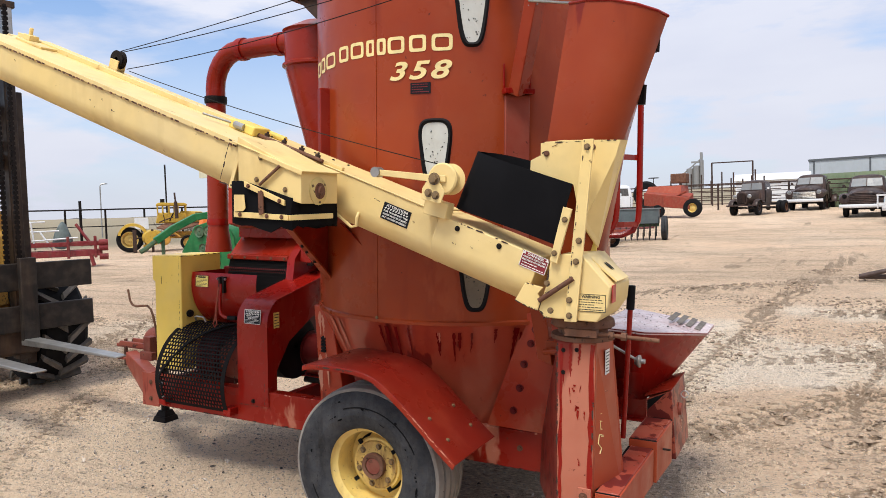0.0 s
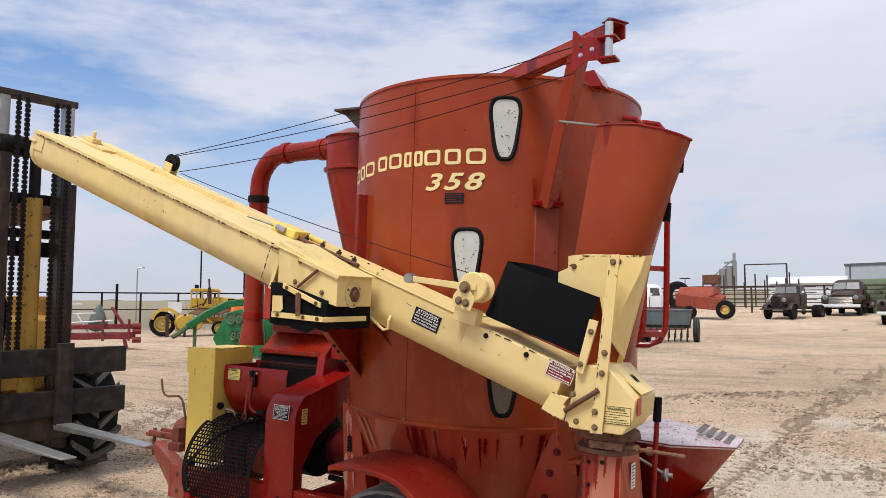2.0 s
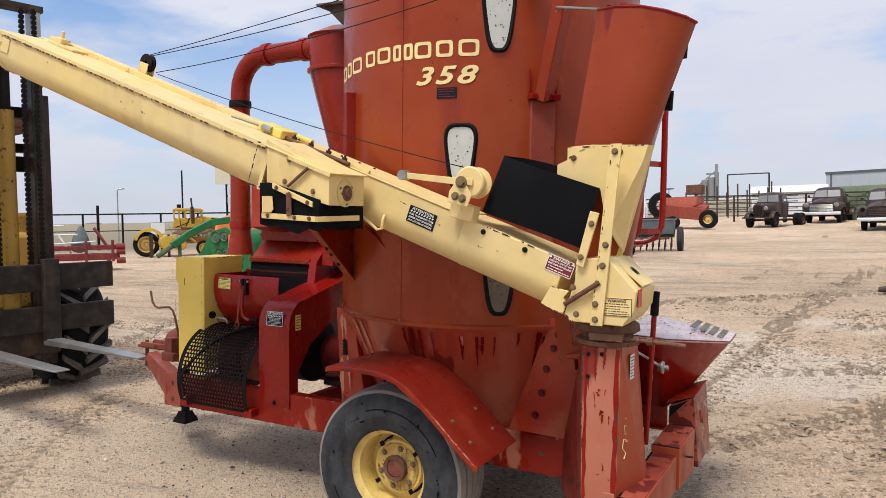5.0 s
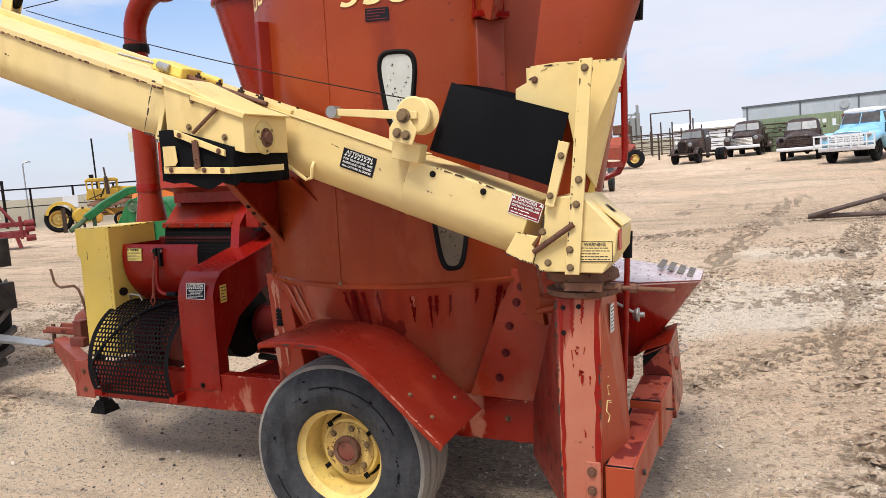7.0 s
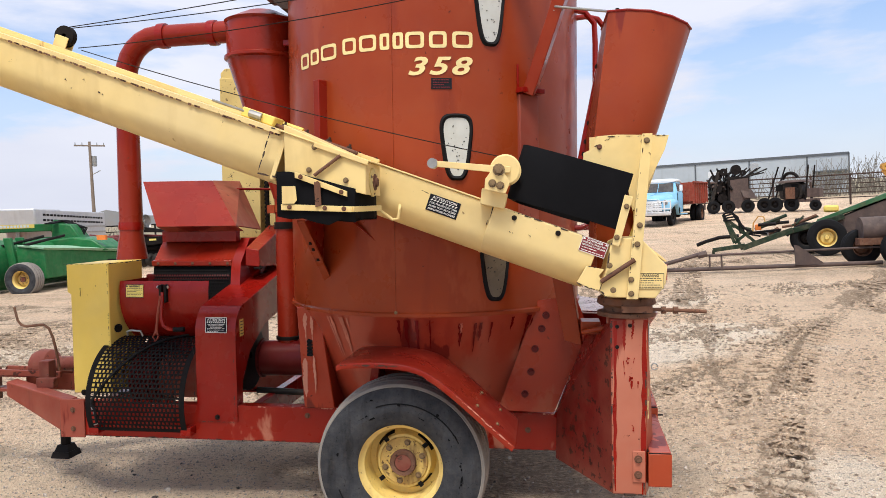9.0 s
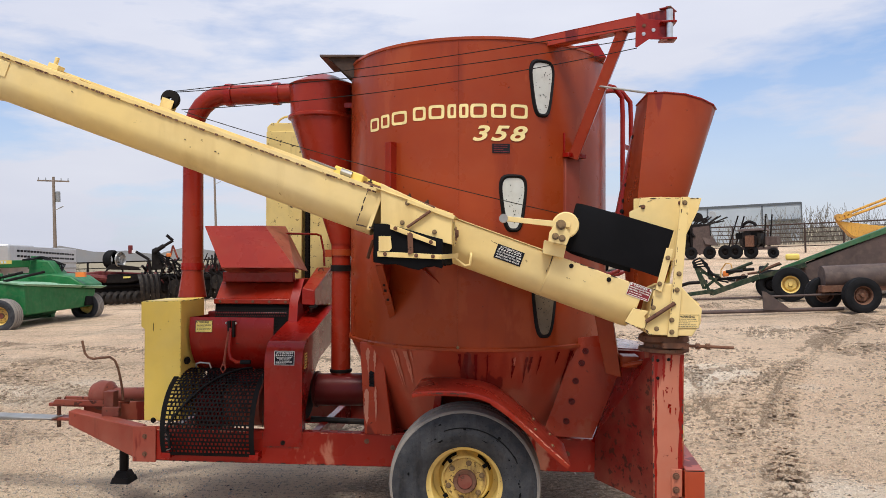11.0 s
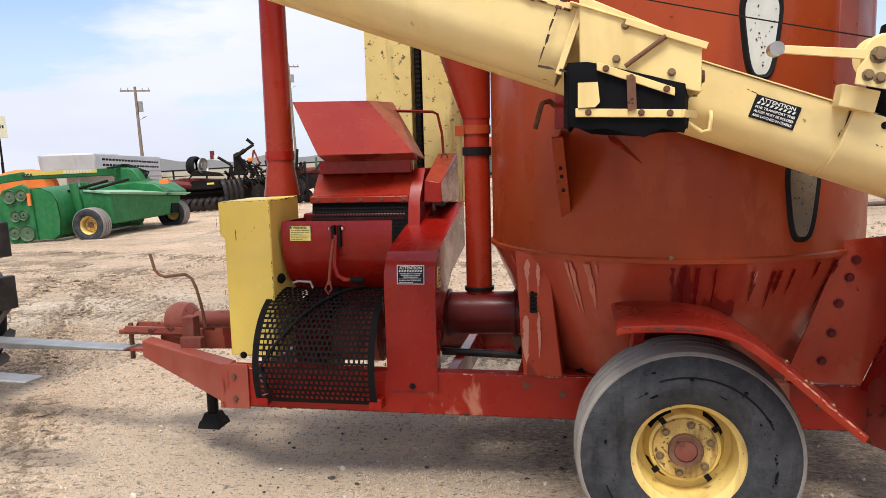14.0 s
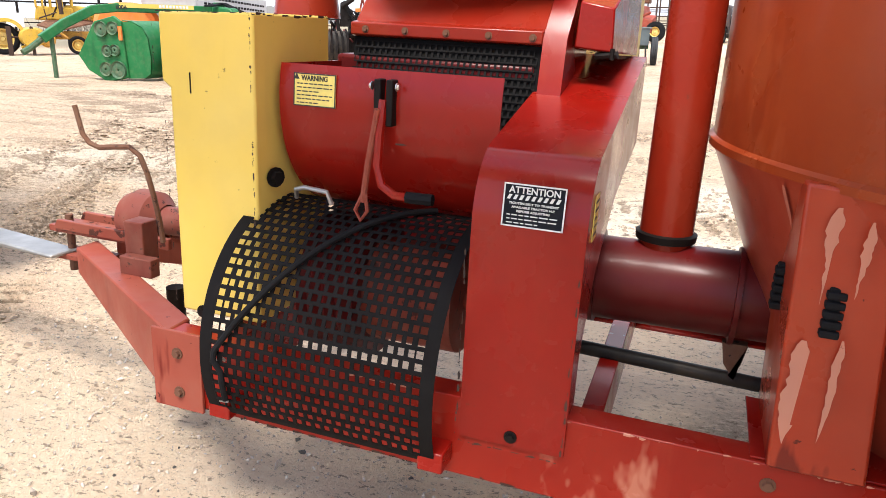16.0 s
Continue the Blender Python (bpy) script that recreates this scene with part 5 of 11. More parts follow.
def build_turret():
    """The swivel end: rubber sleeve, cream side plates, hood, swivel ring."""
    pl = [(1.157, 1.325), (1.150, 1.250), (1.108, 1.188), (0.899, 1.192), (0.872, 1.219), (0.905, 1.319), (0.922, 1.425), (0.960, 1.445), (1.045, 1.448)]
    tur = part("swivel_housing", prism(BM(), pl, "y", -0.128, 0.20), CREAM, G, "cream swivel housing with side plates", bevel=0.004)
    bm = BM()
    prism(bm, [(0.778, 1.258), (0.83, 1.232), (0.872, 1.219), (0.886, 1.262), (0.872, 1.285), (0.894, 1.312), (0.819, 1.326)], "y", -0.136, -0.122)
    part("gusset_plate", bm, CREAM, tur, bevel=0.002)
    hexa(bm := BM(), [(1.047, -0.05, 1.432), (1.162, -0.05, 1.338), (1.162, 0.14, 1.338), (1.047, 0.14, 1.432)], [(1.052, -0.05, 1.438), (1.167, -0.05, 1.343), (1.167, 0.14, 1.343), (1.052, 0.14, 1.438)])
    cov = part("sloping_cover", bm, CREAM, tur, "pale peach sloping cover with two slots")
    bm = BM()
    for y in (0.03, 0.055):
        n = 12
        vs = []
        for i in range(n):
            a = 2 * math.pi * i / n
            k = 0.5 + 0.16 * math.cos(a)
            vs.append(bm.verts.new((1.052 + 0.115 * k + 0.001, y + 0.009 * math.sin(a), 1.4405 - 0.095 * k)))
        bm.faces.new(vs)
    part("cover_slots", bm, NEAR_BLACK, cov)
    bm = BM()
    box(bm, 1.1575, 1.1600, -0.10, -0.045, 1.262, 1.33)
    part("red_reflector", bm, DRUM, tur)
    m = Matrix(((1, 0, 0, 1.085), (0, 0, -1, -0.1295), (0, 1, 0, 1.262), (0, 0, 0, 1)))
    decal(tur, m, 0.115, 0.068, CREAM, INK_BLACK, "WARNING", 5, False, "cream warning label with a black border", INK_BLACK, signs=1)
    bm = BM()
    prism(bm, [(1.051, 1.884), (1.092, 1.884), (1.034, 1.186), (0.985, 1.186)], "y", -0.146, -0.134)
    st = part("strap", bm, CREAM, G, "long cream flat strap", bevel=0.0015)
    for x, z in ((1.068, 1.855), (1.040, 1.50), (1.03, 1.42), (1.005, 1.27), (1.005, 1.21), (0.93, 1.225), (0.915, 1.33)):
        bolt(st, (x, -0.146, z), (0, -1, 0), 0.013)
    bm = BM()
    prism(bm, [(0.978, 1.63), (1.012, 1.62), (0.955, 1.41), (0.925, 1.42)], "y", -0.150, -0.136)
    s2 = part("side_strap", bm, CREAM, G, bevel=0.0015)
    for x, z in ((0.985, 1.58), (0.945, 1.45)):
        bolt(s2, (x, -0.151, z), (0, -1, 0), 0.012)
    bm = BM()
    rod(bm, (0.88, -0.14, 1.26), (1.02, -0.15, 1.355), 0.010)
    part("turn_rod", bm, RUST, G)
    # hood: front plate and turned-back sides
    hp = [(0.865, 1.886), (0.954, 1.891), (1.172, 1.884), (1.156, 1.824), (1.05, 1.60), (1.02, 1.56), (0.99, 1.715), (0.81, 1.77), (0.812, 1.815), (0.857, 1.835)]
    hood = part("hood", prism(BM(), hp, "y", -0.060, -0.052), CREAM, G, "cream bent sheet-metal hood", bevel=0.001)
    hexa(bm := BM(), [(1.172, -0.056, 1.884), (1.150, 0.16, 1.90), (1.05, 0.10, 1.46), (1.03, -0.056, 1.56)], [(1.166, -0.056, 1.884), (1.144, 0.16, 1.90), (1.044, 0.10, 1.46), (1.024, -0.056, 1.56)])
    part("hood_side", bm, CREAM, hood)
    bm = BM()
    prism(bm, [(0.84, 1.886), (0.97, 1.890), (0.88, 1.82), (0.84, 1.82)], "y", -0.02, -0.012)
    part("hood_flap", bm, CREAM, hood)
    bm = BM()
    prism(bm, [(1.010, 1.70), (1.060, 1.72), (1.040, 1.35), (0.990, 1.33)], "y", 0.085, 0.095)
    part("rear_strap", bm, YELLOW, hood)
    for p in ((0.88, -0.061, 1.84), (1.066, -0.061, 1.86)):
        bolt(hood, p, (0, -1, 0), 0.012, RUST)
    # black rubber sleeve, open at the top
    rows_t = [(0.90, 0.17, 1.775), (0.80, 0.165, 1.805), (0.70, 0.155, 1.835), (0.61, 0.125, 1.856), (0.556, 0.066, 1.863), (0.575, -0.035, 1.857), (0.72, -0.098, 1.810), (0.86, -0.132, 1.765), (1.014, -0.150, 1.716)]
    rows_b = [(0.85, 0.16, 1.50), (0.74, 0.155, 1.53), (0.62, 0.14, 1.57), (0.53, 0.08, 1.60), (0.484, -0.02, 1.625), (0.500, -0.080, 1.618), (0.65, -0.118, 1.575), (0.80, -0.128, 1.53), (0.945, -0.140, 1.482)]
    fine_t, fine_b = [], []
    for src, dst in ((rows_t, fine_t), (rows_b, fine_b)):
        for i in range(len(src) - 1):
            for k in range(4):
                p0, p1, p2, p3 = [Vector(src[max(0, min(len(src) - 1, i + j))]) for j in (-1, 0, 1, 2)]
                t = k / 4
                dst.append(0.5 * ((2 * p1) + (p2 - p0) * t + (2 * p0 - 5 * p1 + 4 * p2 - p3) * t * t + (3 * p1 - p0 - 3 * p2 + p3) * t ** 3))
        dst.append(Vector(src[-1]))
    rows = [[tuple(b.lerp(t, k / 3)) for b, t in zip(fine_b, fine_t)] for k in range(4)]
    part("rubber_sleeve", grid(BM(), rows), BOOT, G, "black rubber sleeve, open at the top", solid=0.006)
    # swivel ring and its stops
    c = (1.005, 0.045, 0)
    part("swivel_ring", lathe(BM(), [(0.05, 1.19), (0.10, 1.188), (0.125, 1.175), (0.13, 1.150), (0.115, 1.140), (0.10, 1.138), (0.10, 1.118), (0.128, 1.112), (0.128, 1.094), (0.05, 1.09)], c, "z", 40), RUST, G, "greasy rusted swivel ring")
    bm = BM()
    rod(bm, (1.05, -0.07, 1.135), (1.33, -0.06, 1.125), 0.008)
    for x in (1.14, 1.19):
        rod(bm, (x, -0.07, 1.131), (x + 0.02, -0.07, 1.131), 0.016, seg=8)
    box(bm, 0.97, 1.10, -0.10, -0.06, 1.122, 1.150)
    part("stop_rod", bm, RUST, G)


def build_chute():
    """Red upright chute behind the hood, with its bolted side."""
    bm = BM()
    lo = [(0.885, 0.13), (0.91, 0.11), (0.95, 0.105), (0.985, 0.12), (1.005, 0.15), (1.01, 0.22), (1.00, 0.30), (0.96, 0.36), (0.87, 0.36)]
    mid = [(0.862, -0.006), (0.930, -0.028), (1.020, -0.030), (1.085, -0.010), (1.125, 0.040), (1.140, 0.110), (1.130, 0.220), (1.080, 0.340), (0.84, 0.36)]
    top = [(0.929, 0.062), (1.010, 0.030), (1.110, 0.022), (1.200, 0.045), (1.272, 0.090), (1.302, 0.150), (1.262, 0.235), (1.190, 0.330), (0.925, 0.380)]
    lo = [(x, y, 1.24) for x, y in lo]
    mid = [(x, y, 1.885) for x, y in mid]
    top = [(x, y, 2.450 - 0.205 * (x - 0.929) + 0.02 * math.sin(math.pi * (x - 0.929) / 0.40)) for x, y in top]
    rows = [lo, [tuple(Vector(a).lerp(Vector(b), 0.5)) for a, b in zip(lo, mid)], mid, [tuple(Vector(a).lerp(Vector(b), 0.5)) for a, b in zip(mid, top)], top]
    nn = len(lo)
    rings = [[bm.verts.new(p) for p in r] for r in rows]
    for a, b in zip(rings, rings[1:]):
        for i in range(nn):
            bm.faces.new((a[i], a[(i + 1) % nn], b[(i + 1) % nn], b[i]))
    bm.faces.new(rings[0][::-1])
    ch = part("upper_chute", bm, RED, G, "orange-red slanted chute with a rounded front", smooth=50)
    hexa(bm := BM(), [(p[0], p[1], p[2] - 0.004) for p in top], [(p[0], p[1], p[2] + 0.003) for p in top])
    part("chute_lid", bm, RED_LOW, ch)
    bm = BM()
    for i in range(nn):
        rod(bm, Vector(top[i]), Vector(top[(i + 1) % nn]), 0.006, seg=6)
    part("chute_rim", bm, RED_DARK, ch)
    hexa(bm := BM(), [(0.80, 0.36, 1.78), (0.87, 0.30, 1.78), (0.93, 0.30, 2.24), (0.90, 0.36, 2.28)], [(0.80, 0.42, 1.78), (0.87, 0.42, 1.78), (0.93, 0.42, 2.24), (0.90, 0.42, 2.28)])
    sp = part("side_duct", bm, RED_DARK, ch)
    for x, z in ((0.835, 1.84), (0.845, 1.90), (0.86, 1.99), (0.90, 2.26)):
        bolt(sp, (x, 0.325, z), (-0.6, -1, 0), 0.013, BLACK_STEEL)
    for z, x in ((2.30, 1.222), (2.09, 1.170)):
        bm = BM()
        box(bm, x, x + 0.02, 0.225, 0.255, z - 0.040, z + 0.040)
        rod(bm, (x + 0.022, 0.24, z - 0.04), (x + 0.026, 0.24, z + 0.04), 0.010)
        part("latch", bm, BLACK_STEEL, ch, "black over-centre latch")
    for x in (1.00, 1.08, 1.16):
        bolt(ch, (x - 0.03, 0.075, 2.465 - 0.17 * (x - 0.95)), (0, 0, 1), 0.013, BLACK_STEEL)
    # ladder rails behind
    bm = BM()
    for x, y, in_ in ((0.925, 0.90, 0.20), (1.005, 1.06, 0.24)):
        sweep(bm, [(x - in_, y - 0.10, 2.655), (x - 0.12, y - 0.03, 2.685), (x - 0.05, y, 2.675), (x, y, 2.61), (x + 0.005, y, 2.5), (x + 0.005, y, 1.62), (x, y, 1.55), (x - 0.025, y - 0.01, 1.495), (x - 0.08, y - 0.03, 1.470), (x - 0.22, y - 0.06, 1.465)], 0.016, 10)
    lad = part("ladder", bm, RED_DARK, G, "dark red pipe ladder on the back of the tank")
    for z in (1.53, 1.88, 2.30):
        bm = BM()
        hexa(bm, [(0.925, 0.885, z - 0.014), (0.925, 0.915, z - 0.014), (1.005, 1.075, z - 0.014), (1.005, 1.045, z - 0.014)], [(0.925, 0.885, z + 0.014), (0.925, 0.915, z + 0.014), (1.005, 1.075, z + 0.014), (1.005, 1.045, z + 0.014)])
        part("rung", bm, RED_DARK, lad)


def build_frame():
    fr = BM()
    prism(fr, [(0.527, 0.302), (0.527, 0.500), (0.60, 0.500), (0.60, 0.488), (0.539, 0.488), (0.539, 0.314), (0.60, 0.314), (0.60, 0.302)], "x", -2.11, 0.76)
    near = part("frame_rail", fr, RAIL, G, "dark red channel frame rail with worn paint", bevel=0.003)
    fr = BM()
    prism(fr, [(1.673, 0.302), (1.673, 0.500), (1.60, 0.500), (1.60, 0.488), (1.661, 0.488), (1.661, 0.314), (1.60, 0.314), (1.60, 0.302)], "x", -2.11, 0.95)
    part("frame_rail", fr, RED_DARK, G, "dark red channel frame rail with worn paint", bevel=0.003)
    for x, s in ((-2.02, 0.07), (-1.05, 0.05), (0.72, 0.06)):
        bm = BM()
        box(bm, x, x + s, 0.541, 1.659, 0.33, 0.47)
        part("crossmember", bm, RED_DARK, G, bevel=0.003)
    bm = BM()
    rod(bm, (-1.12, 0.95, 0.485), (-0.62, 0.95, 0.47), 0.019)
    part("drive_shaft", bm, WORN_STEEL, G)
    # fixings on the near rail
    for x, z in ((-2.06, 0.46), (-2.06, 0.345), (-0.66, 0.455), (-0.50, 0.42), (-0.14, 0.40), (0.55, 0.41)):
        bolt(near, (x, 0.527, z), (0, -1, 0), 0.016, RUST)
    # tongue to the hitch
    lo = [(-2.10, 0.525, 0.300), (-2.10, 0.62, 0.300), (-2.84, 1.06, 0.405), (-2.84, 0.96, 0.405)]
    hi = [(-2.10, 0.525, 0.505), (-2.10, 0.62, 0.505), (-2.84, 1.06, 0.500), (-2.84, 0.96, 0.500)]
    ton = part("tongue", hexa(BM(), lo, hi), RED_PALE, G, "pinkish faded red tongue beam", bevel=0.006)
    lo = [(-2.10, 1.675, 0.300), (-2.10, 1.58, 0.300), (-2.84, 1.14, 0.405), (-2.84, 1.24, 0.405)]
    hi = [(-2.10, 1.675, 0.505), (-2.10, 1.58, 0.505), (-2.84, 1.14, 0.500), (-2.84, 1.24, 0.500)]
    part("tongue", hexa(BM(), lo, hi), RED_PALE, G, "pinkish faded red tongue beam", bevel=0.006)
    bm = BM()
    box(bm, -2.14, -1.99, 0.515, 0.525, 0.295, 0.515)
    pl = part("tongue_plate", bm, RED_PALE, G, bevel=0.002)
    for z in (0.455, 0.345):
        bolt(pl, (-2.06, 0.515, z), (0, -1, 0), 0.016, RUST)
    # clevis hitch with its pin
    bm = BM()
    box(bm, -3.03, -2.80, 1.03, 1.13, 0.415, 0.435)
    box(bm, -3.03, -2.62, 1.03, 1.13, 0.515, 0.540)
    prism(bm, [(-3.0, 0.53), (-2.50, 0.52), (-2.50, 0.56), (-2.98, 0.565)], "y", 1.02, 1.04)
    prism(bm, [(-3.0, 0.53), (-2.50, 0.52), (-2.50, 0.56), (-2.98, 0.565)], "y", 1.14, 1.16)
    part("hitch_clevis", bm, FLAKED, G, "greasy flaked hitch clevis", bevel=0.003)
    bm = BM()
    rod(bm, (-2.985, 1.08, 0.36), (-2.985, 1.08, 0.57), 0.014)
    part("hitch_pin", bm, RUST, G)
    # driveline under its bell, jack with crank
    part("shaft_bell", lathe(BM(), [(0.02, -2.76), (0.085, -2.755), (0.105, -2.71), (0.10, -2.64), (0.06, -2.60)], (0, 1.14, 0.58), "x", 28), BELL, G, "rusty red driveline bell")
    bm = BM()
    rod(bm, (-2.62, 1.14, 0.585), (-1.95, 1.14, 0.60), 0.050, seg=20)
    part("driveline_tube", bm, BELL, G)
    bm = BM()
    box(bm, -2.53, -2.46, 0.86, 0.93, 0.50, 0.66)
    box(bm, -2.52, -2.40, 0.82, 0.86, 0.50, 0.56)
    jk = part("jack", bm, BELL, G, "small rusty crank jack", bevel=0.004)
    rod(bm := BM(), (-2.44, 0.97, 0.08), (-2.44, 0.97, 0.42), 0.030)
    part("jack_tube", bm, BLACK_STEEL, jk)
    bm = BM()
    hexa(bm, [(-2.505, 0.905, 0.022), (-2.375, 0.905, 0.022), (-2.375, 1.035, 0.022), (-2.505, 1.035, 0.022)], [(-2.495, 0.915, 0.060), (-2.385, 0.915, 0.060), (-2.385, 1.025, 0.060), (-2.495, 1.025, 0.060)])
    hexa(bm, [(-2.49, 0.92, 0.060), (-2.39, 0.92, 0.060), (-2.39, 1.02, 0.060), (-2.49, 1.02, 0.060)], [(-2.475, 0.935, 0.10), (-2.405, 0.935, 0.10), (-2.405, 1.005, 0.10), (-2.475, 1.005, 0.10)])
    part("jack_foot", bm, BLACK_STEEL, jk, "dirty black jack foot")
    bm = BM()
    sweep(bm, [(-2.407, 0.89, 0.60), (-2.411, 0.885, 0.672), (-2.420, 0.88, 0.740), (-2.436, 0.876, 0.815), (-2.458, 0.875, 0.868), (-2.495, 0.875, 0.891), (-2.55, 0.875, 0.886), (-2.612, 0.875, 0.878), (-2.648, 0.875, 0.888), (-2.672, 0.875, 0.915), (-2.693, 0.875, 1.000)], 0.0082, 8)
    part("jack_crank", bm, RUST, jk)
    # wheels and fenders
    for y, s in ((0.13, -1), (2.07, 1)):
        wheel(G, (-0.037, y, 0.367), 0.412, 0.285, 0.208, WHEEL_YELLOW, TYRE, TREAD, side=s, rim_label="chipped yellow steel wheel", tyre_label="dusty ribbed implement tyre", nuts=6, ribs=5)
    for k in range(4):
        a = radians(38 + 90 * k)
        bm = BM()
        m = Matrix.Translation((-0.037 + math.cos(a) * 0.135, 0.096, 0.367 + math.sin(a) * 0.135)) @ Matrix.Rotation(-a, 4, "Y")
        box(bm, -0.012, 0.012, -0.004, 0.004, -0.010, 0.010, m)
        part("clamp_slot", bm, NEAR_BLACK, G)
    for k in range(22):
        a, rr = random.uniform(0, 6.28), random.uniform(0.255, 0.345)
        c = Vector((-0.037 + math.cos(a) * rr, -0.0185, 0.367 + math.sin(a) * rr))
        chips(G, c, c + Vector((-math.sin(a), 0, math.cos(a))) * random.uniform(0.01, 0.06), (0, -1, 0), random.uniform(0.006, 0.014), 0.8, BOOT)
    bm = BM()
    rod(bm, (-0.037, 0.20, 0.367), (-0.037, 2.0, 0.367), 0.045)
    part("axle", bm, RED_DARK, G)
    prof = [(-0.300, 0.872), (-0.285, 0.884), (-0.18, 0.890), (-0.06, 0.890), (0.03, 0.880), (0.10, 0.858), (0.16, 0.824), (0.25, 0.754), (0.345, 0.669), (0.44, 0.582), (0.506, 0.528)]
    fine = []
    for (x0, z0), (x1, z1) in zip(prof, prof[1:]):
        fine += [(x0, z0), ((x0 + x1) / 2, (z0 + z1) / 2)]
    prof = fine + prof[-1:]
    for k in range(2):
        prof = prof[:1] + [((a[0] + 2 * b[0] + c[0]) / 4, (a[1] + 2 * b[1] + c[1]) / 4) for a, b, c in zip(prof, prof[1:], prof[2:])] + prof[-1:]
    for y0, y1, e in ((-0.125, 0.30, -0.125), (1.90, 2.325, 2.325)):
        rows = [[(x, y, z) for x, z in prof] for y in np.linspace(y0, y1, 6)]
        fd = part("fender", grid(BM(), rows), FENDER, G, "dark glossy red sheet-metal fender", solid=0.006)
        s = 1 if e < 1 else -1
        rows = [[(x, e, z) for x, z in prof], [(x - (0.0 if x < 0.1 else 0.012), e, z - 0.022) for x, z in prof]]
        part("fender_lip", grid(BM(), rows), RED_MID, fd, solid=0.005)
        for x, z, k in ((0.335, 0.683, 0.09), (0.425, 0.601, 0.09), (0.335, 0.683, 0.33), (0.425, 0.601, 0.33)):
            bolt(fd, (x, y0 + k, z), (0.67, 0, 0.74), 0.010)
    bm = BM()
    prism(bm, [(-0.20, 0.88), (-0.17, 0.88), (-0.20, 0.50), (-0.26, 0.50)], "y", 0.20, 0.53)
    part("fender_stay", bm, RED_DARK, G)
    # legs between rail and tank
    lo = [(-0.672, 0.515, 0.50), (-0.498, 0.515, 0.50), (-0.486, 0.80, 0.50), (-0.672, 0.80, 0.50)]
    hi = [(-0.700, 0.50, 1.062), (-0.560, 0.455, 1.062), (-0.560, 0.80, 1.062), (-0.700, 0.80, 1.062)]
    leg = part("front_leg", hexa(BM(), lo, hi), RED_LOW, G, "red sheet leg with pale bare streaks", bevel=0.006)
    bm = BM()
    for x0, z0, w, ln in ((-0.645, 1.03, 0.022, 0.18), (-0.60, 1.02, 0.016, 0.14), (-0.655, 0.78, 0.03, 0.22), (-0.60, 0.80, 0.014, 0.22)):
        rows = []
        lf, rt = w / 2, w / 2
        for k in range(22):
            u = k / 21
            z = z0 - ln * u
            y = 0.5135 - 0.058 * (z - 0.5) / 0.56 * (1.3 if x0 > -0.62 else 0.55) - 0.003
            lf = min(w * 0.75, max(w * 0.12, lf + random.uniform(-0.20, 0.18) * w))
            rt = min(w * 0.75, max(w * 0.12, rt + random.uniform(-0.22, 0.17) * w))
            f = min(1.0, 5 * u + 0.25) * (1 - u ** 4)
            rows.append([(x0 - lf * f, y, z), (x0 + rt * f, y, z)])
        part("bare_streak", grid(BM(), rows), BARE, leg)
    for p in ((-0.690, 0.655, 0.825), (-0.622, 0.492, 0.842)):
        bm = BM()
        for k in range(5):
            box(bm, p[0] - 0.016, p[0] + 0.016, p[1] - 0.018, p[1] + 0.012, p[2] - 0.045 + k * 0.018, p[2] - 0.031 + k * 0.018)
        box(bm, p[0] - 0.012, p[0] + 0.012, p[1] - 0.010, p[1] + 0.014, p[2] - 0.048, p[2] + 0.048)
        part("hose_clip", bm, RUBBER, leg, "black rubber hose clip", bevel=0.003)
    hexa(bm := BM(), [(-0.70, 0.535, 0.5015), (-0.20, 0.535, 0.5015), (-0.20, 0.80, 0.5015), (-0.70, 0.80, 0.5015)], [(-0.70, 0.535, 0.5065), (-0.20, 0.535, 0.5065), (-0.20, 0.80, 0.5065), (-0.70, 0.80, 0.5065)])
    ft = part("foot_plate", bm, RED_DARK, leg, "dark red plate under the leg", bevel=0.001)
    part("plate_hole", rod(BM(), (-0.415, 0.60, 0.506), (-0.415, 0.60, 0.5085), 0.030, seg=16), NEAR_BLACK, ft)
    bolt(ft, (-0.415, 0.60, 0.509), (0, 0, 1), 0.016, BLACK_STEEL)
    pl = [(0.396, 0.528), (0.686, 0.521), (0.80, 0.80), (0.86, 0.963), (0.80, 1.13), (0.607, 1.107)]
    hexa(bm := BM(), [(x, 0.470, z) for x, z in pl], [(x, 0.480, z) for x, z in pl])
    rp = part("rear_plate", bm, RED_LOW, G, "faded red bolted side plate")
    for x, z in ((0.648, 1.03), (0.626, 0.96), (0.591, 0.854), (0.569, 0.733), (0.537, 0.617)):
        bolt(rp, (x, 0.470, z), (0, -1, 0), 0.020, DEEP_RED)
    hexa(bm := BM(), [(0.665, 0.27, 1.31), (0.765, 0.24, 1.27), (0.815, 0.22, 0.92), (0.735, 0.26, 0.935)], [(0.672, 0.30, 1.31), (0.775, 0.27, 1.27), (0.825, 0.25, 0.92), (0.742, 0.29, 0.935)])
    part("turret_bracket", bm, RED, G, bevel=0.003)
    bm = BM()
    box(bm, 0.81, 0.90, 0.15, 0.27, 0.985, 1.045)
    rod(bm, (0.81, 0.12, 1.0), (0.95, 0.10, 1.03), 0.012)
    part("turret_link", bm, RED, G, bevel=0.003)
    # rear post with its swept side and wing
    lo = [(0.935, -0.055, 0.305), (1.075, -0.055, 0.305), (1.155, 0.22, 0.305), (0.935, 0.26, 0.305)]
    hi = [(0.925, -0.055, 1.092), (1.085, -0.055, 1.092), (1.10, 0.15, 1.092), (0.925, 0.15, 1.092)]
    post = part("auger_post", hexa(BM(), lo, hi), POST, G, "pinkish faded red box post", bevel=0.008)
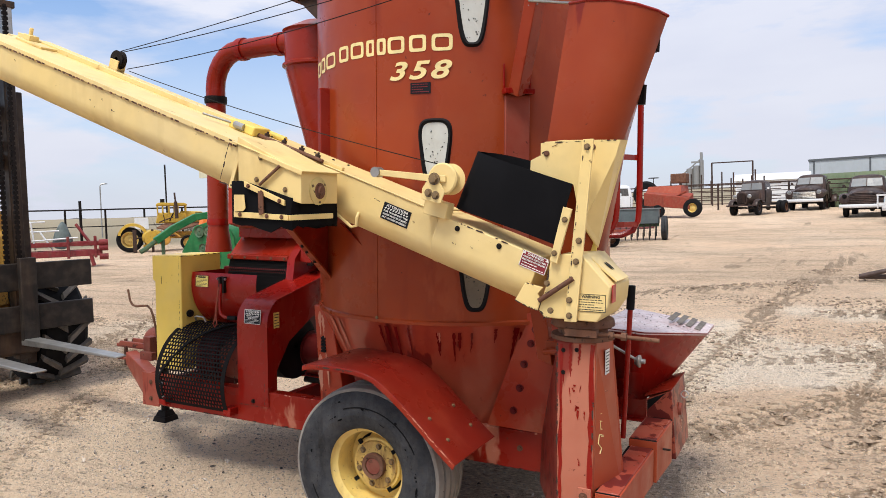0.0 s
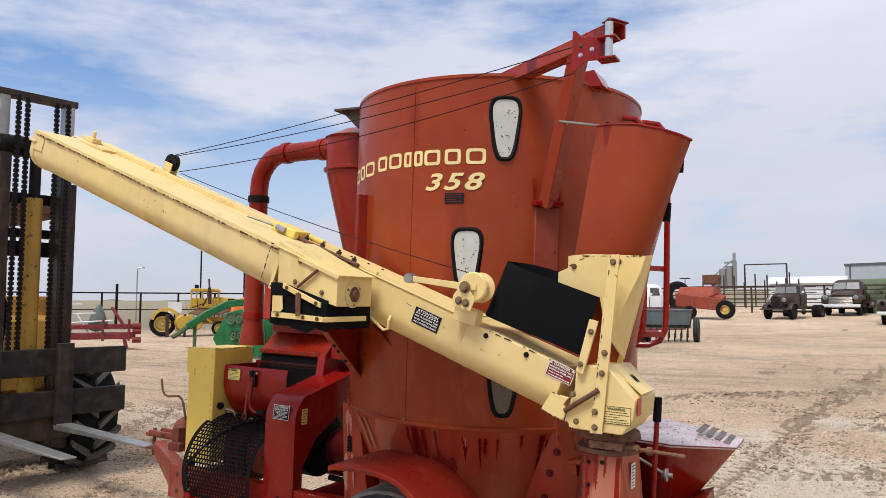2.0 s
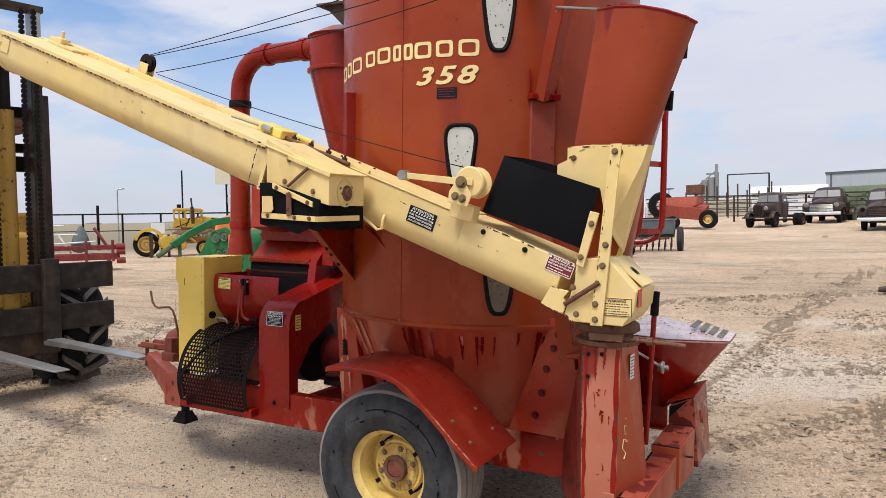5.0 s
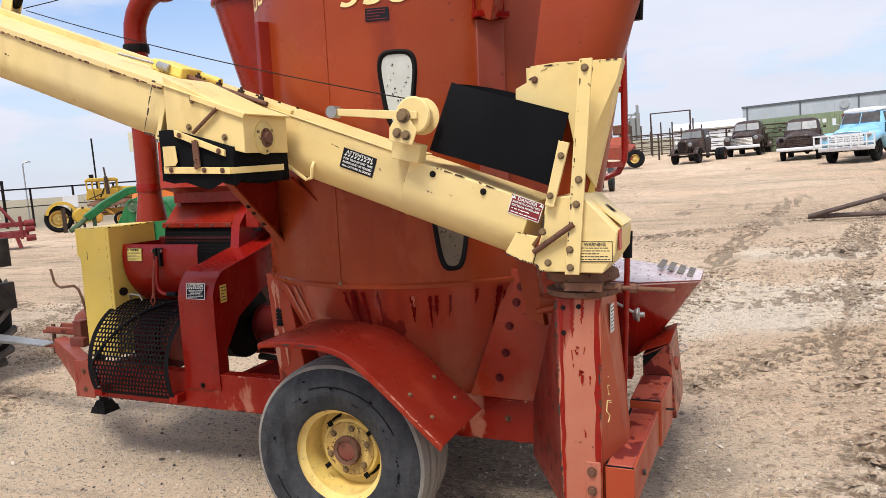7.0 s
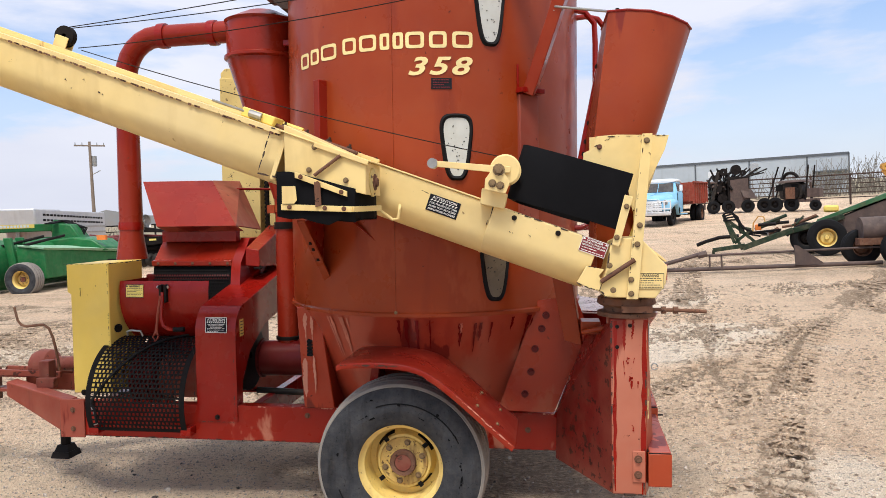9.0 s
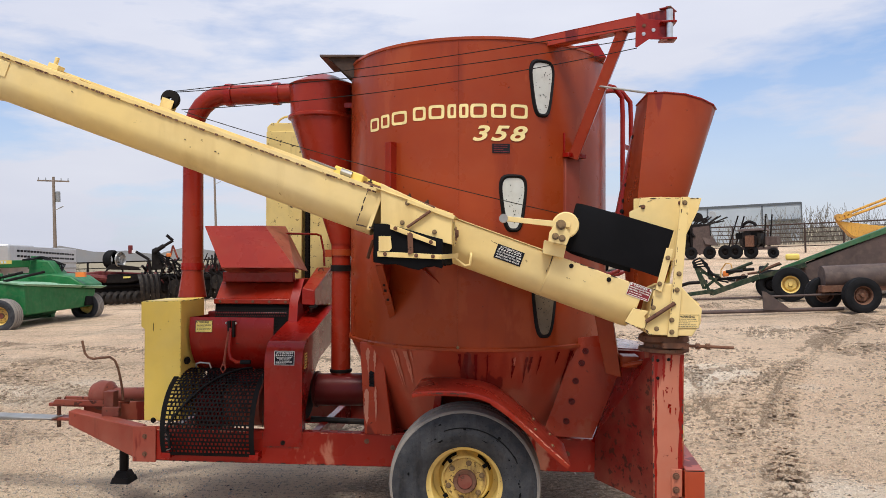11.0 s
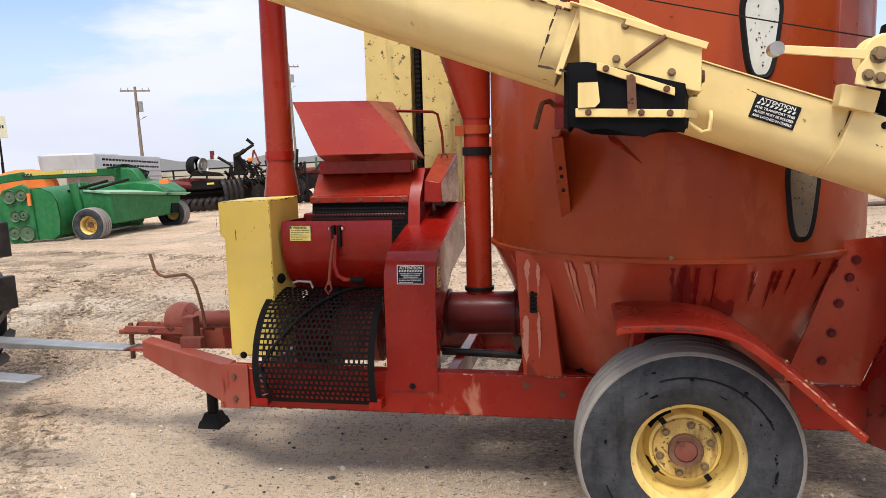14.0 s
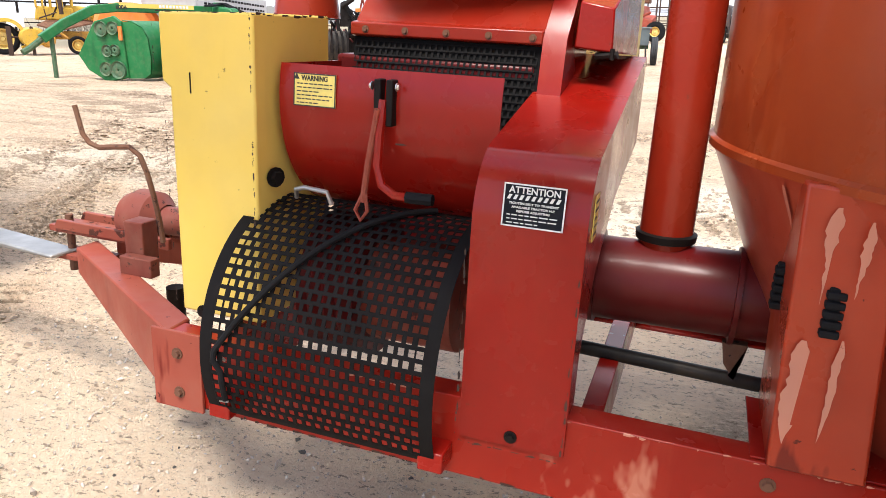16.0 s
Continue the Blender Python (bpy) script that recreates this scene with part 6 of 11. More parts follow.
    for x, z in ((0.955, 1.055), (1.01, 1.06), (0.955, 0.965)):
        bolt(post, (x, -0.056, z), (0, -1, 0), 0.009, BLACK_STEEL)
    for z in (0.47, 0.40):
        bolt(post, (1.045, -0.062, z), (0, -1, 0), 0.018, RUST)
    bm = BM()
    box(bm, 1.022, 1.075, -0.062, -0.055, 0.365, 0.505)
    part("post_tab", bm, POST, post, bevel=0.002)
    o_ = Vector((0.0030, -0.0009, 0))
    hexa(bm := BM(), [Vector(lo[1]) + Vector((0, 0.006, 0)), lo[2], hi[2], Vector(hi[1]) + Vector((0, 0.006, 0))], [Vector(p) + o_ for p in (Vector(lo[1]) + Vector((0, 0.006, 0)), lo[2], hi[2], Vector(hi[1]) + Vector((0, 0.006, 0)))])
    sd = part("post_side", bm, ORANGE_RED, post, "orange-red post side with a yellow scrawl")

    def on_side(u, z):
        k = (z - 0.305) / 0.787
        a_, b_ = Vector(lo[1]).lerp(Vector(hi[1]), k), Vector(lo[2]).lerp(Vector(hi[2]), k)
        return tuple(a_.lerp(b_, u) + o_ * 1.4)
    for pts in ([(0.40, 0.70), (0.20, 0.715), (0.16, 0.68), (0.28, 0.655), (0.22, 0.635)], [(0.46, 0.755), (0.22, 0.77), (0.25, 0.735), (0.44, 0.725), (0.38, 0.695), (0.26, 0.705)], [(0.24, 0.80), (0.52, 0.785)], [(0.38, 0.83), (0.34, 0.745)]):
        part("scrawl_line", sweep(BM(), [on_side(u, z) for u, z in pts], 0.0022, 5), INK_CREAM, sd)
    rnd = random.Random(14)
    for xa, xb, z0, z1, w in ((1.066, 1.074, 0.31, 1.085, 0.012), (0.945, 0.947, 0.32, 1.08, 0.009), (0.985, 0.985, 0.95, 1.085, 0.007), (1.02, 1.022, 1.00, 1.085, 0.006)):
        rows = []
        for q in range(15):
            k = q / 14
            c_ = xa + (xb - xa) * k + rnd.uniform(-0.003, 0.003)
            h_ = w * rnd.uniform(0.55, 1.1) * min(1, 0.25 + 3 * k)
            rows.append([(c_ - h_, -0.0564, z0 + (z1 - z0) * k), (c_ + h_, -0.0564, z0 + (z1 - z0) * k)])
        part("paint_run", grid(BM(), rows), RED_DARK, post, "dark red rain-washed run")
    for z, h in ((1.00, 0.10), (0.86, 0.055)):
        m = Matrix(((0.06, 0, 1, 1.1045), (0.998, 0, -0.06, 0.058), (0, 1, 0, z), (0, 0, 0, 1)))
        decal(post, m, 0.05, h, INK_WHITE, INK_BLACK, "", 7, label="small white label with black print")
    hexa(bm := BM(), [(0.925, -0.05, 1.07), (0.70, 0.43, 0.54), (0.694, 0.42, 0.30), (0.935, -0.05, 0.31)], [(0.931, -0.047, 1.07), (0.706, 0.433, 0.54), (0.70, 0.423, 0.30), (0.941, -0.047, 0.31)])
    part("post_wing", bm, FLAKED, G, "dark red wing plate with chipped paint")
    hexa(bm := BM(), [(0.86, 0.478, 0.963), (0.685, 0.478, 0.50), (0.705, 0.435, 0.50), (0.93, -0.04, 1.07)], [(0.864, 0.482, 0.963), (0.689, 0.482, 0.50), (0.709, 0.439, 0.50), (0.934, -0.036, 1.07)])
    part("inner_sheet", bm, RED_DARK, G)
    # stepped trough along the back: boxes with loose lids, dark slots between them
    bm = BM()
    hexa(bm, [(1.09, -0.055, 0.345), (1.19, -0.055, 0.345), (1.21, 0.52, 0.345), (1.10, 0.52, 0.345)], [(1.09, -0.055, 0.492), (1.19, -0.055, 0.492), (1.21, 0.52, 0.509), (1.10, 0.52, 0.509)])
    tr = part("rear_trough", bm, ORANGE_RED, G, "faded red stepped rear trough", bevel=0.003)
    hexa(bm := BM(), [(1.096, -0.046, 0.4925), (1.183, -0.046, 0.4925), (1.203, 0.515, 0.5095), (1.106, 0.515, 0.5095)], [(1.096, -0.044, 0.4985), (1.183, -0.044, 0.4985), (1.203, 0.513, 0.5155), (1.106, 0.513, 0.5155)])
    part("trough_lid", bm, TROUGH, tr, "stained red lid plate", bevel=0.002)
    hexa(bm := BM(), [(1.092, -0.054, 0.4925), (1.188, -0.054, 0.4925), (1.188, -0.046, 0.4930), (1.092, -0.046, 0.4930)], [(1.092, -0.054, 0.4940), (1.188, -0.054, 0.4940), (1.188, -0.046, 0.4945), (1.092, -0.046, 0.4945)])
    part("lid_gap", bm, NEAR_BLACK, tr)
    hexa(bm := BM(), [(1.086, -0.03, 0.4925), (1.0945, -0.03, 0.4925), (1.1045, 0.515, 0.5095), (1.094, 0.515, 0.5095)], [(1.086, -0.03, 0.4945), (1.0945, -0.03, 0.4945), (1.1045, 0.515, 0.5115), (1.094, 0.515, 0.5115)])
    part("lid_gap", bm, NEAR_BLACK, tr)
    box(bm := BM(), 1.105, 1.203, 0.521, 0.539, 0.35, 0.505)
    part("joint_gap", bm, NEAR_BLACK, tr)
    lathe(bm := BM(), [(0.001, 0.004), (0.010, 0.004), (0.012, -0.004)], (1.202, 0.12, 0.41), "x", 12)
    part("drain_plug", bm, WORN_STEEL, tr)
    bm = BM()
    hexa(bm, [(1.09, 0.54, 0.345), (1.22, 0.54, 0.345), (1.235, 0.86, 0.345), (1.10, 0.86, 0.345)], [(1.09, 0.54, 0.539), (1.22, 0.54, 0.539), (1.235, 0.86, 0.554), (1.10, 0.86, 0.554)])
    tr = part("rear_trough", bm, ORANGE_RED, G, "faded red stepped rear trough", bevel=0.003)
    hexa(bm := BM(), [(1.098, 0.552, 0.5395), (1.212, 0.552, 0.5395), (1.226, 0.856, 0.5545), (1.108, 0.856, 0.5545)], [(1.098, 0.554, 0.5455), (1.212, 0.554, 0.5455), (1.226, 0.854, 0.5605), (1.108, 0.854, 0.5605)])
    part("trough_lid", bm, TROUGH, tr, "stained red lid plate", bevel=0.002)
    box(bm := BM(), 1.095, 1.218, 0.5405, 0.551, 0.5385, 0.5405)
    part("lid_gap", bm, NEAR_BLACK, tr)
    box(bm := BM(), 1.108, 1.228, 0.861, 0.899, 0.35, 0.55)
    part("joint_gap", bm, NEAR_BLACK, tr)
    rod(bm := BM(), (1.215, 0.66, 0.47), (1.262, 0.65, 0.475), 0.005, seg=6)
    part("hasp", bm, WORN_STEEL, tr)
    bm = BM()
    hexa(bm, [(1.10, 0.90, 0.345), (1.25, 0.90, 0.345), (1.25, 1.30, 0.345), (1.10, 1.30, 0.345)], [(1.10, 0.90, 0.64), (1.22, 0.90, 0.70), (1.22, 1.30, 0.70), (1.10, 1.30, 0.64)])
    tb = part("trough_end_box", bm, TROUGH, G, "faded red upright end box", bevel=0.004)
    hexa(bm := BM(), [(1.102, 0.8985, 0.585), (1.104, 0.8985, 0.585), (1.104, 0.8998, 0.585), (1.102, 0.8998, 0.585)], [(1.102, 0.8985, 0.636), (1.195, 0.8985, 0.682), (1.195, 0.8998, 0.682), (1.102, 0.8998, 0.636)])
    part("open_corner", bm, NEAR_BLACK, tb)
    hexa(bm := BM(), [(1.085, 0.895, 0.652), (1.226, 0.895, 0.705), (1.226, 1.305, 0.705), (1.085, 1.305, 0.652)], [(1.085, 0.895, 0.657), (1.226, 0.895, 0.710), (1.226, 1.305, 0.710), (1.085, 1.305, 0.657)])
    part("end_box_lid", bm, RED_MID, tb, bevel=0.001)
    part("cap", lathe(BM(), [(0.001, 0.012), (0.03, 0.010), (0.034, -0.004)], (1.236, 1.08, 0.56), "x", 18), RUST_RED, tb, "rusty round cap")
    bm = BM()
    bm_ring = arc((1.27, 1.0, 0.66), 0.018, 0, 330, 12)
    sweep(bm, bm_ring, 0.004, 6)
    part("pull_ring", bm, BRIGHT, tb)
    # small rear hopper
    hi = [(0.84, 0.80, 1.01), (1.10, 0.80, 1.00), (1.335, 1.32, 0.93), (1.335, 1.62, 0.93), (0.84, 1.62, 1.00)]
    lo = [(0.90, 1.02, 0.60), (1.05, 1.02, 0.60), (1.09, 1.20, 0.60), (1.09, 1.42, 0.60), (0.90, 1.42, 0.60)]
    bm = BM()
    rings = [[bm.verts.new(p) for p in r] for r in (lo, hi)]
    for i in range(5):
        bm.faces.new((rings[0][i], rings[0][(i + 1) % 5], rings[1][(i + 1) % 5], rings[1][i]))
    hop = part("rear_hopper", bm, RED_DARK, G, "small dark red funnel hopper", solid=0.005)
    top = [(p[0], p[1], p[2] + 0.004) for p in hi]
    hexa(bm := BM(), [(p[0], p[1], p[2] - 0.018) for p in top], top)
    # Lid paint is paled to hold the white sky sheen of its wet top.
    part("hopper_lid", bm, paint("wet_sky_sheen_lid_paint", (0.62, 0.52, 0.52), (0.50, 0.36, 0.36), (0.22, 0.06, 0.05), 0.15, 0.5, 0.60, dust=0.1, bump=0.05, scale=3), hop, "wet speckled hopper lid, pale with painted sky sheen", bevel=0.004)

    def lz(x):
        return 1.0045 - max(0.0, x - 1.10) / 0.235 * 0.07
    for k in range(4):
        xa = 1.125 + 0.048 * k
        hexa(bm := BM(), [(xa, 1.30, lz(xa)), (xa + 0.028, 1.30, lz(xa + 0.028)), (xa + 0.028, 1.58, lz(xa + 0.028)), (xa, 1.58, lz(xa))], [(xa, 1.30, lz(xa) + 0.003), (xa + 0.028, 1.30, lz(xa + 0.028) + 0.003), (xa + 0.028, 1.58, lz(xa + 0.028) + 0.003), (xa, 1.58, lz(xa) + 0.003)])
        part("tread_strip", bm, LUG, hop, "worn grey tread strip")
    rnd = random.Random(8)
    bm = BM()
    for k in range(90):
        x_, y_ = rnd.uniform(0.90, 1.29), rnd.uniform(0.86, 1.58)
        if y_ < 0.82 + max(0, x_ - 1.10) * 2.25:
            continue
        q = rnd.uniform(0.002, 0.006)
        z_ = lz(x_) + 0.001
        c_ = bm.verts.new((x_, y_, z_ + q * 0.7))
        vs = [bm.verts.new((x_ + math.cos(a_ * 1.257) * q * rnd.uniform(0.7, 1.3), y_ + math.sin(a_ * 1.257) * q * rnd.uniform(0.7, 1.3), z_)) for a_ in range(5)]
        for a_ in range(5):
            bm.faces.new((vs[a_], vs[(a_ + 1) % 5], c_))
    part("crumbs", bm, NEAR_BLACK, hop, "dark crumbs on the lid")["kind"] = "stuff"
    bm = BM()
    rod(bm, (1.072, 0.5, 0.55), (1.096, 0.5, 1.16), 0.012)
    lev = part("lever", bm, RED_DARK, G)
    bm = BM()
    rod(bm, (1.096, 0.5, 1.155), (1.100, 0.5, 1.265), 0.019, seg=12)
    part("lever_grip", bm, RUBBER, lev, "black rubber grip")
    bm = BM()
    rod(bm, (0.98, 0.40, 1.03), (1.115, 0.58, 0.905), 0.006)
    part("pull_rod", bm, GREY_STEEL, G)
    part("pull_knob", lathe(BM(), [(0.004, -0.02), (0.016, -0.018), (0.03, 0.0), (0.03, 0.008), (0.012, 0.012), (0.012, 0.03), (0.001, 0.03)], (1.12, 0.585, 0.90), "x", 16), GREY_STEEL, G, "worn steel knob")


def build_mill():
    # upright yellow drive box, with a stepped edge
    pl = [(-2.125, 0.525), (-2.125, 1.11), (-2.148, 1.125), (-2.148, 1.288), (-1.882, 1.295), (-1.882, 0.525)]
    yb = part("drive_shield", prism(BM(), pl, "y", 0.627, 0.99), YELLOW, G, "bright yellow upright drive shield", bevel=0.006)
    bm = BM()
    box(bm, -2.065, -2.062, 0.6255, 0.627, 1.10, 1.15)
    part("shield_slot", bm, NEAR_BLACK, yb)
    bolt(yb, (-2.06, 0.625, 0.53), (0, -1, 0), 0.018, BLACK_STEEL)
    bolt(yb, (-1.868, 0.685, 0.905), (1, -0.4, 0), 0.026, BLACK_STEEL)
    # curved red roll cover with a warning label and latch
    cy, cz, r = 0.998, 1.10, 0.305
    rows = []
    for i in range(15):
        a = radians(164 + 96 * i / 14)
        rows.append([(x, cy + r * math.cos(a), cz + r * math.sin(a)) for x in (-1.856, -1.66, -1.47, -1.300)])
    cov = part("roll_cover", grid(BM(), rows), RED_DARK, G, "curved glossy red roll cover", solid=0.004)
    bm = BM()
    prism(bm, [(cy + r * math.cos(radians(164 + 96 * i / 14)), cz + r * math.sin(radians(164 + 96 * i / 14))) for i in range(15)] + [(cy + 0.1, cz - 0.2), (cy + 0.1, cz + 0.08)], "x", -1.850, -1.844)
    part("cover_end", bm, RED_DARK, cov)
    m = Matrix(((1, 0, 0, -1.758), (0, 0.06, -0.998, 0.6895), (0, 0.998, 0.06, 1.126), (0, 0, 0, 1)))
    decal(cov, m, 0.112, 0.077, DECAL_YEL, INK_BLACK, "WARNING", 6, False, "yellow warning label", INK_BLACK, signs=1)
    bm = BM()
    box(bm, -1.595, -1.578, 0.668, 0.703, 1.06, 1.165)
    box(bm, -1.565, -1.548, 0.668, 0.703, 1.06, 1.165)
    part("latch_bracket", bm, BLACK_STEEL, cov, bevel=0.003)
    for x in (-1.60, -1.54):
        bolt(cov, (x, 0.673, 1.15), (-1 if x < -1.57 else 1, 0, 0), 0.010, BRIGHT)
    bm = BM()
    sweep(bm, [(-1.572, 0.673, 1.12), (-1.575, 0.663, 1.04), (-1.578, 0.661, 0.97), (-1.565, 0.658, 0.925), (-1.53, 0.655, 0.905), (-1.47, 0.653, 0.905)], 0.011, 8)
    part("latch_lever", bm, RED_DARK, cov)
    sweep(bm := BM(), [(-1.50, 0.653, 0.905), (-1.435, 0.653, 0.906)], 0.014, 8)
    part("lever_grip", bm, RUBBER, cov)
    bm = BM()
    sweep(bm, [(-1.58, 0.661, 1.10), (-1.60, 0.658, 0.98), (-1.612, 0.656, 0.88)], 0.008, 8)
    sweep(bm, [(-1.612, 0.656, 0.90), (-1.630, 0.653, 0.86), (-1.615, 0.651, 0.835), (-1.598, 0.653, 0.86), (-1.606, 0.656, 0.90)], 0.005, 6)
    part("hook_bar", bm, RUST_RED, cov)
    bm = BM()
    sweep(bm, [(-1.80, 0.673, 0.865), (-1.79, 0.653, 0.89), (-1.76, 0.643, 0.90), (-1.70, 0.643, 0.895), (-1.69, 0.648, 0.865)], 0.006, 8)
    part("grab_handle", bm, GREY_STEEL, cov)
    # perforated black guard: every hole is open
    gy, gzc, gr = 0.772, 0.505, 0.338
    nx, na = 22, 25
    x0, x1, a0, a1 = -1.925, -1.335, 88.0, 206.0
    bm = BM()
    dx, da = (x1 - x0 - 0.056) / nx, (a1 - a0 - 6) / na

    def gp(x, a):
        return (x, gy + gr * math.cos(radians(a)), gzc + gr * math.sin(radians(a)))
    for j in range(na):
        ca = a0 + 3 + da * (j + 0.5)
        sh = 0.25 * dx if j % 2 else -0.25 * dx
        for i in range(nx):
            cx = x0 + 0.028 + dx * (i + 0.5)
            hx = cx + sh * (1 if 0 < i < nx - 1 else 0)
            o = [gp(cx - dx / 2, ca - da / 2), gp(cx + dx / 2, ca - da / 2), gp(cx + dx / 2, ca + da / 2), gp(cx - dx / 2, ca + da / 2)]
            k = 0.315
            h = [gp(hx - dx * 0.36, ca - da * k), gp(hx + dx * 0.36, ca - da * k), gp(hx + dx * 0.36, ca + da * k), gp(hx - dx * 0.36, ca + da * k)]
            ov, hv = [bm.verts.new(p) for p in o], [bm.verts.new(p) for p in h]
            for q in range(4):
                bm.faces.new((ov[q], ov[(q + 1) % 4], hv[(q + 1) % 4], hv[q]))
    for xa, xb in ((x0, x0 + 0.028), (x1 - 0.028, x1)):
        grid(bm, [[gp(xa, a0 + (a1 - a0) * i / 30), gp(xb, a0 + (a1 - a0) * i / 30)] for i in range(31)])
    for aa, ab in ((a0, a0 + 3), (a1 - 3, a1)):
        grid(bm, [[gp(x0, aa), gp(x1, aa)], [gp(x0, ab), gp(x1, ab)]])
    bmesh.ops.remove_doubles(bm, verts=bm.verts, dist=0.0004)
    gd = part("perforated_guard", bm, MESH_DARK, G, "black perforated sheet-metal belt guard", solid=0.003)
    bm = BM()
    pts = []
    for i in range(25):
        u = i / 24
        a = 92 + 104 * u
        x = -1.46 - 0.42 * min(1, u * 1.25) ** 0.8 + (0.02 if u > 0.85 else 0)
        q = gp(x, a)
        f = (gr + 0.012) / gr
        pts.append((q[0], gy + (q[1] - gy) * f, gzc + (q[2] - gzc) * f))
    part("rubber_strap", sweep(bm, pts, 0.0075, 8), RUBBER, gd, "black rubber tie strap")
    bm = BM()
    sweep(bm, [(-1.92, 0.522, 0.46), (-1.94, 0.502, 0.49), (-1.88, 0.452, 0.44), (-1.86, 0.442, 0.40), (-1.90, 0.462, 0.385)], 0.004, 6)
    part("wire_hook", bm, GREY_STEEL, gd)
    for x in (-1.90, -1.345):
        bm = BM()
        box(bm, x - 0.03, x + 0.03, 0.46, 0.55, 0.335, 0.385)
        part("guard_foot", bm, RED_DARK, gd, bevel=0.004)
    # pulleys behind the guard, its inside shade put into the dark red
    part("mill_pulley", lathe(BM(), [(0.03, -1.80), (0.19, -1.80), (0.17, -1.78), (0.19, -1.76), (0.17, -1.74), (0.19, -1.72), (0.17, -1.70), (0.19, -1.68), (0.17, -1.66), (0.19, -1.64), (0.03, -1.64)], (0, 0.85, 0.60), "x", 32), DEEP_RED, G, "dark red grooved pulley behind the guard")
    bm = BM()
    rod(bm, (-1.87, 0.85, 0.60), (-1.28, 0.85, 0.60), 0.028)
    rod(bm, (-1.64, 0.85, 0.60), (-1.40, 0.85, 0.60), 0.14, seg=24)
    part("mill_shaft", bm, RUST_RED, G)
    # Mill body carries the shade behind the guard in its colour.
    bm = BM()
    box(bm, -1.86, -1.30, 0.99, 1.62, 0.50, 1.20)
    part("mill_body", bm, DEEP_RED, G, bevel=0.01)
    # red arched belt shield with an attention label
    out = [(0.520, 0.412), (0.516, 0.86)]
    for i in range(1, 9):
        a = radians(180 - 62 * i / 8)
        out.append((0.688 + 0.172 * math.cos(a), 0.90 + 0.172 * math.sin(a)))
    out += [(1.38, 1.225), (1.40, 1.20)]
    rows = [[(x, y, z) for y, z in out] for x in (-1.298, -1.18, -1.062)]
    bs = part("belt_shield", grid(BM(), rows), RED_DARK, G, "glossy red arched belt shield", solid=0.004)
    for x in (-1.296, -1.064):
        bm = BM()
        prism(bm, out[:-1] + [(1.38, 0.98), (0.95, 0.90), (0.72, 0.78), (0.60, 0.62), (0.60, 0.412)], "x", x - 0.002, x + 0.002)
        part("shield_side", bm, RED_DARK, bs)
    m = Matrix(((1, 0, 0, -1.172), (0, 0.10, -0.995, 0.5145), (0, 0.995, 0.10, 0.955), (0, 0, 0, 1)))
    decal(bs, m, 0.126, 0.087, DECAL, INK_WHITE, "ATTENTION", 6, True, "black and white attention label", INK_WHITE, words=("TIGHTEN BELT TO TRANSMIT", "AVAILABLE TRACTOR H.P.", "BEFORE ADJUSTING"))
    m = Matrix(((0, 0, 1, -1.0605), (1, 0, 0, 0.60), (0, 1, 0, 0.93), (0, 0, 0, 1)))
    decal(bs, m, 0.05, 0.095, DECAL_YEL, INK_BLACK, "", 5, label="yellow label on the shield's side")
    bolt(bs, (-1.18, 0.517, 0.435), (0, -1, 0), 0.015, BLACK_STEEL)
    part("fan_wheel", lathe(BM(), [(0.02, -1.22), (0.21, -1.22), (0.21, -1.12), (0.02, -1.12)], (0, 0.86, 0.72), "x", 32), BLACK_STEEL, G, "dark pulley inside the shield")
    # feed hopper: perforated screen, sloping front, side box
    bm = BM()
    sx0, sx1 = -1.80, -1.30
    n1, n2 = 30, 11
    for j in range(n2):
        for i in range(n1):
            cx = sx0 + (sx1 - sx0) * (i + 0.5 + (0.25 if j % 2 else -0.25)) / n1
            u = (j + 0.5) / n2
            cyy, czz = 0.955 + 0.045 * u, 1.03 + 0.21 * u
            w, h = (sx1 - sx0) / n1 / 2, 0.21 / n2 / 2
            o = [(cx - w, cyy - 0.0045 * 0.9, czz - h), (cx + w, cyy - 0.0045 * 0.9, czz - h), (cx + w, cyy + 0.0045 * 0.9, czz + h), (cx - w, cyy + 0.0045 * 0.9, czz + h)]
            ov = [bm.verts.new(p) for p in o]
            c = Vector((cx, cyy, czz))
            hv = [bm.verts.new(c + (Vector(p) - c) * 0.62) for p in o]
            for q in range(4):
                bm.faces.new((ov[q], ov[(q + 1) % 4], hv[(q + 1) % 4], hv[q]))
    part("perforated_screen", bm, MESH_DARK, G, "dark perforated screen")
    # Added black sheet: shade behind the screen's open holes.
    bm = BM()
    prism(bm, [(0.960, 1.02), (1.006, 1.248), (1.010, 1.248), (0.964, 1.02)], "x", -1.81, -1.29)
    part("screen_shade_sheet", bm, NEAR_BLACK, G)
    hp = BM()
    prism(hp, [(0.99, 1.02), (1.02, 1.245), (0.985, 1.252), (0.985, 1.285), (1.02, 1.29), (1.13, 1.40), (1.16, 1.41), (1.66, 1.41), (1.66, 1.02)], "x", -1.815, -1.285)
    hopb = part("feed_hopper", hp, RED_MID, G, "weathered red feed hopper", bevel=0.004)
    for i in range(5):
        bolt(hopb, (-1.77 + 0.115 * i, 0.985, 1.268), (0, -1, 0), 0.010, RUST)
    bm = BM()
    prism(bm, [(0.94, 1.00), (0.99, 1.27), (1.14, 1.42), (1.30, 1.42), (1.30, 1.00)], "x", -1.285, -1.225)
    part("hopper_cheek", bm, RED_DARK, hopb)
    bm = BM()
    sd = 0.004
    quad = [(-1.735, 0.92, 1.500), (-1.255, 1.00, 1.500), (-1.617, 1.456, 1.805), (-1.955, 1.16, 1.79)]
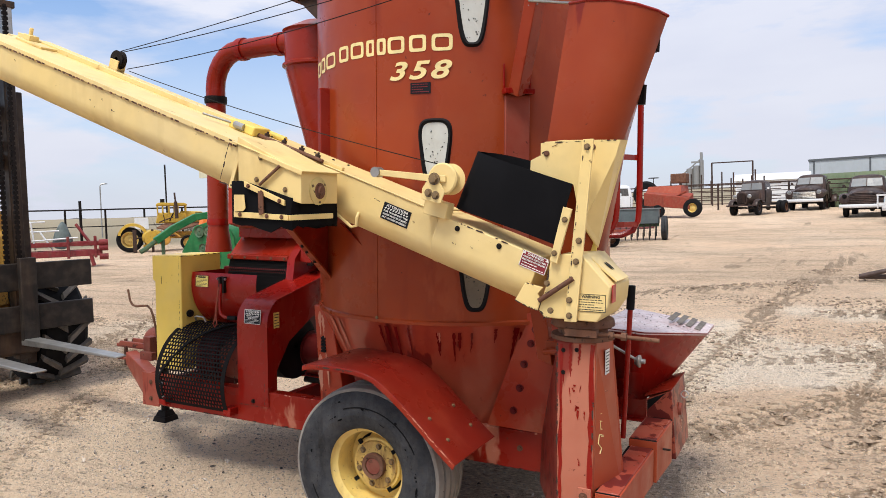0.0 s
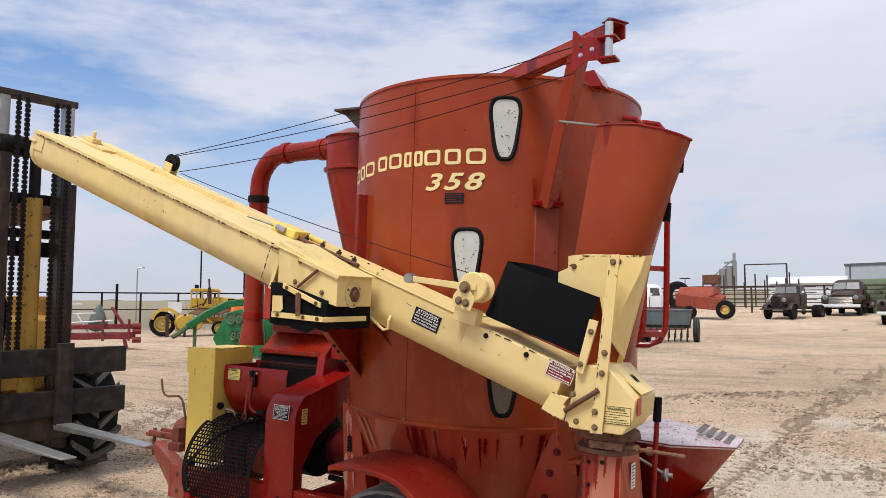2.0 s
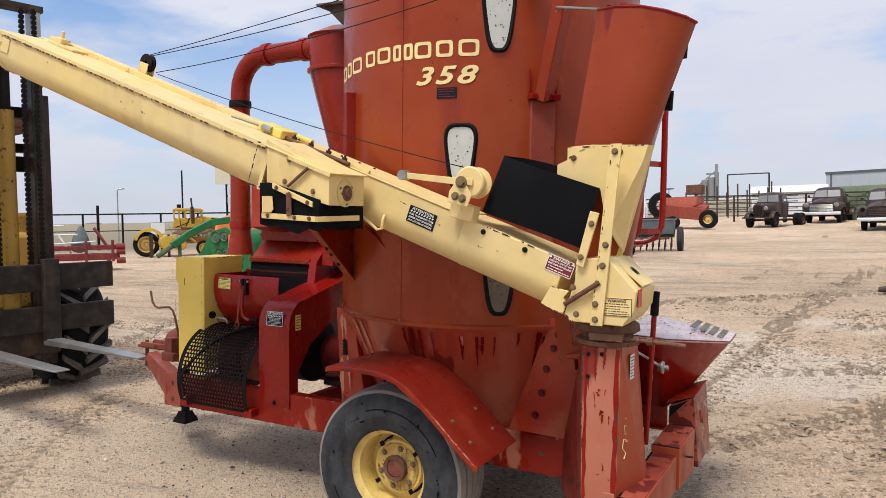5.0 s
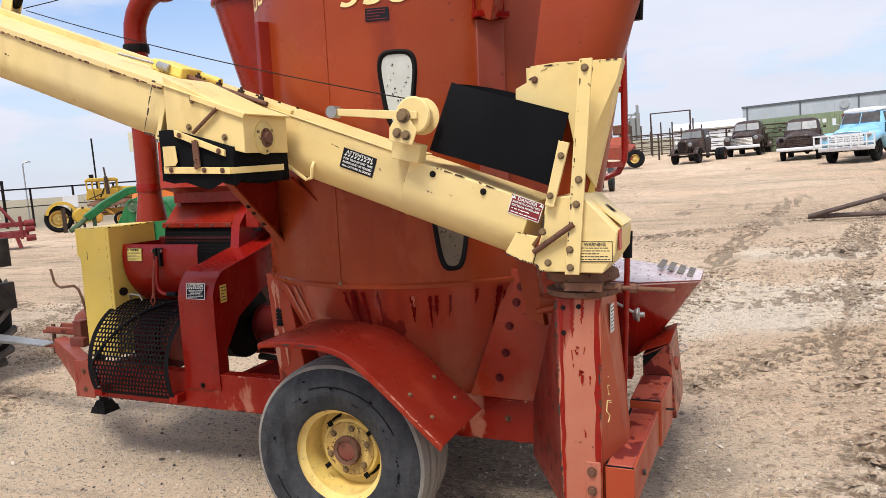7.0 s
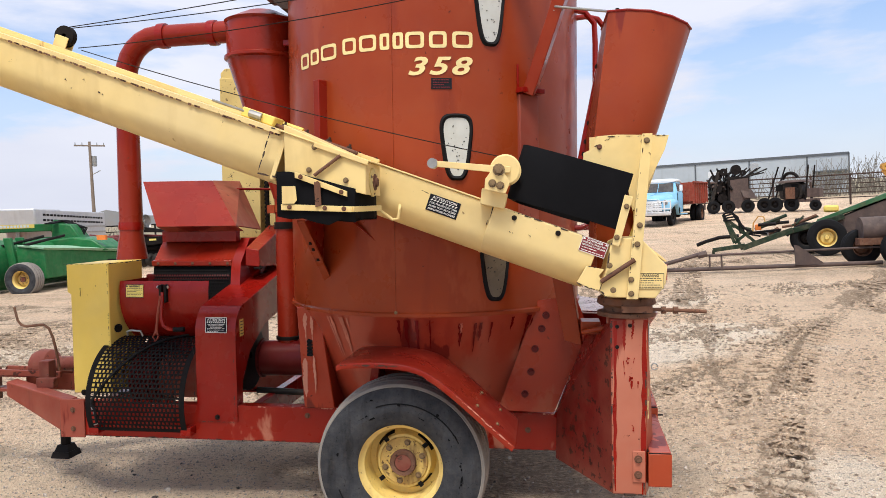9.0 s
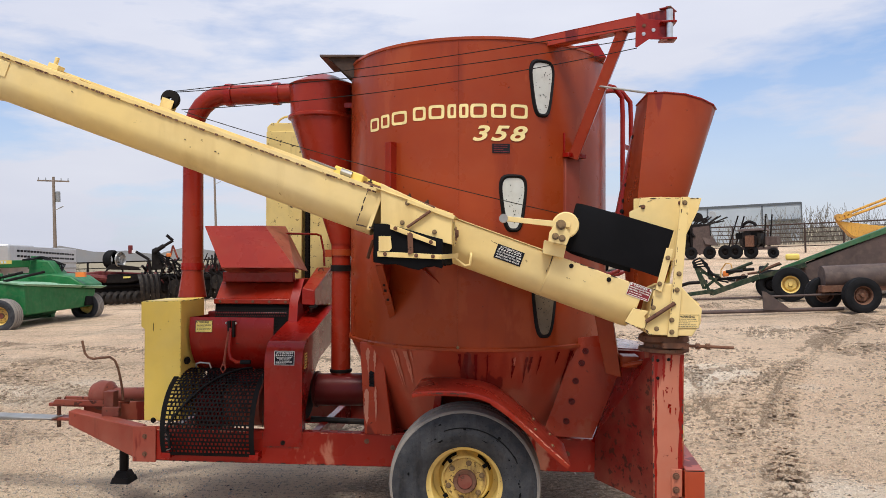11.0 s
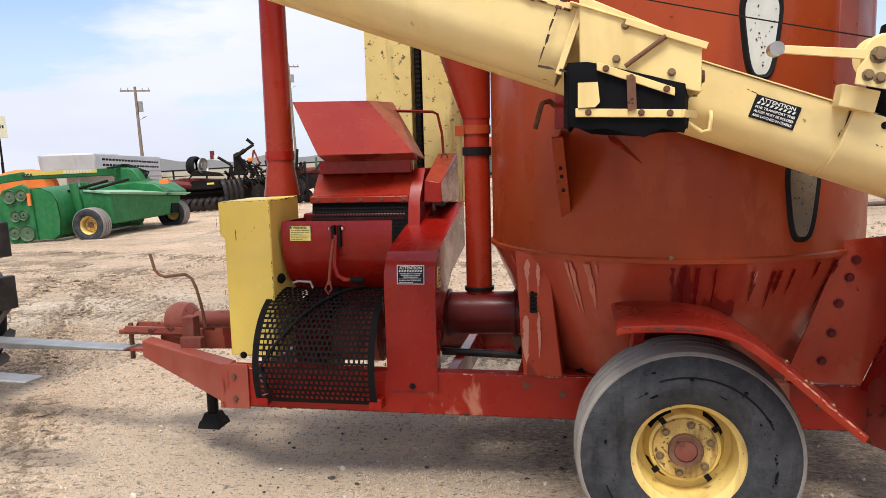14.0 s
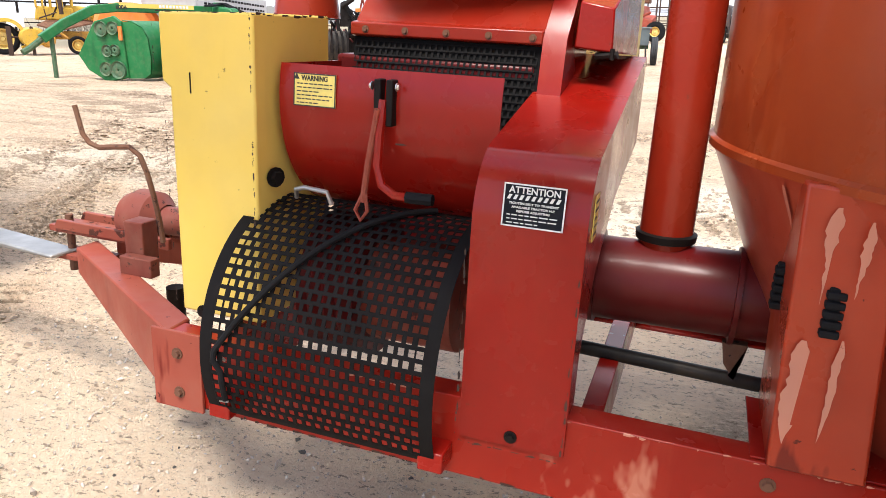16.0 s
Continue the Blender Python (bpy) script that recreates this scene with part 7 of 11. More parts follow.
    n_ = (Vector(quad[1]) - Vector(quad[0])).cross(Vector(quad[3]) - Vector(quad[0])).normalized() * sd
    hexa(bm, [tuple(Vector(p) - n_) for p in quad], [tuple(Vector(p) + n_) for p in quad])
    ft = part("feed_table", bm, RED_MID, G, "red folded-up feed table", bevel=0.001)
    quad = [(-1.255, 1.00, 1.500), (-1.316, 1.547, 1.466), (-1.548, 1.744, 1.811), (-1.617, 1.456, 1.805)]
    n_ = (Vector(quad[1]) - Vector(quad[0])).cross(Vector(quad[3]) - Vector(quad[0])).normalized() * sd
    hexa(bm := BM(), [tuple(Vector(p) - n_) for p in quad], [tuple(Vector(p) + n_) for p in quad])
    part("feed_table_side", bm, RED_PALE, ft)
    hexa(bm := BM(), [(-1.735, 0.915, 1.50), (-1.255, 0.995, 1.50), (-1.255, 1.10, 1.465), (-1.735, 1.04, 1.465)], [(-1.735, 0.923, 1.503), (-1.255, 1.003, 1.503), (-1.255, 1.105, 1.470), (-1.735, 1.045, 1.470)])
    part("feed_table_lip", bm, RED_PALE, ft)
    bm = BM()
    box(bm, -1.79, -1.29, 1.08, 1.14, 1.40, 1.47)
    part("table_hinge_plate", bm, RED_DARK, ft, bevel=0.003)
    for x in (-1.62, -1.42):
        bm = BM()
        rod(bm, (x, 1.08, 1.50), (x + 0.03, 1.12, 1.44), 0.008)
        part("table_stay", bm, RUST, ft)
    for x, z, y in ((-1.81, 1.60, 1.06), (-1.62, 1.605, 1.13), (-1.46, 1.61, 1.19), (-1.73, 1.74, 1.25)):
        bolt(ft, (x, y, z), (0.2, -0.75, 0.5), 0.007, BLACK_STEEL)
    bm = BM()
    hexa(bm, [(-1.214, 1.03, 1.250), (-1.118, 1.03, 1.243), (-1.098, 1.45, 1.228), (-1.222, 1.45, 1.230)], [(-1.207, 1.03, 1.360), (-1.123, 1.03, 1.346), (-1.105, 1.45, 1.497), (-1.217, 1.45, 1.497)])
    sb = part("side_box", bm, RED_DARK, hopb, "glossy red sloping side box", bevel=0.004)
    sweep(bm := BM(), arc((-1.165, 1.37, 1.475), 0.018, 0, 360, 14, "xz"), 0.004, 6)
    part("lifting_eye", bm, RUST, sb)
    rod(bm := BM(), (-1.16, 1.045, 1.232), (-1.105, 1.035, 1.238), 0.009, seg=8)
    rod(bm, (-1.118, 1.03, 1.225), (-1.118, 1.03, 1.252), 0.006, seg=6)
    part("wing_nut", bm, BLACK_STEEL, sb)
    bm = BM()
    sweep(bm, [(-1.50, 1.58, 1.75), (-1.474, 1.605, 1.752), (-1.32, 1.83, 1.754), (-1.294, 1.862, 1.74), (-1.27, 1.87, 1.62), (-1.265, 1.87, 1.50)], 0.009, 8)
    part("grab_rail", bm, RED_DARK, hopb)
    # blower pipe, elbow, cyclone and its down pipe
    px, py = -2.028, 1.125
    pts = [(px, py, 1.29), (px, py, 1.45), (px, py, 2.46)] + [(px + 0.23 - 0.23 * math.cos(radians(a)), py, 2.46 + 0.255 * math.sin(radians(a))) for a in range(15, 91, 15)] + [(-1.27, 1.11, 2.72)]
    bp = part("blower_pipe", sweep(BM(), pts, [0.098, 0.074] + [0.068] * (len(pts) - 2), 28), RED_MID, G, "red vertical blower pipe with an elbow")
    for c, ax in (((px, py, 1.505), "z"), ((px, py, 2.38), "z"), ((-1.42, 1.115, 2.718), "x"), ((-1.76, 1.12, 2.715), "x")):
        pr = [(0.060, -0.026), (0.078, -0.024), (0.080, 0.0), (0.078, 0.024), (0.060, 0.026)]
        part("pipe_band", lathe(BM(), pr, c, ax, 28), BLACK_STEEL if c[2] == 2.38 else RED_DARK, bp, "clamped pipe band")
    cy_ = (-1.083, 1.09, 0)
    cyc = part("cyclone", lathe(BM(), [(0.001, 2.825), (0.10, 2.82), (0.215, 2.765), (0.235, 2.755), (0.222, 2.74), (0.222, 2.55), (0.238, 2.54), (0.238, 2.525), (0.220, 2.515), (0.214, 2.50)], cy_, "z", 48), RED_MID, G, "red cyclone dust collector")
    rows = []
    for z, r, cx_, cyy in ((2.515, 0.220, -1.083, 1.09), (1.66, 0.070, -0.930, 1.0)):
        rows.append([(cx_ + math.cos(2 * math.pi * i / 48) * r, cyy + math.sin(2 * math.pi * i / 48) * r, z) for i in range(49)])
    part("cyclone_cone", grid(BM(), rows), RED_MID, cyc)
    bm = BM()
    box(bm, -0.90, -0.72, 0.93, 0.97, 2.575, 2.61)
    part("cyclone_stay", bm, RED_DARK, cyc, bevel=0.003)
    dp = part("down_pipe", sweep(BM(), [(-0.93, 1.0, 1.68), (-0.93, 1.0, 1.55), (-0.93, 1.0, 0.74)], [0.068, 0.064, 0.066], 26), RED_MID, G, "faded red down pipe")
    for z in (1.605, 1.50):
        part("pipe_band", lathe(BM(), [(0.058, -0.022), (0.072, -0.02), (0.072, 0.02), (0.058, 0.022)], (-0.93, 1.0, z), "z", 26), RED if z > 1.55 else BLACK_STEEL, dp)
    bm = BM()
    box(bm, -1.03, -0.985, 0.95, 0.965, 1.575, 1.625)
    part("band_tab", bm, RED, dp)
    # Tube colour is darkened for the shade between shield and tank.
    bm = BM()
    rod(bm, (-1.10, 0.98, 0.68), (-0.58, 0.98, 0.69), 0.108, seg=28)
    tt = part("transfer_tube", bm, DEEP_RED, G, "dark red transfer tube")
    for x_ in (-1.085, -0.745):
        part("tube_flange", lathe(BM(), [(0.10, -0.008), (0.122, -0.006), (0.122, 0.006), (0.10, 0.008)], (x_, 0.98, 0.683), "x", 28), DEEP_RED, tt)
    part("pipe_collar", lathe(BM(), [(0.062, 0.0), (0.074, 0.004), (0.076, 0.022), (0.064, 0.026)], (-0.93, 1.0, 0.795), "z", 26), BLACK_STEEL, dp, "black collar at the pipe's foot")
    bm = BM()
    prism(bm, [(-0.76, 0.575), (-0.70, 0.575), (-0.71, 0.52), (-0.735, 0.49), (-0.72, 0.48), (-0.75, 0.52)], "y", 0.93, 0.96)
    part("rusty_hook", bm, RUST, G)
    # tall yellow feeder folded up behind the mill
    fy = 1.95
    bm = BM()
    box(bm, -1.775, -1.475, fy, fy + 0.24, 1.18, 2.60)
    prism(bm, [(-1.775, 2.60), (-1.475, 2.60), (-1.475, 2.64), (-1.50, 2.67), (-1.74, 2.675), (-1.775, 2.64)], "y", fy + 0.02, fy + 0.24)
    fd = part("folded_feeder", bm, YELLOW_RUST, G, "tall rusty yellow feeder housing folded upright", bevel=0.005)
    bm = BM()
    box(bm, -1.405, -1.16, fy, fy + 0.24, 1.18, 2.62)
    part("feeder_side", bm, YELLOW_RUST, fd, bevel=0.005)
    # Floor between the side panels in near black, its shade painted in.
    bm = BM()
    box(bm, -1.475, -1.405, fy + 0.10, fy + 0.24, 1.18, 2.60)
    part("feeder_floor", bm, NEAR_BLACK, fd)
    bm = BM()
    for k in range(46):
        z = 1.20 + 0.03 * k
        box(bm, -1.455, -1.425, fy + 0.03, fy + 0.05, z, z + 0.018)
        box(bm, -1.448, -1.432, fy + 0.035, fy + 0.045, z + 0.018, z + 0.03)
    part("feeder_chain", bm, BLACK_STEEL, fd, "black drag chain")
    bm = BM()
    sweep(bm, arc((-1.62, fy + 0.1, 2.63), 0.11, 170, 20, 10), 0.009, 8)
    part("feeder_handle", bm, YELLOW_RUST, fd)


def build_wear():
    """Rust along the edges and seams, grime on the ground-side joints."""
    def near(ob, a, b, dense=0.5, size=0.006, n=(0, -1, 0), m=None):
        chips(G, a, b, n, size, dense, m)
    ylo = -0.3835
    for a, b in ((-0.40, -0.02),):
        near(0, ag(a, -0.393, 0.003), ag(b, -0.393, 0.003), 0.6)
        near(0, ag(a, -0.386, -0.195), ag(b - 0.04, -0.386, -0.162), 0.5, 0.009)
    near(0, ag(-0.40, -0.386, -0.02), ag(-0.40, -0.386, -0.19), 0.7, 0.008)
    near(0, ag(0.555, -0.0925, 0.0), ag(0.555, -0.0925, -0.10), 0.9, 0.010)
    near(0, ag(0.56, -0.1175, 0.0), ag(1.0, -0.1175, 0.0), 0.45, 0.006)
    for k in range(7):
        s0 = random.uniform(-2.2, 0.9)
        h0 = random.uniform(-0.12, -0.03)
        near(0, ag(s0, -0.3715 if s0 < -0.45 else -0.119, h0), ag(s0 + random.uniform(0.01, 0.04), -0.3715 if s0 < -0.45 else -0.119, h0 - 0.006), 0.9, 0.006)
    pts = [(0.899, 1.192), (0.872, 1.219), (0.905, 1.319), (0.922, 1.425), (0.960, 1.445)]
    for a, b in zip(pts, pts[1:]):
        near(0, (a[0] + 0.004, -0.1285, a[1]), (b[0] + 0.004, -0.1285, b[1]), 0.85, 0.012)
    near(0, (0.899, -0.1285, 1.196), (1.10, -0.1285, 1.194), 0.6, 0.008)
    for a, b in (((0.778, 1.258), (0.83, 1.232)), ((0.83, 1.232), (0.872, 1.222)), ((0.894, 1.312), (0.819, 1.326))):
        near(0, (a[0], -0.1365, a[1]), (b[0], -0.1365, b[1]), 0.7, 0.008)
    near(0, (1.058, -0.1465, 1.880), (0.990, -0.1465, 1.19), 0.25, 0.005)
    near(0, (0.865, -0.0605, 1.884), (1.165, -0.0605, 1.882), 0.5, 0.005)
    near(0, (0.86, -0.0605, 1.84), (0.945, -0.0605, 1.888), 0.6, 0.006)
    # drive shield
    for a, b in (((-2.146, 1.288), (-1.874, 1.294)), ((-2.146, 1.286), (-2.146, 1.13)), ((-2.123, 1.105), (-2.123, 0.56)), ((-1.874, 1.29), (-1.874, 0.55)), ((-2.12, 0.527), (-1.875, 0.527))):
        near(0, (a[0], 0.6015, a[1]), (b[0], 0.6015, b[1]), 0.45, 0.004)
    chips(G, (-1.8715, 0.604, 1.292), (-1.8715, 0.985, 1.292), (1, 0, 0), 0.008, 0.6)
    chips(G, (-1.8715, 0.98, 1.28), (-1.8715, 0.98, 0.95), (1, 0, 0), 0.010, 0.5)
    # red sheets
    near(0, (-1.845, 0.6785, 1.02), (-1.292, 0.6785, 1.02), 0.12, 0.006)
    near(0, (-1.297, 0.4865, 0.43), (-1.297, 0.4845, 0.86), 0.5, 0.005)
    near(0, (-1.063, 0.4865, 0.43), (-1.063, 0.4845, 0.86), 0.5, 0.005)
    near(0, (-1.29, 0.488, 0.417), (-1.07, 0.488, 0.417), 0.6, 0.006)
    near(0, (-2.10, 0.5262, 0.497), (0.74, 0.5262, 0.497), 0.30, 0.008, m=BARE)
    near(0, (-2.10, 0.5262, 0.306), (0.74, 0.5262, 0.306), 0.45, 0.008)
    near(0, (0.930, -0.0562, 1.08), (0.938, -0.0562, 0.32), 0.55, 0.009)
    near(0, (1.080, -0.0562, 1.08), (1.071, -0.0562, 0.32), 0.45, 0.008)
    near(0, (0.94, -0.0562, 0.31), (1.07, -0.0562, 0.31), 0.6, 0.010)
    for k in range(9):
        x0, z0 = random.uniform(0.95, 1.06), random.uniform(0.4, 1.0)
        near(0, (x0, -0.0562, z0), (x0 + random.uniform(-0.01, 0.01), -0.0562, z0 - random.uniform(0.02, 0.07)), 0.9, 0.012, m=RED_DARK)
    for a, b in (((-0.28, 0.884), (0.0, 0.884)), ((0.25, 0.754), (0.50, 0.533))):
        near(0, (a[0], -0.1285, a[1] - 0.006), (b[0], -0.1285, b[1] - 0.006), 0.6, 0.007, m=BARE if a[0] > 0.1 else None)


def build_cables():
    a = Vector((0.855, -0.03, 2.735))
    pul = Vector(ag(-1.70, 0.015, 0.135))
    bm = BM()

    def line(p, q, sag, r=0.0022):
        sweep(bm, [tuple(p.lerp(q, i / 14) - Vector((0, 0, sag * 4 * (i / 14) * (1 - i / 14)))) for i in range(15)], r, 6)
    line(a + Vector((0.0, 0, 0.045)), pul, 0.02)
    line(a + Vector((0.0, 0, -0.02)), pul + Vector((0, 0.02, 0)), 0.035)
    line(a + Vector((0.0, 0, -0.07)), Vector(ag(-1.62, 0.015, 0.055)), 0.05)
    line(Vector(ag(-1.60, 0.015, 0.05)), Vector((0.46, -0.15, 1.80)), 0.025)
    part("cable", bm, BLACK_STEEL, G, "thin dark steel winch cables")


build_ground()
build_tank()
build_boom()
build_auger()
build_turret()
build_chute()
build_frame()
build_mill()
build_cables()
build_wear()


# ---- things in the yard ----
def loft(bm, secs, n=20, e=3.0):
    """A skin over sections (y, middle x, half width, z low, z high)."""
    rings = []
    for y, cx, hw, z0, z1 in secs:
        ring = []
        for i in range(n):
            a = 2 * math.pi * (i + 0.5) / n
            c, s = math.cos(a), math.sin(a)
            ring.append(bm.verts.new((cx + hw * abs(c) ** (2 / e) * (1 if c > 0 else -1), y, (z0 + z1) / 2 + (z1 - z0) / 2 * abs(s) ** (2 / e) * (1 if s > 0 else -1))))
        rings.append(ring)
    for a, b in zip(rings, rings[1:]):
        for i in range(n):
            bm.faces.new((a[i], a[(i + 1) % n], b[(i + 1) % n], b[i]))
    bm.faces.new(rings[0][::-1])
    bm.faces.new(rings[-1])
    return bm


def at_ground(x, y):
    return (x, y, gz(x, y))


TRUCK_BROWN = paint("dark_brown_primer", (0.034, 0.023, 0.021), (0.058, 0.038, 0.034), (0.10, 0.05, 0.035), 0.42, 0.5, 0.66, dust=0.16, coat=0.1, bump=0.05)
# Pale glass colour stands in for reflected sky and light seen through.
SCREEN = paint("sky_pale_windscreen", (0.20, 0.21, 0.215), (0.27, 0.28, 0.28), (0.10, 0.10, 0.10), 0.30, 0.3, 0.66, dust=0.25, bump=0)
SCREEN_DARK = paint("dim_windscreen", (0.060, 0.055, 0.055), (0.09, 0.085, 0.08), (0.03, 0.03, 0.03), 0.22, 0.3, 0.66, dust=0.15, bump=0)


def arch(bm, cx, wide, r, a0, a1, cy, cz, flat=0.0, n=12):
    """A curved fender sheet over a wheel, running along y."""
    rows = []
    for i in range(n + 1):
        a = radians(a0 + (a1 - a0) * i / n)
        y, z = cy - r * math.cos(a), cz + r * math.sin(a)
        rows.append([(cx + u * wide, y, z - 0.05 * abs(u * 2) ** 3) for u in (-0.5, -0.3, 0, 0.3, 0.5)])
    if flat:
        rows.append([(p[0], p[1] + flat, p[2] - 0.05) for p in rows[-1]])
    return grid(bm, rows)


def old_truck(label, x, y, rz, body, roof, kind="pickup", wheel_r=0.36, trim=WHITE, size=1.0, glass=None):
    """A rounded truck of about 1950, or an upright one of the thirties; its nose points to -y."""
    T = thing("old_truck", label, "truck", at_ground(x, y), rz, "old trucks parked in a row")
    T.matrix_basis = T.matrix_basis @ Matrix.Scale(size, 4)
    glass = glass or SCREEN
    prewar = kind == "prewar"
    tw = 0.62 if prewar else 0.70
    if prewar:
        hood = part("hood", loft(BM(), [(-0.42, 0, 0.25, 0.66, 1.17), (-0.2, 0, 0.29, 0.64, 1.20), (0.35, 0, 0.39, 0.62, 1.24), (0.70, 0, 0.50, 0.60, 1.27)], 24, 3.4), body, T)
        shell = part("radiator_shell", loft(BM(), [(-0.50, 0, 0.25, 0.56, 1.17), (-0.46, 0, 0.28, 0.52, 1.22), (-0.40, 0, 0.28, 0.54, 1.21)], 24, 3.2), body, T, "upright radiator shell")
        bm = BM()
        loft(bm, [(-0.515, 0, 0.205, 0.60, 1.10), (-0.49, 0, 0.21, 0.59, 1.12)], 20, 3.4)
        core = part("radiator_core", bm, BLACK_STEEL, shell)
        for k in range(7):
            bm = BM()
            x_ = -0.15 + 0.05 * k
            box(bm, x_ - 0.006, x_ + 0.006, -0.53, -0.513, 0.63, 1.08)
            part("grille_bar", bm, TRUCK_BROWN, core)
        zr, yw0, yw1, hwc, zb = 1.77, 0.70, 0.78, 0.64, 1.26
    else:
        hood = part("hood", loft(BM(), [(-0.66, 0, 0.30, 0.90, 1.02), (-0.60, 0, 0.42, 0.84, 1.10), (-0.42, 0, 0.50, 0.74, 1.16), (0.05, 0, 0.56, 0.70, 1.22), (0.62, 0, 0.66, 0.66, 1.28)], 28, 2.8), body, T)
        bm = BM()
        sweep(bm, [(0, -0.64, 1.06), (0, -0.40, 1.172), (0, 0.05, 1.228), (0, 0.60, 1.285)], 0.014, 6)
        part("hood_ridge", bm, body, hood)
        sweep(bm := BM(), [(-0.46, -0.615, 0.99), (-0.25, -0.665, 1.025), (0, -0.68, 1.035), (0.25, -0.665, 1.025), (0.46, -0.615, 0.99)], 0.013, 6)
        part("hood_lip", bm, trim if trim is WHITE else body, hood)
        zr, yw0, yw1, hwc, zb = 1.80, 0.66, 0.90, 0.71, 1.28
    cb = BM()
    rings = []
    for z, y0, y1, hw in ((0.50, 0.62, 1.88, hwc + 0.02), (zb - 0.04, yw0 - 0.04, 1.92, hwc + 0.04), (zb + 0.05, yw0, 1.91, hwc), (zr - 0.12, yw1, 1.85, hwc - 0.07), (zr - 0.04, yw1 + 0.06, 1.80, hwc - 0.12), (zr + 0.02, yw1 + 0.18, 1.68, hwc - 0.24), (zr + 0.05, yw1 + 0.38, 1.50, hwc - 0.46)):
        ring = []
        for i in range(36):
            a = 2 * math.pi * (i + 0.5) / 36
            c, s_ = math.cos(a), math.sin(a)
            ring.append(cb.verts.new((hw * abs(c) ** 0.42 * (1 if c > 0 else -1), (y0 + y1) / 2 + (y1 - y0) / 2 * abs(s_) ** 0.36 * (1 if s_ > 0 else -1), z)))
        rings.append(ring)
    for a, b in zip(rings, rings[1:]):
        for i in range(36):
            cb.faces.new((a[i], a[(i + 1) % 36], b[(i + 1) % 36], b[i]))
    cb.faces.new(rings[-1])
    cab = part("cab", cb, body, T, "rounded cab", smooth=50)
    if roof is not body:
        part("cab_roof", loft(BM(), [(yw1 + 0.0, 0, hwc - 0.14, zr - 0.10, zr - 0.02), (yw1 + 0.14, 0, hwc - 0.06, zr - 0.11, zr + 0.045), (1.2, 0, hwc - 0.05, zr - 0.12, zr + 0.07), (1.7, 0, hwc - 0.06, zr - 0.12, zr + 0.05), (1.88, 0, hwc - 0.12, zr - 0.14, zr - 0.02)], 28, 3.2), roof, cab)
    for sx in (-1, 1):
        a, b = hwc - 0.10, hwc - 0.15
        hexa(bm := BM(), [(sx * 0.02, yw0 - 0.035, zb + 0.055), (sx * a, yw0 + 0.01, zb + 0.055), (sx * b, yw1 - 0.005, zr - 0.12), (sx * 0.02, yw1 - 0.05, zr - 0.12)], [(sx * 0.02, yw0 + 0.03, zb + 0.055), (sx * a, yw0 + 0.07, zb + 0.055), (sx * b, yw1 + 0.06, zr - 0.12), (sx * 0.02, yw1 + 0.02, zr - 0.12)])
        part("windscreen_pane", bm, glass, cab)
        hexa(bm := BM(), [(sx * (hwc - 0.05), 0.96, zb + 0.06), (sx * (hwc - 0.05), 1.52, zb + 0.06), (sx * (hwc - 0.12), 1.52, zr - 0.14), (sx * (hwc - 0.12), 1.02, zr - 0.14)], [(sx * (hwc + 0.012), 0.96, zb + 0.06), (sx * (hwc + 0.012), 1.52, zb + 0.06), (sx * (hwc - 0.055), 1.52, zr - 0.14), (sx * (hwc - 0.055), 1.02, zr - 0.14)])
        part("side_window", bm, SCREEN_DARK, cab)
        bm = BM()
        box(bm, sx * (hwc + 0.030) - 0.012, sx * (hwc + 0.030) + 0.012, 0.84, 0.852, 0.62, zb)
        box(bm, sx * (hwc + 0.030) - 0.012, sx * (hwc + 0.030) + 0.012, 1.60, 1.612, 0.62, zb)
        part("door_seam", bm, NEAR_BLACK, cab)
        sweep(bm := BM(), [(sx * hwc, 0.92, zb + 0.02), (sx * (hwc + 0.16), 0.82, zb + 0.10)], 0.01, 6)
        box(bm, sx * (hwc + 0.18) - 0.06, sx * (hwc + 0.18) + 0.06, 0.80, 0.82, zb + 0.06, zb + (0.30 if kind == "stake" else 0.16))
        part("mirror", bm, trim if trim is WHITE else body, cab, bevel=0.006)
        if prewar:
            f = part("front_fender", arch(BM(), sx * tw, 0.25, 0.46, 14, 128, 0.0, wheel_r, 0.42), body, T, solid=0.02)
            lc = (sx * 0.37, -0.46, 0.97)
        else:
            f = part("front_fender", loft(BM(), [(-0.70, sx * 0.66, 0.10, 0.62, 0.86), (-0.64, sx * 0.67, 0.20, 0.56, 0.95), (-0.45, sx * 0.68, 0.25, 0.62, 1.02), (-0.2, sx * 0.69, 0.27, 0.72, 1.05), (0.15, sx * 0.69, 0.26, 0.74, 1.03), (0.42, sx * 0.70, 0.22, 0.52, 0.95), (0.75, sx * 0.72, 0.15, 0.44, 0.80), (1.0, sx * 0.73, 0.08, 0.42, 0.62)], 22, 2.5), body, T)
            lc = (sx * 0.68, -0.68, 0.90)
            # Black band holds the shade of the wheel opening.
            sweep(bm := BM(), arc((sx * 0.905, 0, wheel_r), wheel_r + 0.075, 8, 172, 14, "yz"), 0.022, 6)
            part("wheel_arch", bm, NEAR_BLACK, f)
            part("parking_light", lathe(BM(), [(0.001, -0.03), (0.032, -0.02), (0.036, 0.03)], (sx * 0.69, -0.655, 0.74), "y", 12), trim if trim is not BLACK_STEEL else body, f)
        lamp = part("headlight", lathe(BM(), [(0.088, -0.035), (0.102, -0.02), (0.104, 0.0), (0.085, 0.10), (0.02, 0.17)], lc, "y", 22), BRIGHT if trim is not BLACK_STEEL else body, T, "round rimmed headlight")
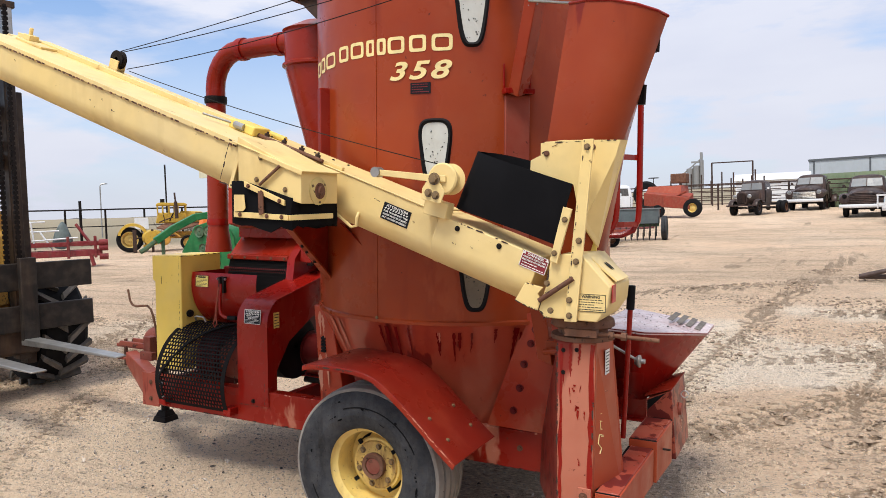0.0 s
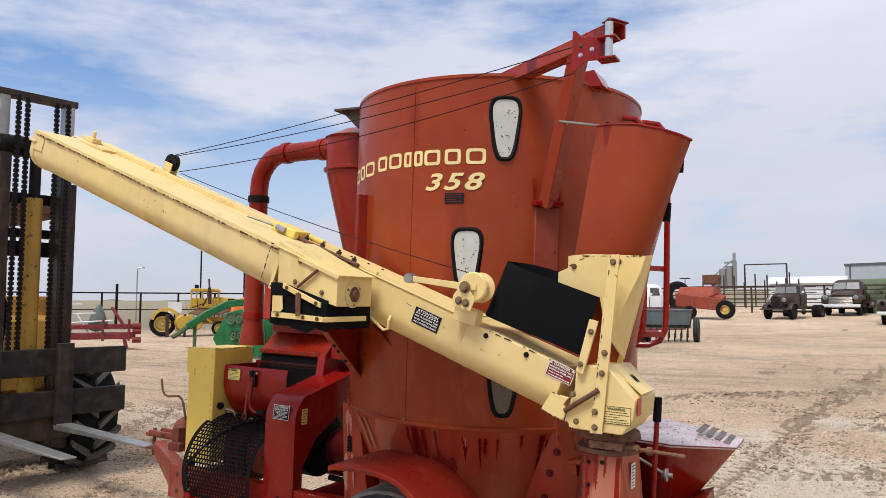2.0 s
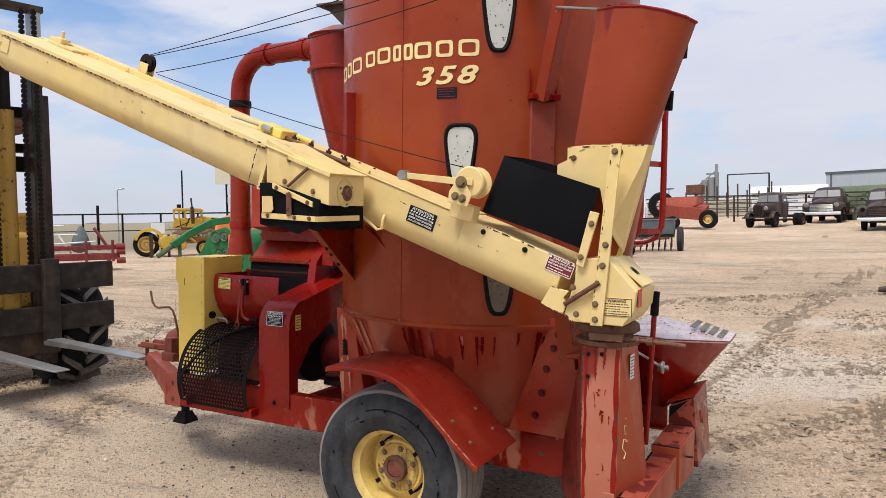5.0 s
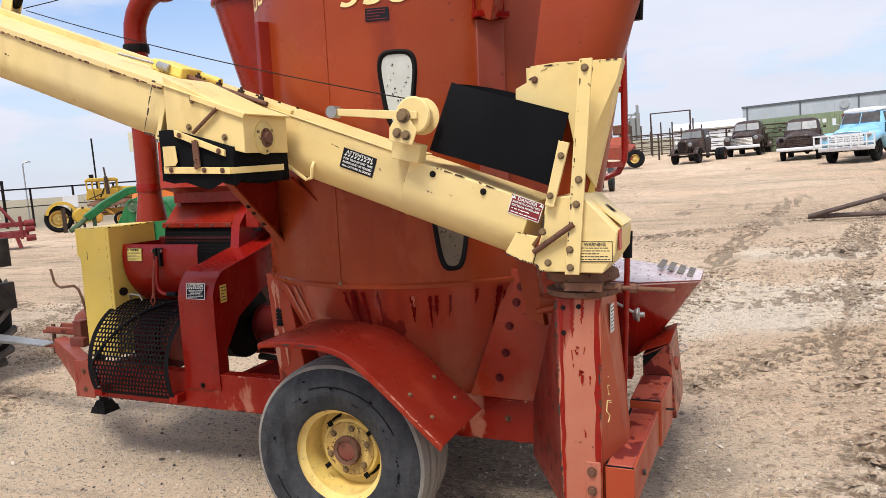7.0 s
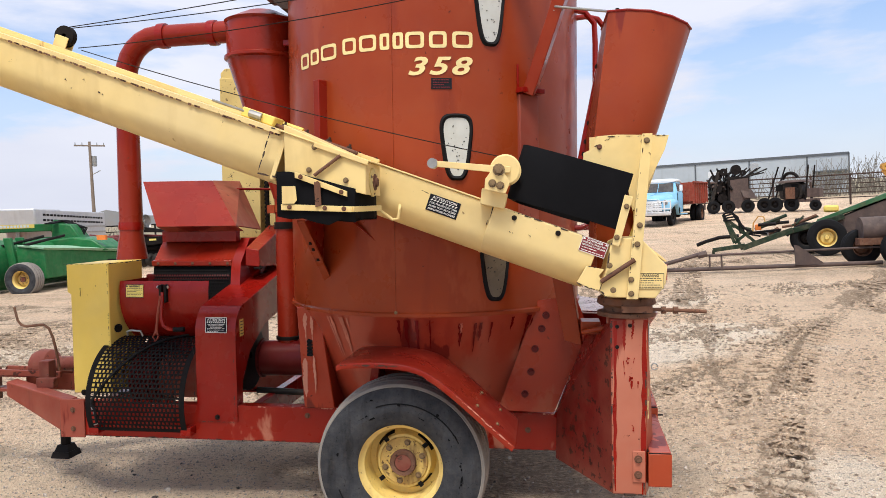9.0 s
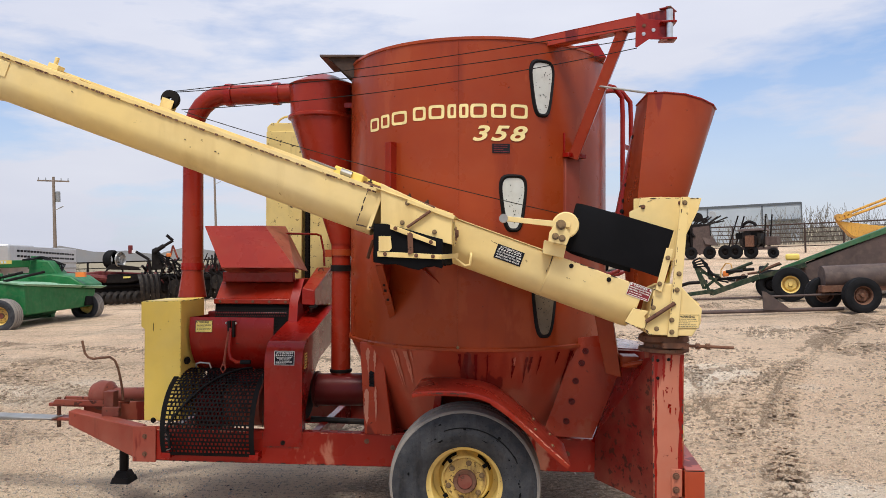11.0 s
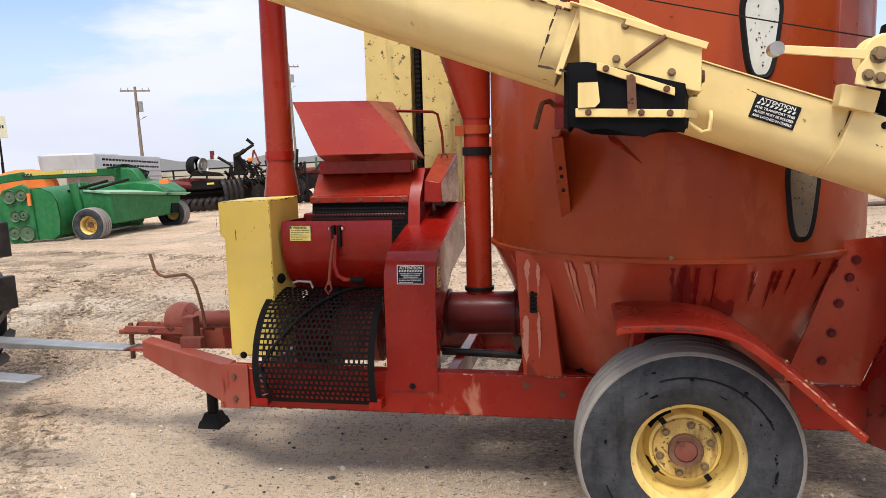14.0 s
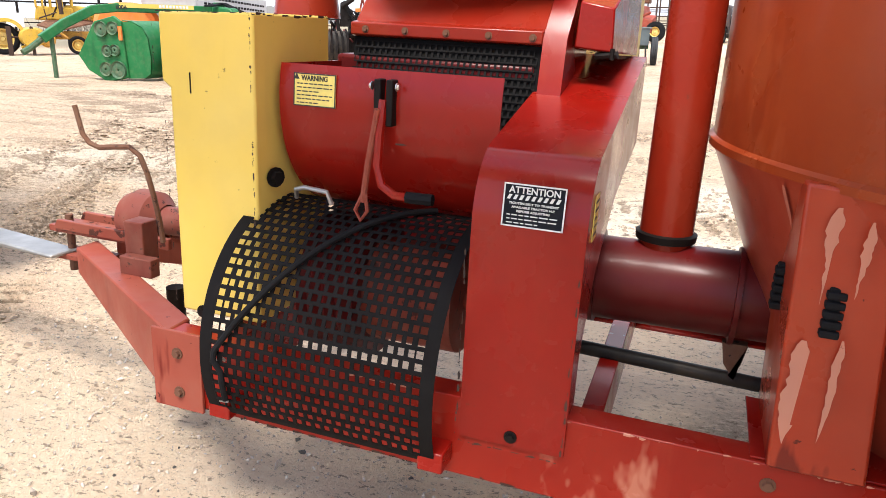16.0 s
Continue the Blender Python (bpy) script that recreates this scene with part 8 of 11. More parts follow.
        part("lens", lathe(BM(), [(0.001, -0.045), (0.05, -0.042), (0.088, -0.033)], lc, "y", 22), SCREEN if trim is not BLACK_STEEL else NEAR_BLACK, lamp)
        wheel(T, (sx * tw, 0.0, wheel_r), wheel_r, 0.19, wheel_r * 0.56, body if body is not BLUE else WORN_STEEL, RUBBER, axis="x", side=sx, ribs=3)
        bm = BM()
        box(bm, sx * (tw + 0.06) - 0.12, sx * (tw + 0.06) + 0.10, 0.62 if prewar else 0.95, 1.85, 0.40, 0.44)
        part("running_board", bm, body, T, bevel=0.01)
    if not prewar:
        bm = BM()
        box(bm, -0.56, 0.56, -0.655, -0.55, 0.56, 0.92)
        gr = part("grille", bm, NEAR_BLACK, T, "dark grille opening", bevel=0.02)
        for k in range(5):
            z = 0.595 + 0.072 * k
            w = 0.585 - 0.03 * abs(k - 1.5)
            bm = BM()
            for h in (0.0, 0.022):
                sweep(bm, [(-w, -0.655, z + h), (-w * 0.6, -0.712, z + h), (0, -0.728, z + h), (w * 0.6, -0.712, z + h), (w, -0.655, z + h)], 0.020, 6)
            part("grille_bar", bm, BRIGHT if trim is BRIGHT else trim if trim is WHITE else TRUCK_BROWN, gr)
        for w in ((-0.3, 0.0, 0.3) if trim is not BLACK_STEEL else ()):
            bm = BM()
            box(bm, w - 0.014, w + 0.014, -0.742, -0.70, 0.57, 0.90)
            part("grille_post", bm, BRIGHT if trim is BRIGHT else trim, gr)
    rows = [[(u * 0.88, -0.90 + 0.17 * abs(u) ** 3 + dy, z) for u in (-1, -0.75, -0.4, 0, 0.4, 0.75, 1)] for z, dy in ((0.415, 0.02), (0.45, 0), (0.52, 0), (0.555, 0.02))]
    if prewar:
        rows = [[(u * 0.80, -0.60 + 0.06 * abs(u) ** 3, z) for u in (-1, -0.5, 0, 0.5, 1)] for z in (0.47, 0.54)]
    part("bumper", grid(BM(), rows), body if prewar else trim if trim is WHITE else WHITE, T, "dull dark bumper bar" if prewar else "pale painted bumper", solid=0.02)
    rear = 3.55 if kind == "stake" else 2.95
    for sx in (-1, 1):
        wheel(T, (sx * tw, rear, wheel_r), wheel_r, 0.21, wheel_r * 0.56, RUST if kind != "pickup" else body, RUBBER, axis="x", side=sx, ribs=3)
        if prewar or kind == "stake":
            wheel(T, (sx * (tw + 0.24), rear, wheel_r), wheel_r, 0.21, wheel_r * 0.56, RUST, RUBBER, axis="x", side=sx, ribs=3)
        bm = BM()
        box(bm, sx * 0.36 - 0.035, sx * 0.36 + 0.035, -0.5, rear + 0.6, 0.50, 0.62)
        part("chassis_rail", bm, WORN_STEEL, T)
    bm = BM()
    rod(bm, (-tw, rear, wheel_r), (tw, rear, wheel_r), 0.05)
    lathe(bm, [(0.03, -0.14), (0.15, -0.06), (0.15, 0.06), (0.03, 0.14)], (0, rear, wheel_r), "x", 16)
    part("rear_axle", bm, WORN_STEEL, T)
    bm = BM()
    rod(bm, (-tw, 0.0, wheel_r), (tw, 0.0, wheel_r), 0.035)
    part("front_axle", bm, WORN_STEEL, T)
    if kind == "pickup":
        for sx in (-1, 1):
            part("rear_fender", arch(BM(), sx * 0.80, 0.26, 0.47, 6, 172, rear, wheel_r), body, T, solid=0.02)
        bm = BM()
        for a in ((-0.66, -0.61, 2.02, 3.85), (0.61, 0.66, 2.02, 3.85), (-0.61, 0.61, 2.02, 2.07), (-0.61, 0.61, 3.80, 3.85)):
            box(bm, *a, 0.62, 1.08)
        box(bm, -0.61, 0.61, 2.07, 3.80, 0.60, 0.65)
        part("cargo_box", bm, body, T, bevel=0.008)
    if kind == "stake":
        bm = BM()
        for a in ((-1.02, -0.96, 2.12, 4.5), (0.96, 1.02, 2.12, 4.5), (-0.96, 0.96, 2.12, 2.18), (-0.96, 0.96, 4.44, 4.5)):
            box(bm, *a, 0.92, 1.70)
        box(bm, -0.96, 0.96, 2.18, 4.44, 0.82, 0.93)
        bed = part("grain_box", bm, RUST_RED, T, "rusty red grain box")
        for sx in (-1, 1):
            for k in range(8):
                bm = BM()
                box(bm, sx * 1.045 - 0.025, sx * 1.045 + 0.025, 2.14 + 0.325 * k, 2.20 + 0.325 * k, 0.84, 1.72)
                part("stake", bm, RUST_RED, bed)
            bm = BM()
            box(bm, sx * 1.05 - 0.03, sx * 1.05 + 0.03, 2.1, 4.52, 1.68, 1.74)
            part("top_rail", bm, RUST_RED, bed)
        for k in range(6):
            bm = BM()
            box(bm, -0.95 + 0.36 * k, -0.89 + 0.36 * k, 2.08, 2.12, 0.90, 1.72)
            part("stake", bm, RUST_RED, bed)
        bm = BM()
        for z in (0.64, 0.92):
            box(bm, -0.96, 0.96, -1.0, -0.96, z, z + 0.05)
        for k in range(9):
            box(bm, -0.95 + 0.235 * k, -0.91 + 0.235 * k, -0.995, -0.955, 0.50, 0.95)
        part("brush_guard", bm, WHITE, T, "white pipe brush guard")
    return T


def build_trucks():
    old_truck("pale blue truck with white roof and rusty red grain box", 5.28, 28.3, -25, BLUE, WHITE, "stake", 0.40, WHITE, 1.07, SCREEN_DARK)
    old_truck("dark brown primer pickup with a wide black grille", 3.78, 32.4, -9, TRUCK_BROWN, TRUCK_BROWN, "pickup", 0.36, BLACK_STEEL, 0.98)
    old_truck("dark brown primer pickup with a bright chrome grille", 1.55, 40.5, -11, TRUCK_BROWN, TRUCK_BROWN, "pickup", 0.36, BRIGHT, 1.04)
    old_truck("dark brown prewar cab and chassis truck with no bed", -1.15, 36.4, -18, TRUCK_BROWN, TRUCK_BROWN, "prewar", 0.37, WHITE, 0.97)
    old_truck("cream white old truck cab parked behind the drill", -7.6, 31.5, -30, WHITE, WHITE, "chassis", 0.40, WHITE, 1.1)


FENCE = paint("dark_rusted_pipe", (0.040, 0.027, 0.024), (0.065, 0.040, 0.033), (0.10, 0.05, 0.035), 0.7, 0.6, 0.6, dust=0.12, bump=0.1)


def rail_fence(name, label, a, b, h, rails, posts, mat, group=""):
    a, b = Vector((*a, 0)), Vector((*b, 0))
    F = thing(name, label, "fence", at_ground(a.x, a.y), 0, group)
    o = Vector(at_ground(a.x, a.y))

    def p(u, z):
        q = a.lerp(b, u)
        return Vector((q.x, q.y, gz(q.x, q.y) + z)) - o
    for k in range(posts + 1):
        bm = BM()
        rod(bm, p(k / posts, -0.1), p(k / posts, h + 0.04), 0.055, seg=8)
        part("post", bm, mat, F)
    for k in range(rails):
        z = h * (1 - k / rails * 0.92)
        bm = BM()
        sweep(bm, [tuple(p(i / 12, z)) for i in range(13)], 0.040 if k == 0 else 0.025, 6)
        part("rail", bm, mat, F)
    return F


def build_fences():
    rail_fence("pipe_fence", "dark rusty pipe fence with several rails", (-9.0, 44.0), (8.3, 42.6), 1.55, 6, 9, FENCE, "pipe fences")
    rail_fence("pipe_fence", "dark rusty pipe fence with several rails", (8.5, 42.5), (18.6, 37.2), 1.6, 6, 6, FENCE, "pipe fences")
    rail_fence("pipe_fence", "dark rusty pipe fence with several rails", (18.9, 37.0), (34.0, 31.0), 1.6, 6, 8, FENCE, "pipe fences")
    rail_fence("pipe_fence", "tall dark pipe fence with one top rail", (-42.0, 14.0), (-28.6, 28.5), 2.0, 2, 10, BLACK_STEEL, "pipe fences")
    rail_fence("pipe_fence", "dark pipe fence behind the implements", (-28.2, 33.0), (-9.4, 44.0), 1.5, 4, 12, BLACK_STEEL, "pipe fences")
    F = thing("corral_pens", "tangle of rusty pipe corral pens with tall posts", "corral", at_ground(-3.2, 52), 0)
    for k in range(16):
        bm = BM()
        x, y = -4.2 + (k * 0.47) % 6.5, (k * 1.7) % 5
        rod(bm, (x, y, 0), (x, y, 1.9 + 0.7 * ((k * 7) % 5) / 5), 0.05, seg=6)
        part("post", bm, FENCE, F)
    for x in (-1.9, 1.0):
        bm = BM()
        rod(bm, (x, 4.5, 0), (x, 4.5, 3.3), 0.06, seg=6)
        part("gate_post", bm, FENCE, F)
    bm = BM()
    rod(bm, (-1.9, 4.5, 3.28), (1.0, 4.5, 3.28), 0.05, seg=6)
    part("gate_beam", bm, FENCE, F)
    for z in (0.6, 1.1, 1.5):
        bm = BM()
        rod(bm, (-4.5, 2.0, z), (3.0, 2.4, z), 0.035, seg=6)
        part("rail", bm, FENCE, F)


def build_shed():
    a, b = Vector((1.45, 79.5)), Vector((29.0, 69.2))
    d = (b - a).normalized()
    rz = math.degrees(math.atan2(d.y, d.x))
    S = thing("long_shed", "long low pale grey metal shed with a dark eave", "shed", (a.x, a.y, 1.74), rz)
    ln = (b - a).length
    top0 = 4.08
    bm = BM()
    box(bm, 0, ln, 0, 12, 0, top0)
    w = part("wall", bm, SHEDWALL, S, "pale grey ribbed metal wall")
    bm = BM()
    prism(bm, [(0.1, top0), (6, top0 + 0.22), (11.9, top0)], "x", 0.0, ln)
    part("roof", bm, WHITE, S, "pale metal roof")
    bm = BM()
    box(bm, -0.06, ln + 0.06, -0.08, 0.0, top0 - 0.15, top0 + 0.06)
    box(bm, ln, ln + 0.12, -0.08, 0.02, 0, top0)
    part("eave_trim", bm, SHEDTRIM, S, "dark eave trim")
    k = 0
    x = 0.4
    while x < ln:
        bm = BM()
        box(bm, x, x + 0.15, -0.04, 0.0, 0.3, top0)
        part("wall_joint", bm, SHEDTRIM, w)
        x += 5.1
    x = 0.2
    bm = BM()
    while x < ln:
        box(bm, x, x + 0.05, -0.018, 0.0, 0.2, top0)
        x += 0.42
    part("wall_ribs", bm, SHEDWALL, w)["kind"] = "stuff"
    for x in (9.5, 21.3):
        c = (x, -0.05, 3.3)
        part("wall_fan", lathe(BM(), [(0.001, -0.02), (0.24, -0.02), (0.24, -0.07), (0.40, -0.07), (0.42, 0.08)], c, "y", 20), BRIGHT, w, "round wall fan with white rim")
    bm = BM()
    box(bm, 17.0, 18.3, -0.03, 0.0, 2.5, 3.1)
    part("wall_plate", bm, WHITE, w)
    bm = BM()
    box(bm, ln - 2.9, ln - 0.1, -0.9, 0.0, 2.35, 2.50)
    part("door_canopy", bm, SHEDTRIM, w)
    C = thing("shipping_container", "faded green ribbed shipping container beside the shed", "container", (2.15, 43.6, gz(4.5, 42.0) - 0.05), -21)
    bm = BM()
    box(bm, 0, 6.6, 0, 2.3, 0.1, 1.98)
    cb = part("body", bm, CONTAINER, C)
    for k in range(28):
        bm = BM()
        box(bm, 0.1 + k * 0.235, 0.2 + k * 0.235, -0.035, 0.0, 0.2, 1.9)
        part("rib", bm, CONTAINER, cb)
    bm = BM()
    for i, w_ in enumerate((0.32, 0.25, 0.34, 0.3, 0.22, 0.33)):
        box(bm, 2.4 + i * 0.24, 2.4 + i * 0.24 + w_ * 0.6, -0.045, -0.036, 1.45, 1.66)
    part("lettering_bar", bm, WHITE, cb, "plain white painted bars")["kind"] = "stuff"
    L = thing("low_white_shed", "low white metal shed roof behind the pens", "shed", (1.8, 60.0, gz(1.8, 60.0)), 0)
    bm = BM()
    box(bm, -5.5, -0.3, 0, 4, 0, 1.7)
    prism(bm, [(-0.2, 1.7), (2, 2.3), (4.2, 1.7)], "x", -5.7, -0.1)
    part("wall", bm, WHITE, L)


def build_old_machines():
    # two old black machines by the fence
    T = thing("threshing_machine", "rusty black upright threshing machine on iron wheels", "machine", at_ground(9.95, 35.9), 0, "old rusty machines by the fence")
    T.matrix_basis = T.matrix_basis @ Matrix.Scale(0.86, 4)
    bm = BM()
    box(bm, 0.1, 1.35, -0.5, 0.7, 0.35, 2.15)
    box(bm, -0.75, 0.1, -0.2, 0.7, 0.5, 1.9)
    part("body", bm, BLACK_STEEL, T, bevel=0.03)
    hexa(bm := BM(), [(0.22, -0.56, 0.30), (1.30, -0.56, 0.30), (1.30, -0.50, 0.30), (0.22, -0.50, 0.30)], [(0.25, -0.56, 1.95), (1.25, -0.56, 2.05), (1.25, -0.50, 2.05), (0.25, -0.50, 1.95)])
    part("side_sheet", bm, PRIMER, T, "rust-brown side sheet")
    hexa(bm := BM(), [(-1.05, -0.62, 0.05), (-0.85, -0.62, 0.05), (-0.85, -0.50, 0.05), (-1.05, -0.50, 0.05)], [(-0.52, -0.62, 2.45), (-0.36, -0.62, 2.45), (-0.36, -0.50, 2.45), (-0.52, -0.50, 2.45)])
    part("elevator", bm, WORN_STEEL, T, "leaning grey elevator leg", bevel=0.01)
    hexa(bm := BM(), [(0.95, -0.7, 0.9), (1.75, -0.6, 0.8), (1.75, 0.5, 0.8), (0.95, 0.6, 0.9)], [(0.75, -0.5, 1.55), (1.45, -0.5, 1.35), (1.45, 0.5, 1.35), (0.75, 0.6, 1.55)])
    part("chute", bm, PRIMER, T)
    for k, (x0, z0, x1, z1, r) in enumerate(((-0.9, 0.3, -0.3, 2.6, 0.09), (-0.6, 0.4, 0.2, 2.2, 0.07), (-0.95, 0.9, 0.3, 1.2, 0.06), (-0.9, 1.6, 0.2, 1.9, 0.05), (-0.4, 2.2, 0.9, 2.5, 0.06), (-0.75, 0.5, -0.05, 0.6, 0.1), (-0.2, 1.1, 0.3, 2.3, 0.05))):
        bm = BM()
        rod(bm, (x0, -0.3 + 0.12 * k, z0), (x1, -0.3 + 0.1 * k, z1), r, seg=8)
        part("beam", bm, BLACK_STEEL, T)
    for x, z, r in ((-0.1, 2.45, 0.22), (0.6, 2.55, 0.30), (1.0, 2.35, 0.18), (-0.5, 1.5, 0.3), (-0.2, 0.9, 0.28), (-0.55, 2.1, 0.2)):
        part("pulley", lathe(BM(), [(0.03, -0.06), (r, -0.06), (r, 0.06), (0.03, 0.06)], (x, -0.45, z), "y", 18), BLACK_STEEL, T)
    for i in range(16):
        bm = BM()
        rod(bm, (-0.3 + 0.10 * i, -0.4, 2.0 + 0.1 * math.sin(i)), (-0.45 + 0.19 * i, -0.35, 2.5 + 0.2 * math.cos(i * 2)), 0.045, seg=6)
        part("pipe", bm, BLACK_STEEL, T)
    for x in (-0.75, 0.1, 1.2):
        wheel(T, (x, -0.6, 0.38), 0.38, 0.14, 0.2, BLACK_STEEL, RUBBER, side=-1, ribs=3)
    rnd = random.Random(3)
    for k in range(34):
        bm = BM()
        p = Vector((rnd.uniform(-0.9, 0.5), rnd.uniform(-0.55, 0.4), rnd.uniform(0.5, 2.5)))
        q = p + Vector((rnd.uniform(-0.35, 0.35), rnd.uniform(-0.2, 0.2), rnd.uniform(-0.5, 0.5)))
        q.z = max(0.2, q.z)
        rod(bm, p, q, rnd.uniform(0.03, 0.09), seg=6)
        part("linkage", bm, BLACK_STEEL if k % 3 else PRIMER, T)
    T = thing("old_chassis", "rusted vintage truck chassis with upright poles", "truck", at_ground(12.75, 34.2), -38, "old rusty machines by the fence")
    T.matrix_basis = T.matrix_basis @ Matrix.Scale(0.86, 4)
    bm = BM()
    box(bm, -1.0, 1.3, -0.5, 0.5, 0.50, 0.68)
    part("deck", bm, PRIMER, T, bevel=0.02)
    part("hood", loft(BM(), [(-0.7, 0.15, 0.42, 0.7, 1.35), (0.2, 0.15, 0.5, 0.7, 1.5), (0.7, 0.15, 0.52, 0.7, 1.45)], 18, 3), BLACK_STEEL, T)
    bm = BM()
    hexa(bm, [(-0.65, -0.7, 1.62), (0.95, -0.7, 1.62), (0.95, 0.6, 1.60), (-0.65, 0.6, 1.60)], [(-0.45, -0.6, 1.75), (0.75, -0.6, 1.75), (0.75, 0.5, 1.78), (-0.45, 0.5, 1.78)])
    part("canopy", bm, PRIMER, T, bevel=0.03)
    bm = BM()
    box(bm, -0.1, 0.4, -0.76, -0.7, 0.7, 1.35)
    part("door", bm, RUST, T)
    part("cab_block", loft(BM(), [(-0.55, 0.1, 0.62, 0.66, 1.60), (0.1, 0.1, 0.66, 0.66, 1.64), (0.55, 0.1, 0.60, 0.66, 1.58)], 16, 4), WORN_STEEL, T, "dark gutted cab")
    for sx in (-0.5, 0.35):
        bm = BM()
        box(bm, sx - 0.18, sx + 0.18, -0.60, -0.56, 1.18, 1.52)
        part("cab_opening", bm, NEAR_BLACK, T)
    bm = BM()
    box(bm, 0.95, 1.6, -0.5, 0.1, 0.75, 1.25)
    part("toolbox", bm, PRIMER, T, bevel=0.02)
    for x0, x1 in ((-1.2, -0.55), (0.85, 1.05)):
        for dy in (-0.5, 0.5):
            bm = BM()
            rod(bm, (x0, dy, 0.6), (x1, dy, 2.55), 0.045, seg=8)
            part("pole", bm, BLACK_STEEL, T)
    bm = BM()
    sweep(bm, arc((-0.1, 0.0, 1.75), 0.42, 170, 20, 10), 0.09, 10)
    part("pipe", bm, BLACK_STEEL, T)
    for x, r in ((-1.35, 0.42), (-0.75, 0.42), (0.15, 0.40), (1.4, 0.30)):
        wheel(T, (x, -0.55, r), r, 0.2, r * 0.5, BLACK_STEEL, RUBBER, side=-1, ribs=3)
    # green implement with a yellow wheel
    T = thing("green_implement", "dull green towed implement with a yellow wheel", "implement", at_ground(6.98, 14.05), -20.6)
    wheel(T, (0.0, 0.0, 0.40), 0.41, 0.24, 0.21, WHEEL_YELLOW, RUBBER, side=-1, ribs=4)
    wheel(T, (-0.42, 0.55, 0.37), 0.37, 0.24, 0.19, BLACK_STEEL, RUBBER, side=-1, ribs=4)
    for x in (-0.65, -0.02):
        wheel(T, (x, 2.6, 0.40), 0.40, 0.24, 0.20, RUST, RUBBER, axis="x", side=-1, ribs=4)
    DK = paint("weathered_dark_green_paint", (0.014, 0.030, 0.016), (0.026, 0.045, 0.026), (0.04, 0.03, 0.022), 0.6, 0.5, 0.62, dust=0.3)

    def bar(name, p, q, w, h, mat, label=""):
        d = Vector(q) - Vector(p)
        m = Matrix.Translation(p) @ d.to_track_quat("X", "Z").to_matrix().to_4x4()
        return part(name, box(BM(), 0, d.length, -w / 2, w / 2, -h / 2, h / 2, m), mat, T, label, bevel=0.008)
    bar("drawbar", (-2.48, 0.3, 0.14), (-1.75, 0.3, 0.24), 0.10, 0.10, DK)
    bar("drawbar", (-1.80, 0.3, 0.18), (-0.70, 0.3, 0.58), 0.10, 0.13, DK)
    bar("drawbar", (-1.2, 0.5, 0.42), (0.35, 0.4, 0.85), 0.12, 0.12, DK)
    bar("hitch_foot", (-2.47, 0.3, 0.14), (-2.47, 0.3, 0.0), 0.05, 0.06, DK)
    for p, q in (((-2.22, 0.3, 1.0), (-1.80, 0.3, 0.14)), ((-2.22, 0.3, 1.0), (-1.98, 0.3, 0.30)), ((-2.05, 0.3, 0.72), (-1.60, 0.3, 0.62)), ((-2.10, 0.3, 0.85), (-1.50, 0.3, 0.30)), ((-1.98, 0.3, 0.30), (-1.60, 0.3, 0.62))):
        bar("mast_bar", p, q, 0.05, 0.07, DK)
    for k in range(4):
        bm = BM()
        sweep(bm, [(-2.22, 0.28, 1.0 - 0.05 * k), (-2.05 + 0.04 * k, 0.25, 1.08 - 0.07 * k), (-1.88 + 0.03 * k, 0.25, 0.92 - 0.08 * k), (-1.85 + 0.1 * k, 0.3, 0.55), (-1.4 + 0.15 * k, 0.35, 0.45 + 0.05 * k)], 0.022, 6)
        part("hose", bm, RUBBER, T)
    rnd = random.Random(5)
    for k in range(16):
        bm = BM()
        p = Vector((rnd.uniform(-1.7, -0.2), rnd.uniform(0.4, 1.6), rnd.uniform(0.42, 0.72)))
        q = p + Vector((rnd.uniform(0.15, 0.6), rnd.uniform(-0.2, 0.2), rnd.uniform(-0.05, 0.22)))
        rod(bm, p, q, rnd.uniform(0.025, 0.05), seg=8)
        part("cylinder", bm, (DK, RUST, BLACK_STEEL, GREY_STEEL)[k % 4], T)
    bm = BM()
    sweep(bm, [(-1.62, 0.8, 0.45), (-1.60, 0.8, 0.75), (-1.48, 0.8, 0.92), (-1.36, 0.8, 0.90), (-1.32, 0.8, 0.72)], 0.016, 6)
    part("yellow_hoop", bm, OCHRE, T)
    bm = BM()
    box(bm, -1.56, -1.42, 0.75, 0.95, 0.58, 0.72)
    part("gearbox", bm, ORANGE, T, bevel=0.02)
    hexa(bm := BM(), [(0.15, 0.5, 0.50), (0.15, 1.9, 0.50), (3.2, 1.9, 0.15), (3.2, 0.5, 0.15)], [(0.0, 0.5, 0.72), (0.0, 1.9, 0.72), (3.2, 1.9, 2.0), (3.2, 0.5, 2.0)])
    part("body", bm, PRIMER, T, "rusty sloping steel box", bevel=0.02)
    hexa(bm := BM(), [(-0.25, 0.46, 0.70), (0.0, 1.9, 0.74), (3.2, 1.9, 1.95), (3.2, 0.46, 1.95)], [(-0.2, 0.46, 0.80), (0.0, 1.9, 0.80), (3.2, 1.9, 2.12), (3.2, 0.46, 2.12)])
    part("top_rim", bm, paint("faded_implement_green", (0.032, 0.105, 0.045), (0.06, 0.15, 0.075), (0.08, 0.06, 0.04), 0.5, 0.5, 0.63, dust=0.2), T, "faded green top rim", bevel=0.01)
    bm = BM()
    box(bm, -0.10, 0.25, 2.7, 3.0, 0.92, 1.10)
    part("yellow_cover", bm, YELLOW, T, bevel=0.05)
    bm = BM()
    sweep(bm, [(-1.95, 0.9, 0.45), (-2.4, 0.9, 0.42), (-2.75, 0.9, 0.32), (-2.95, 0.9, 0.24)], 0.045, 8)
    part("shaft", bm, BLACK_STEEL, T)
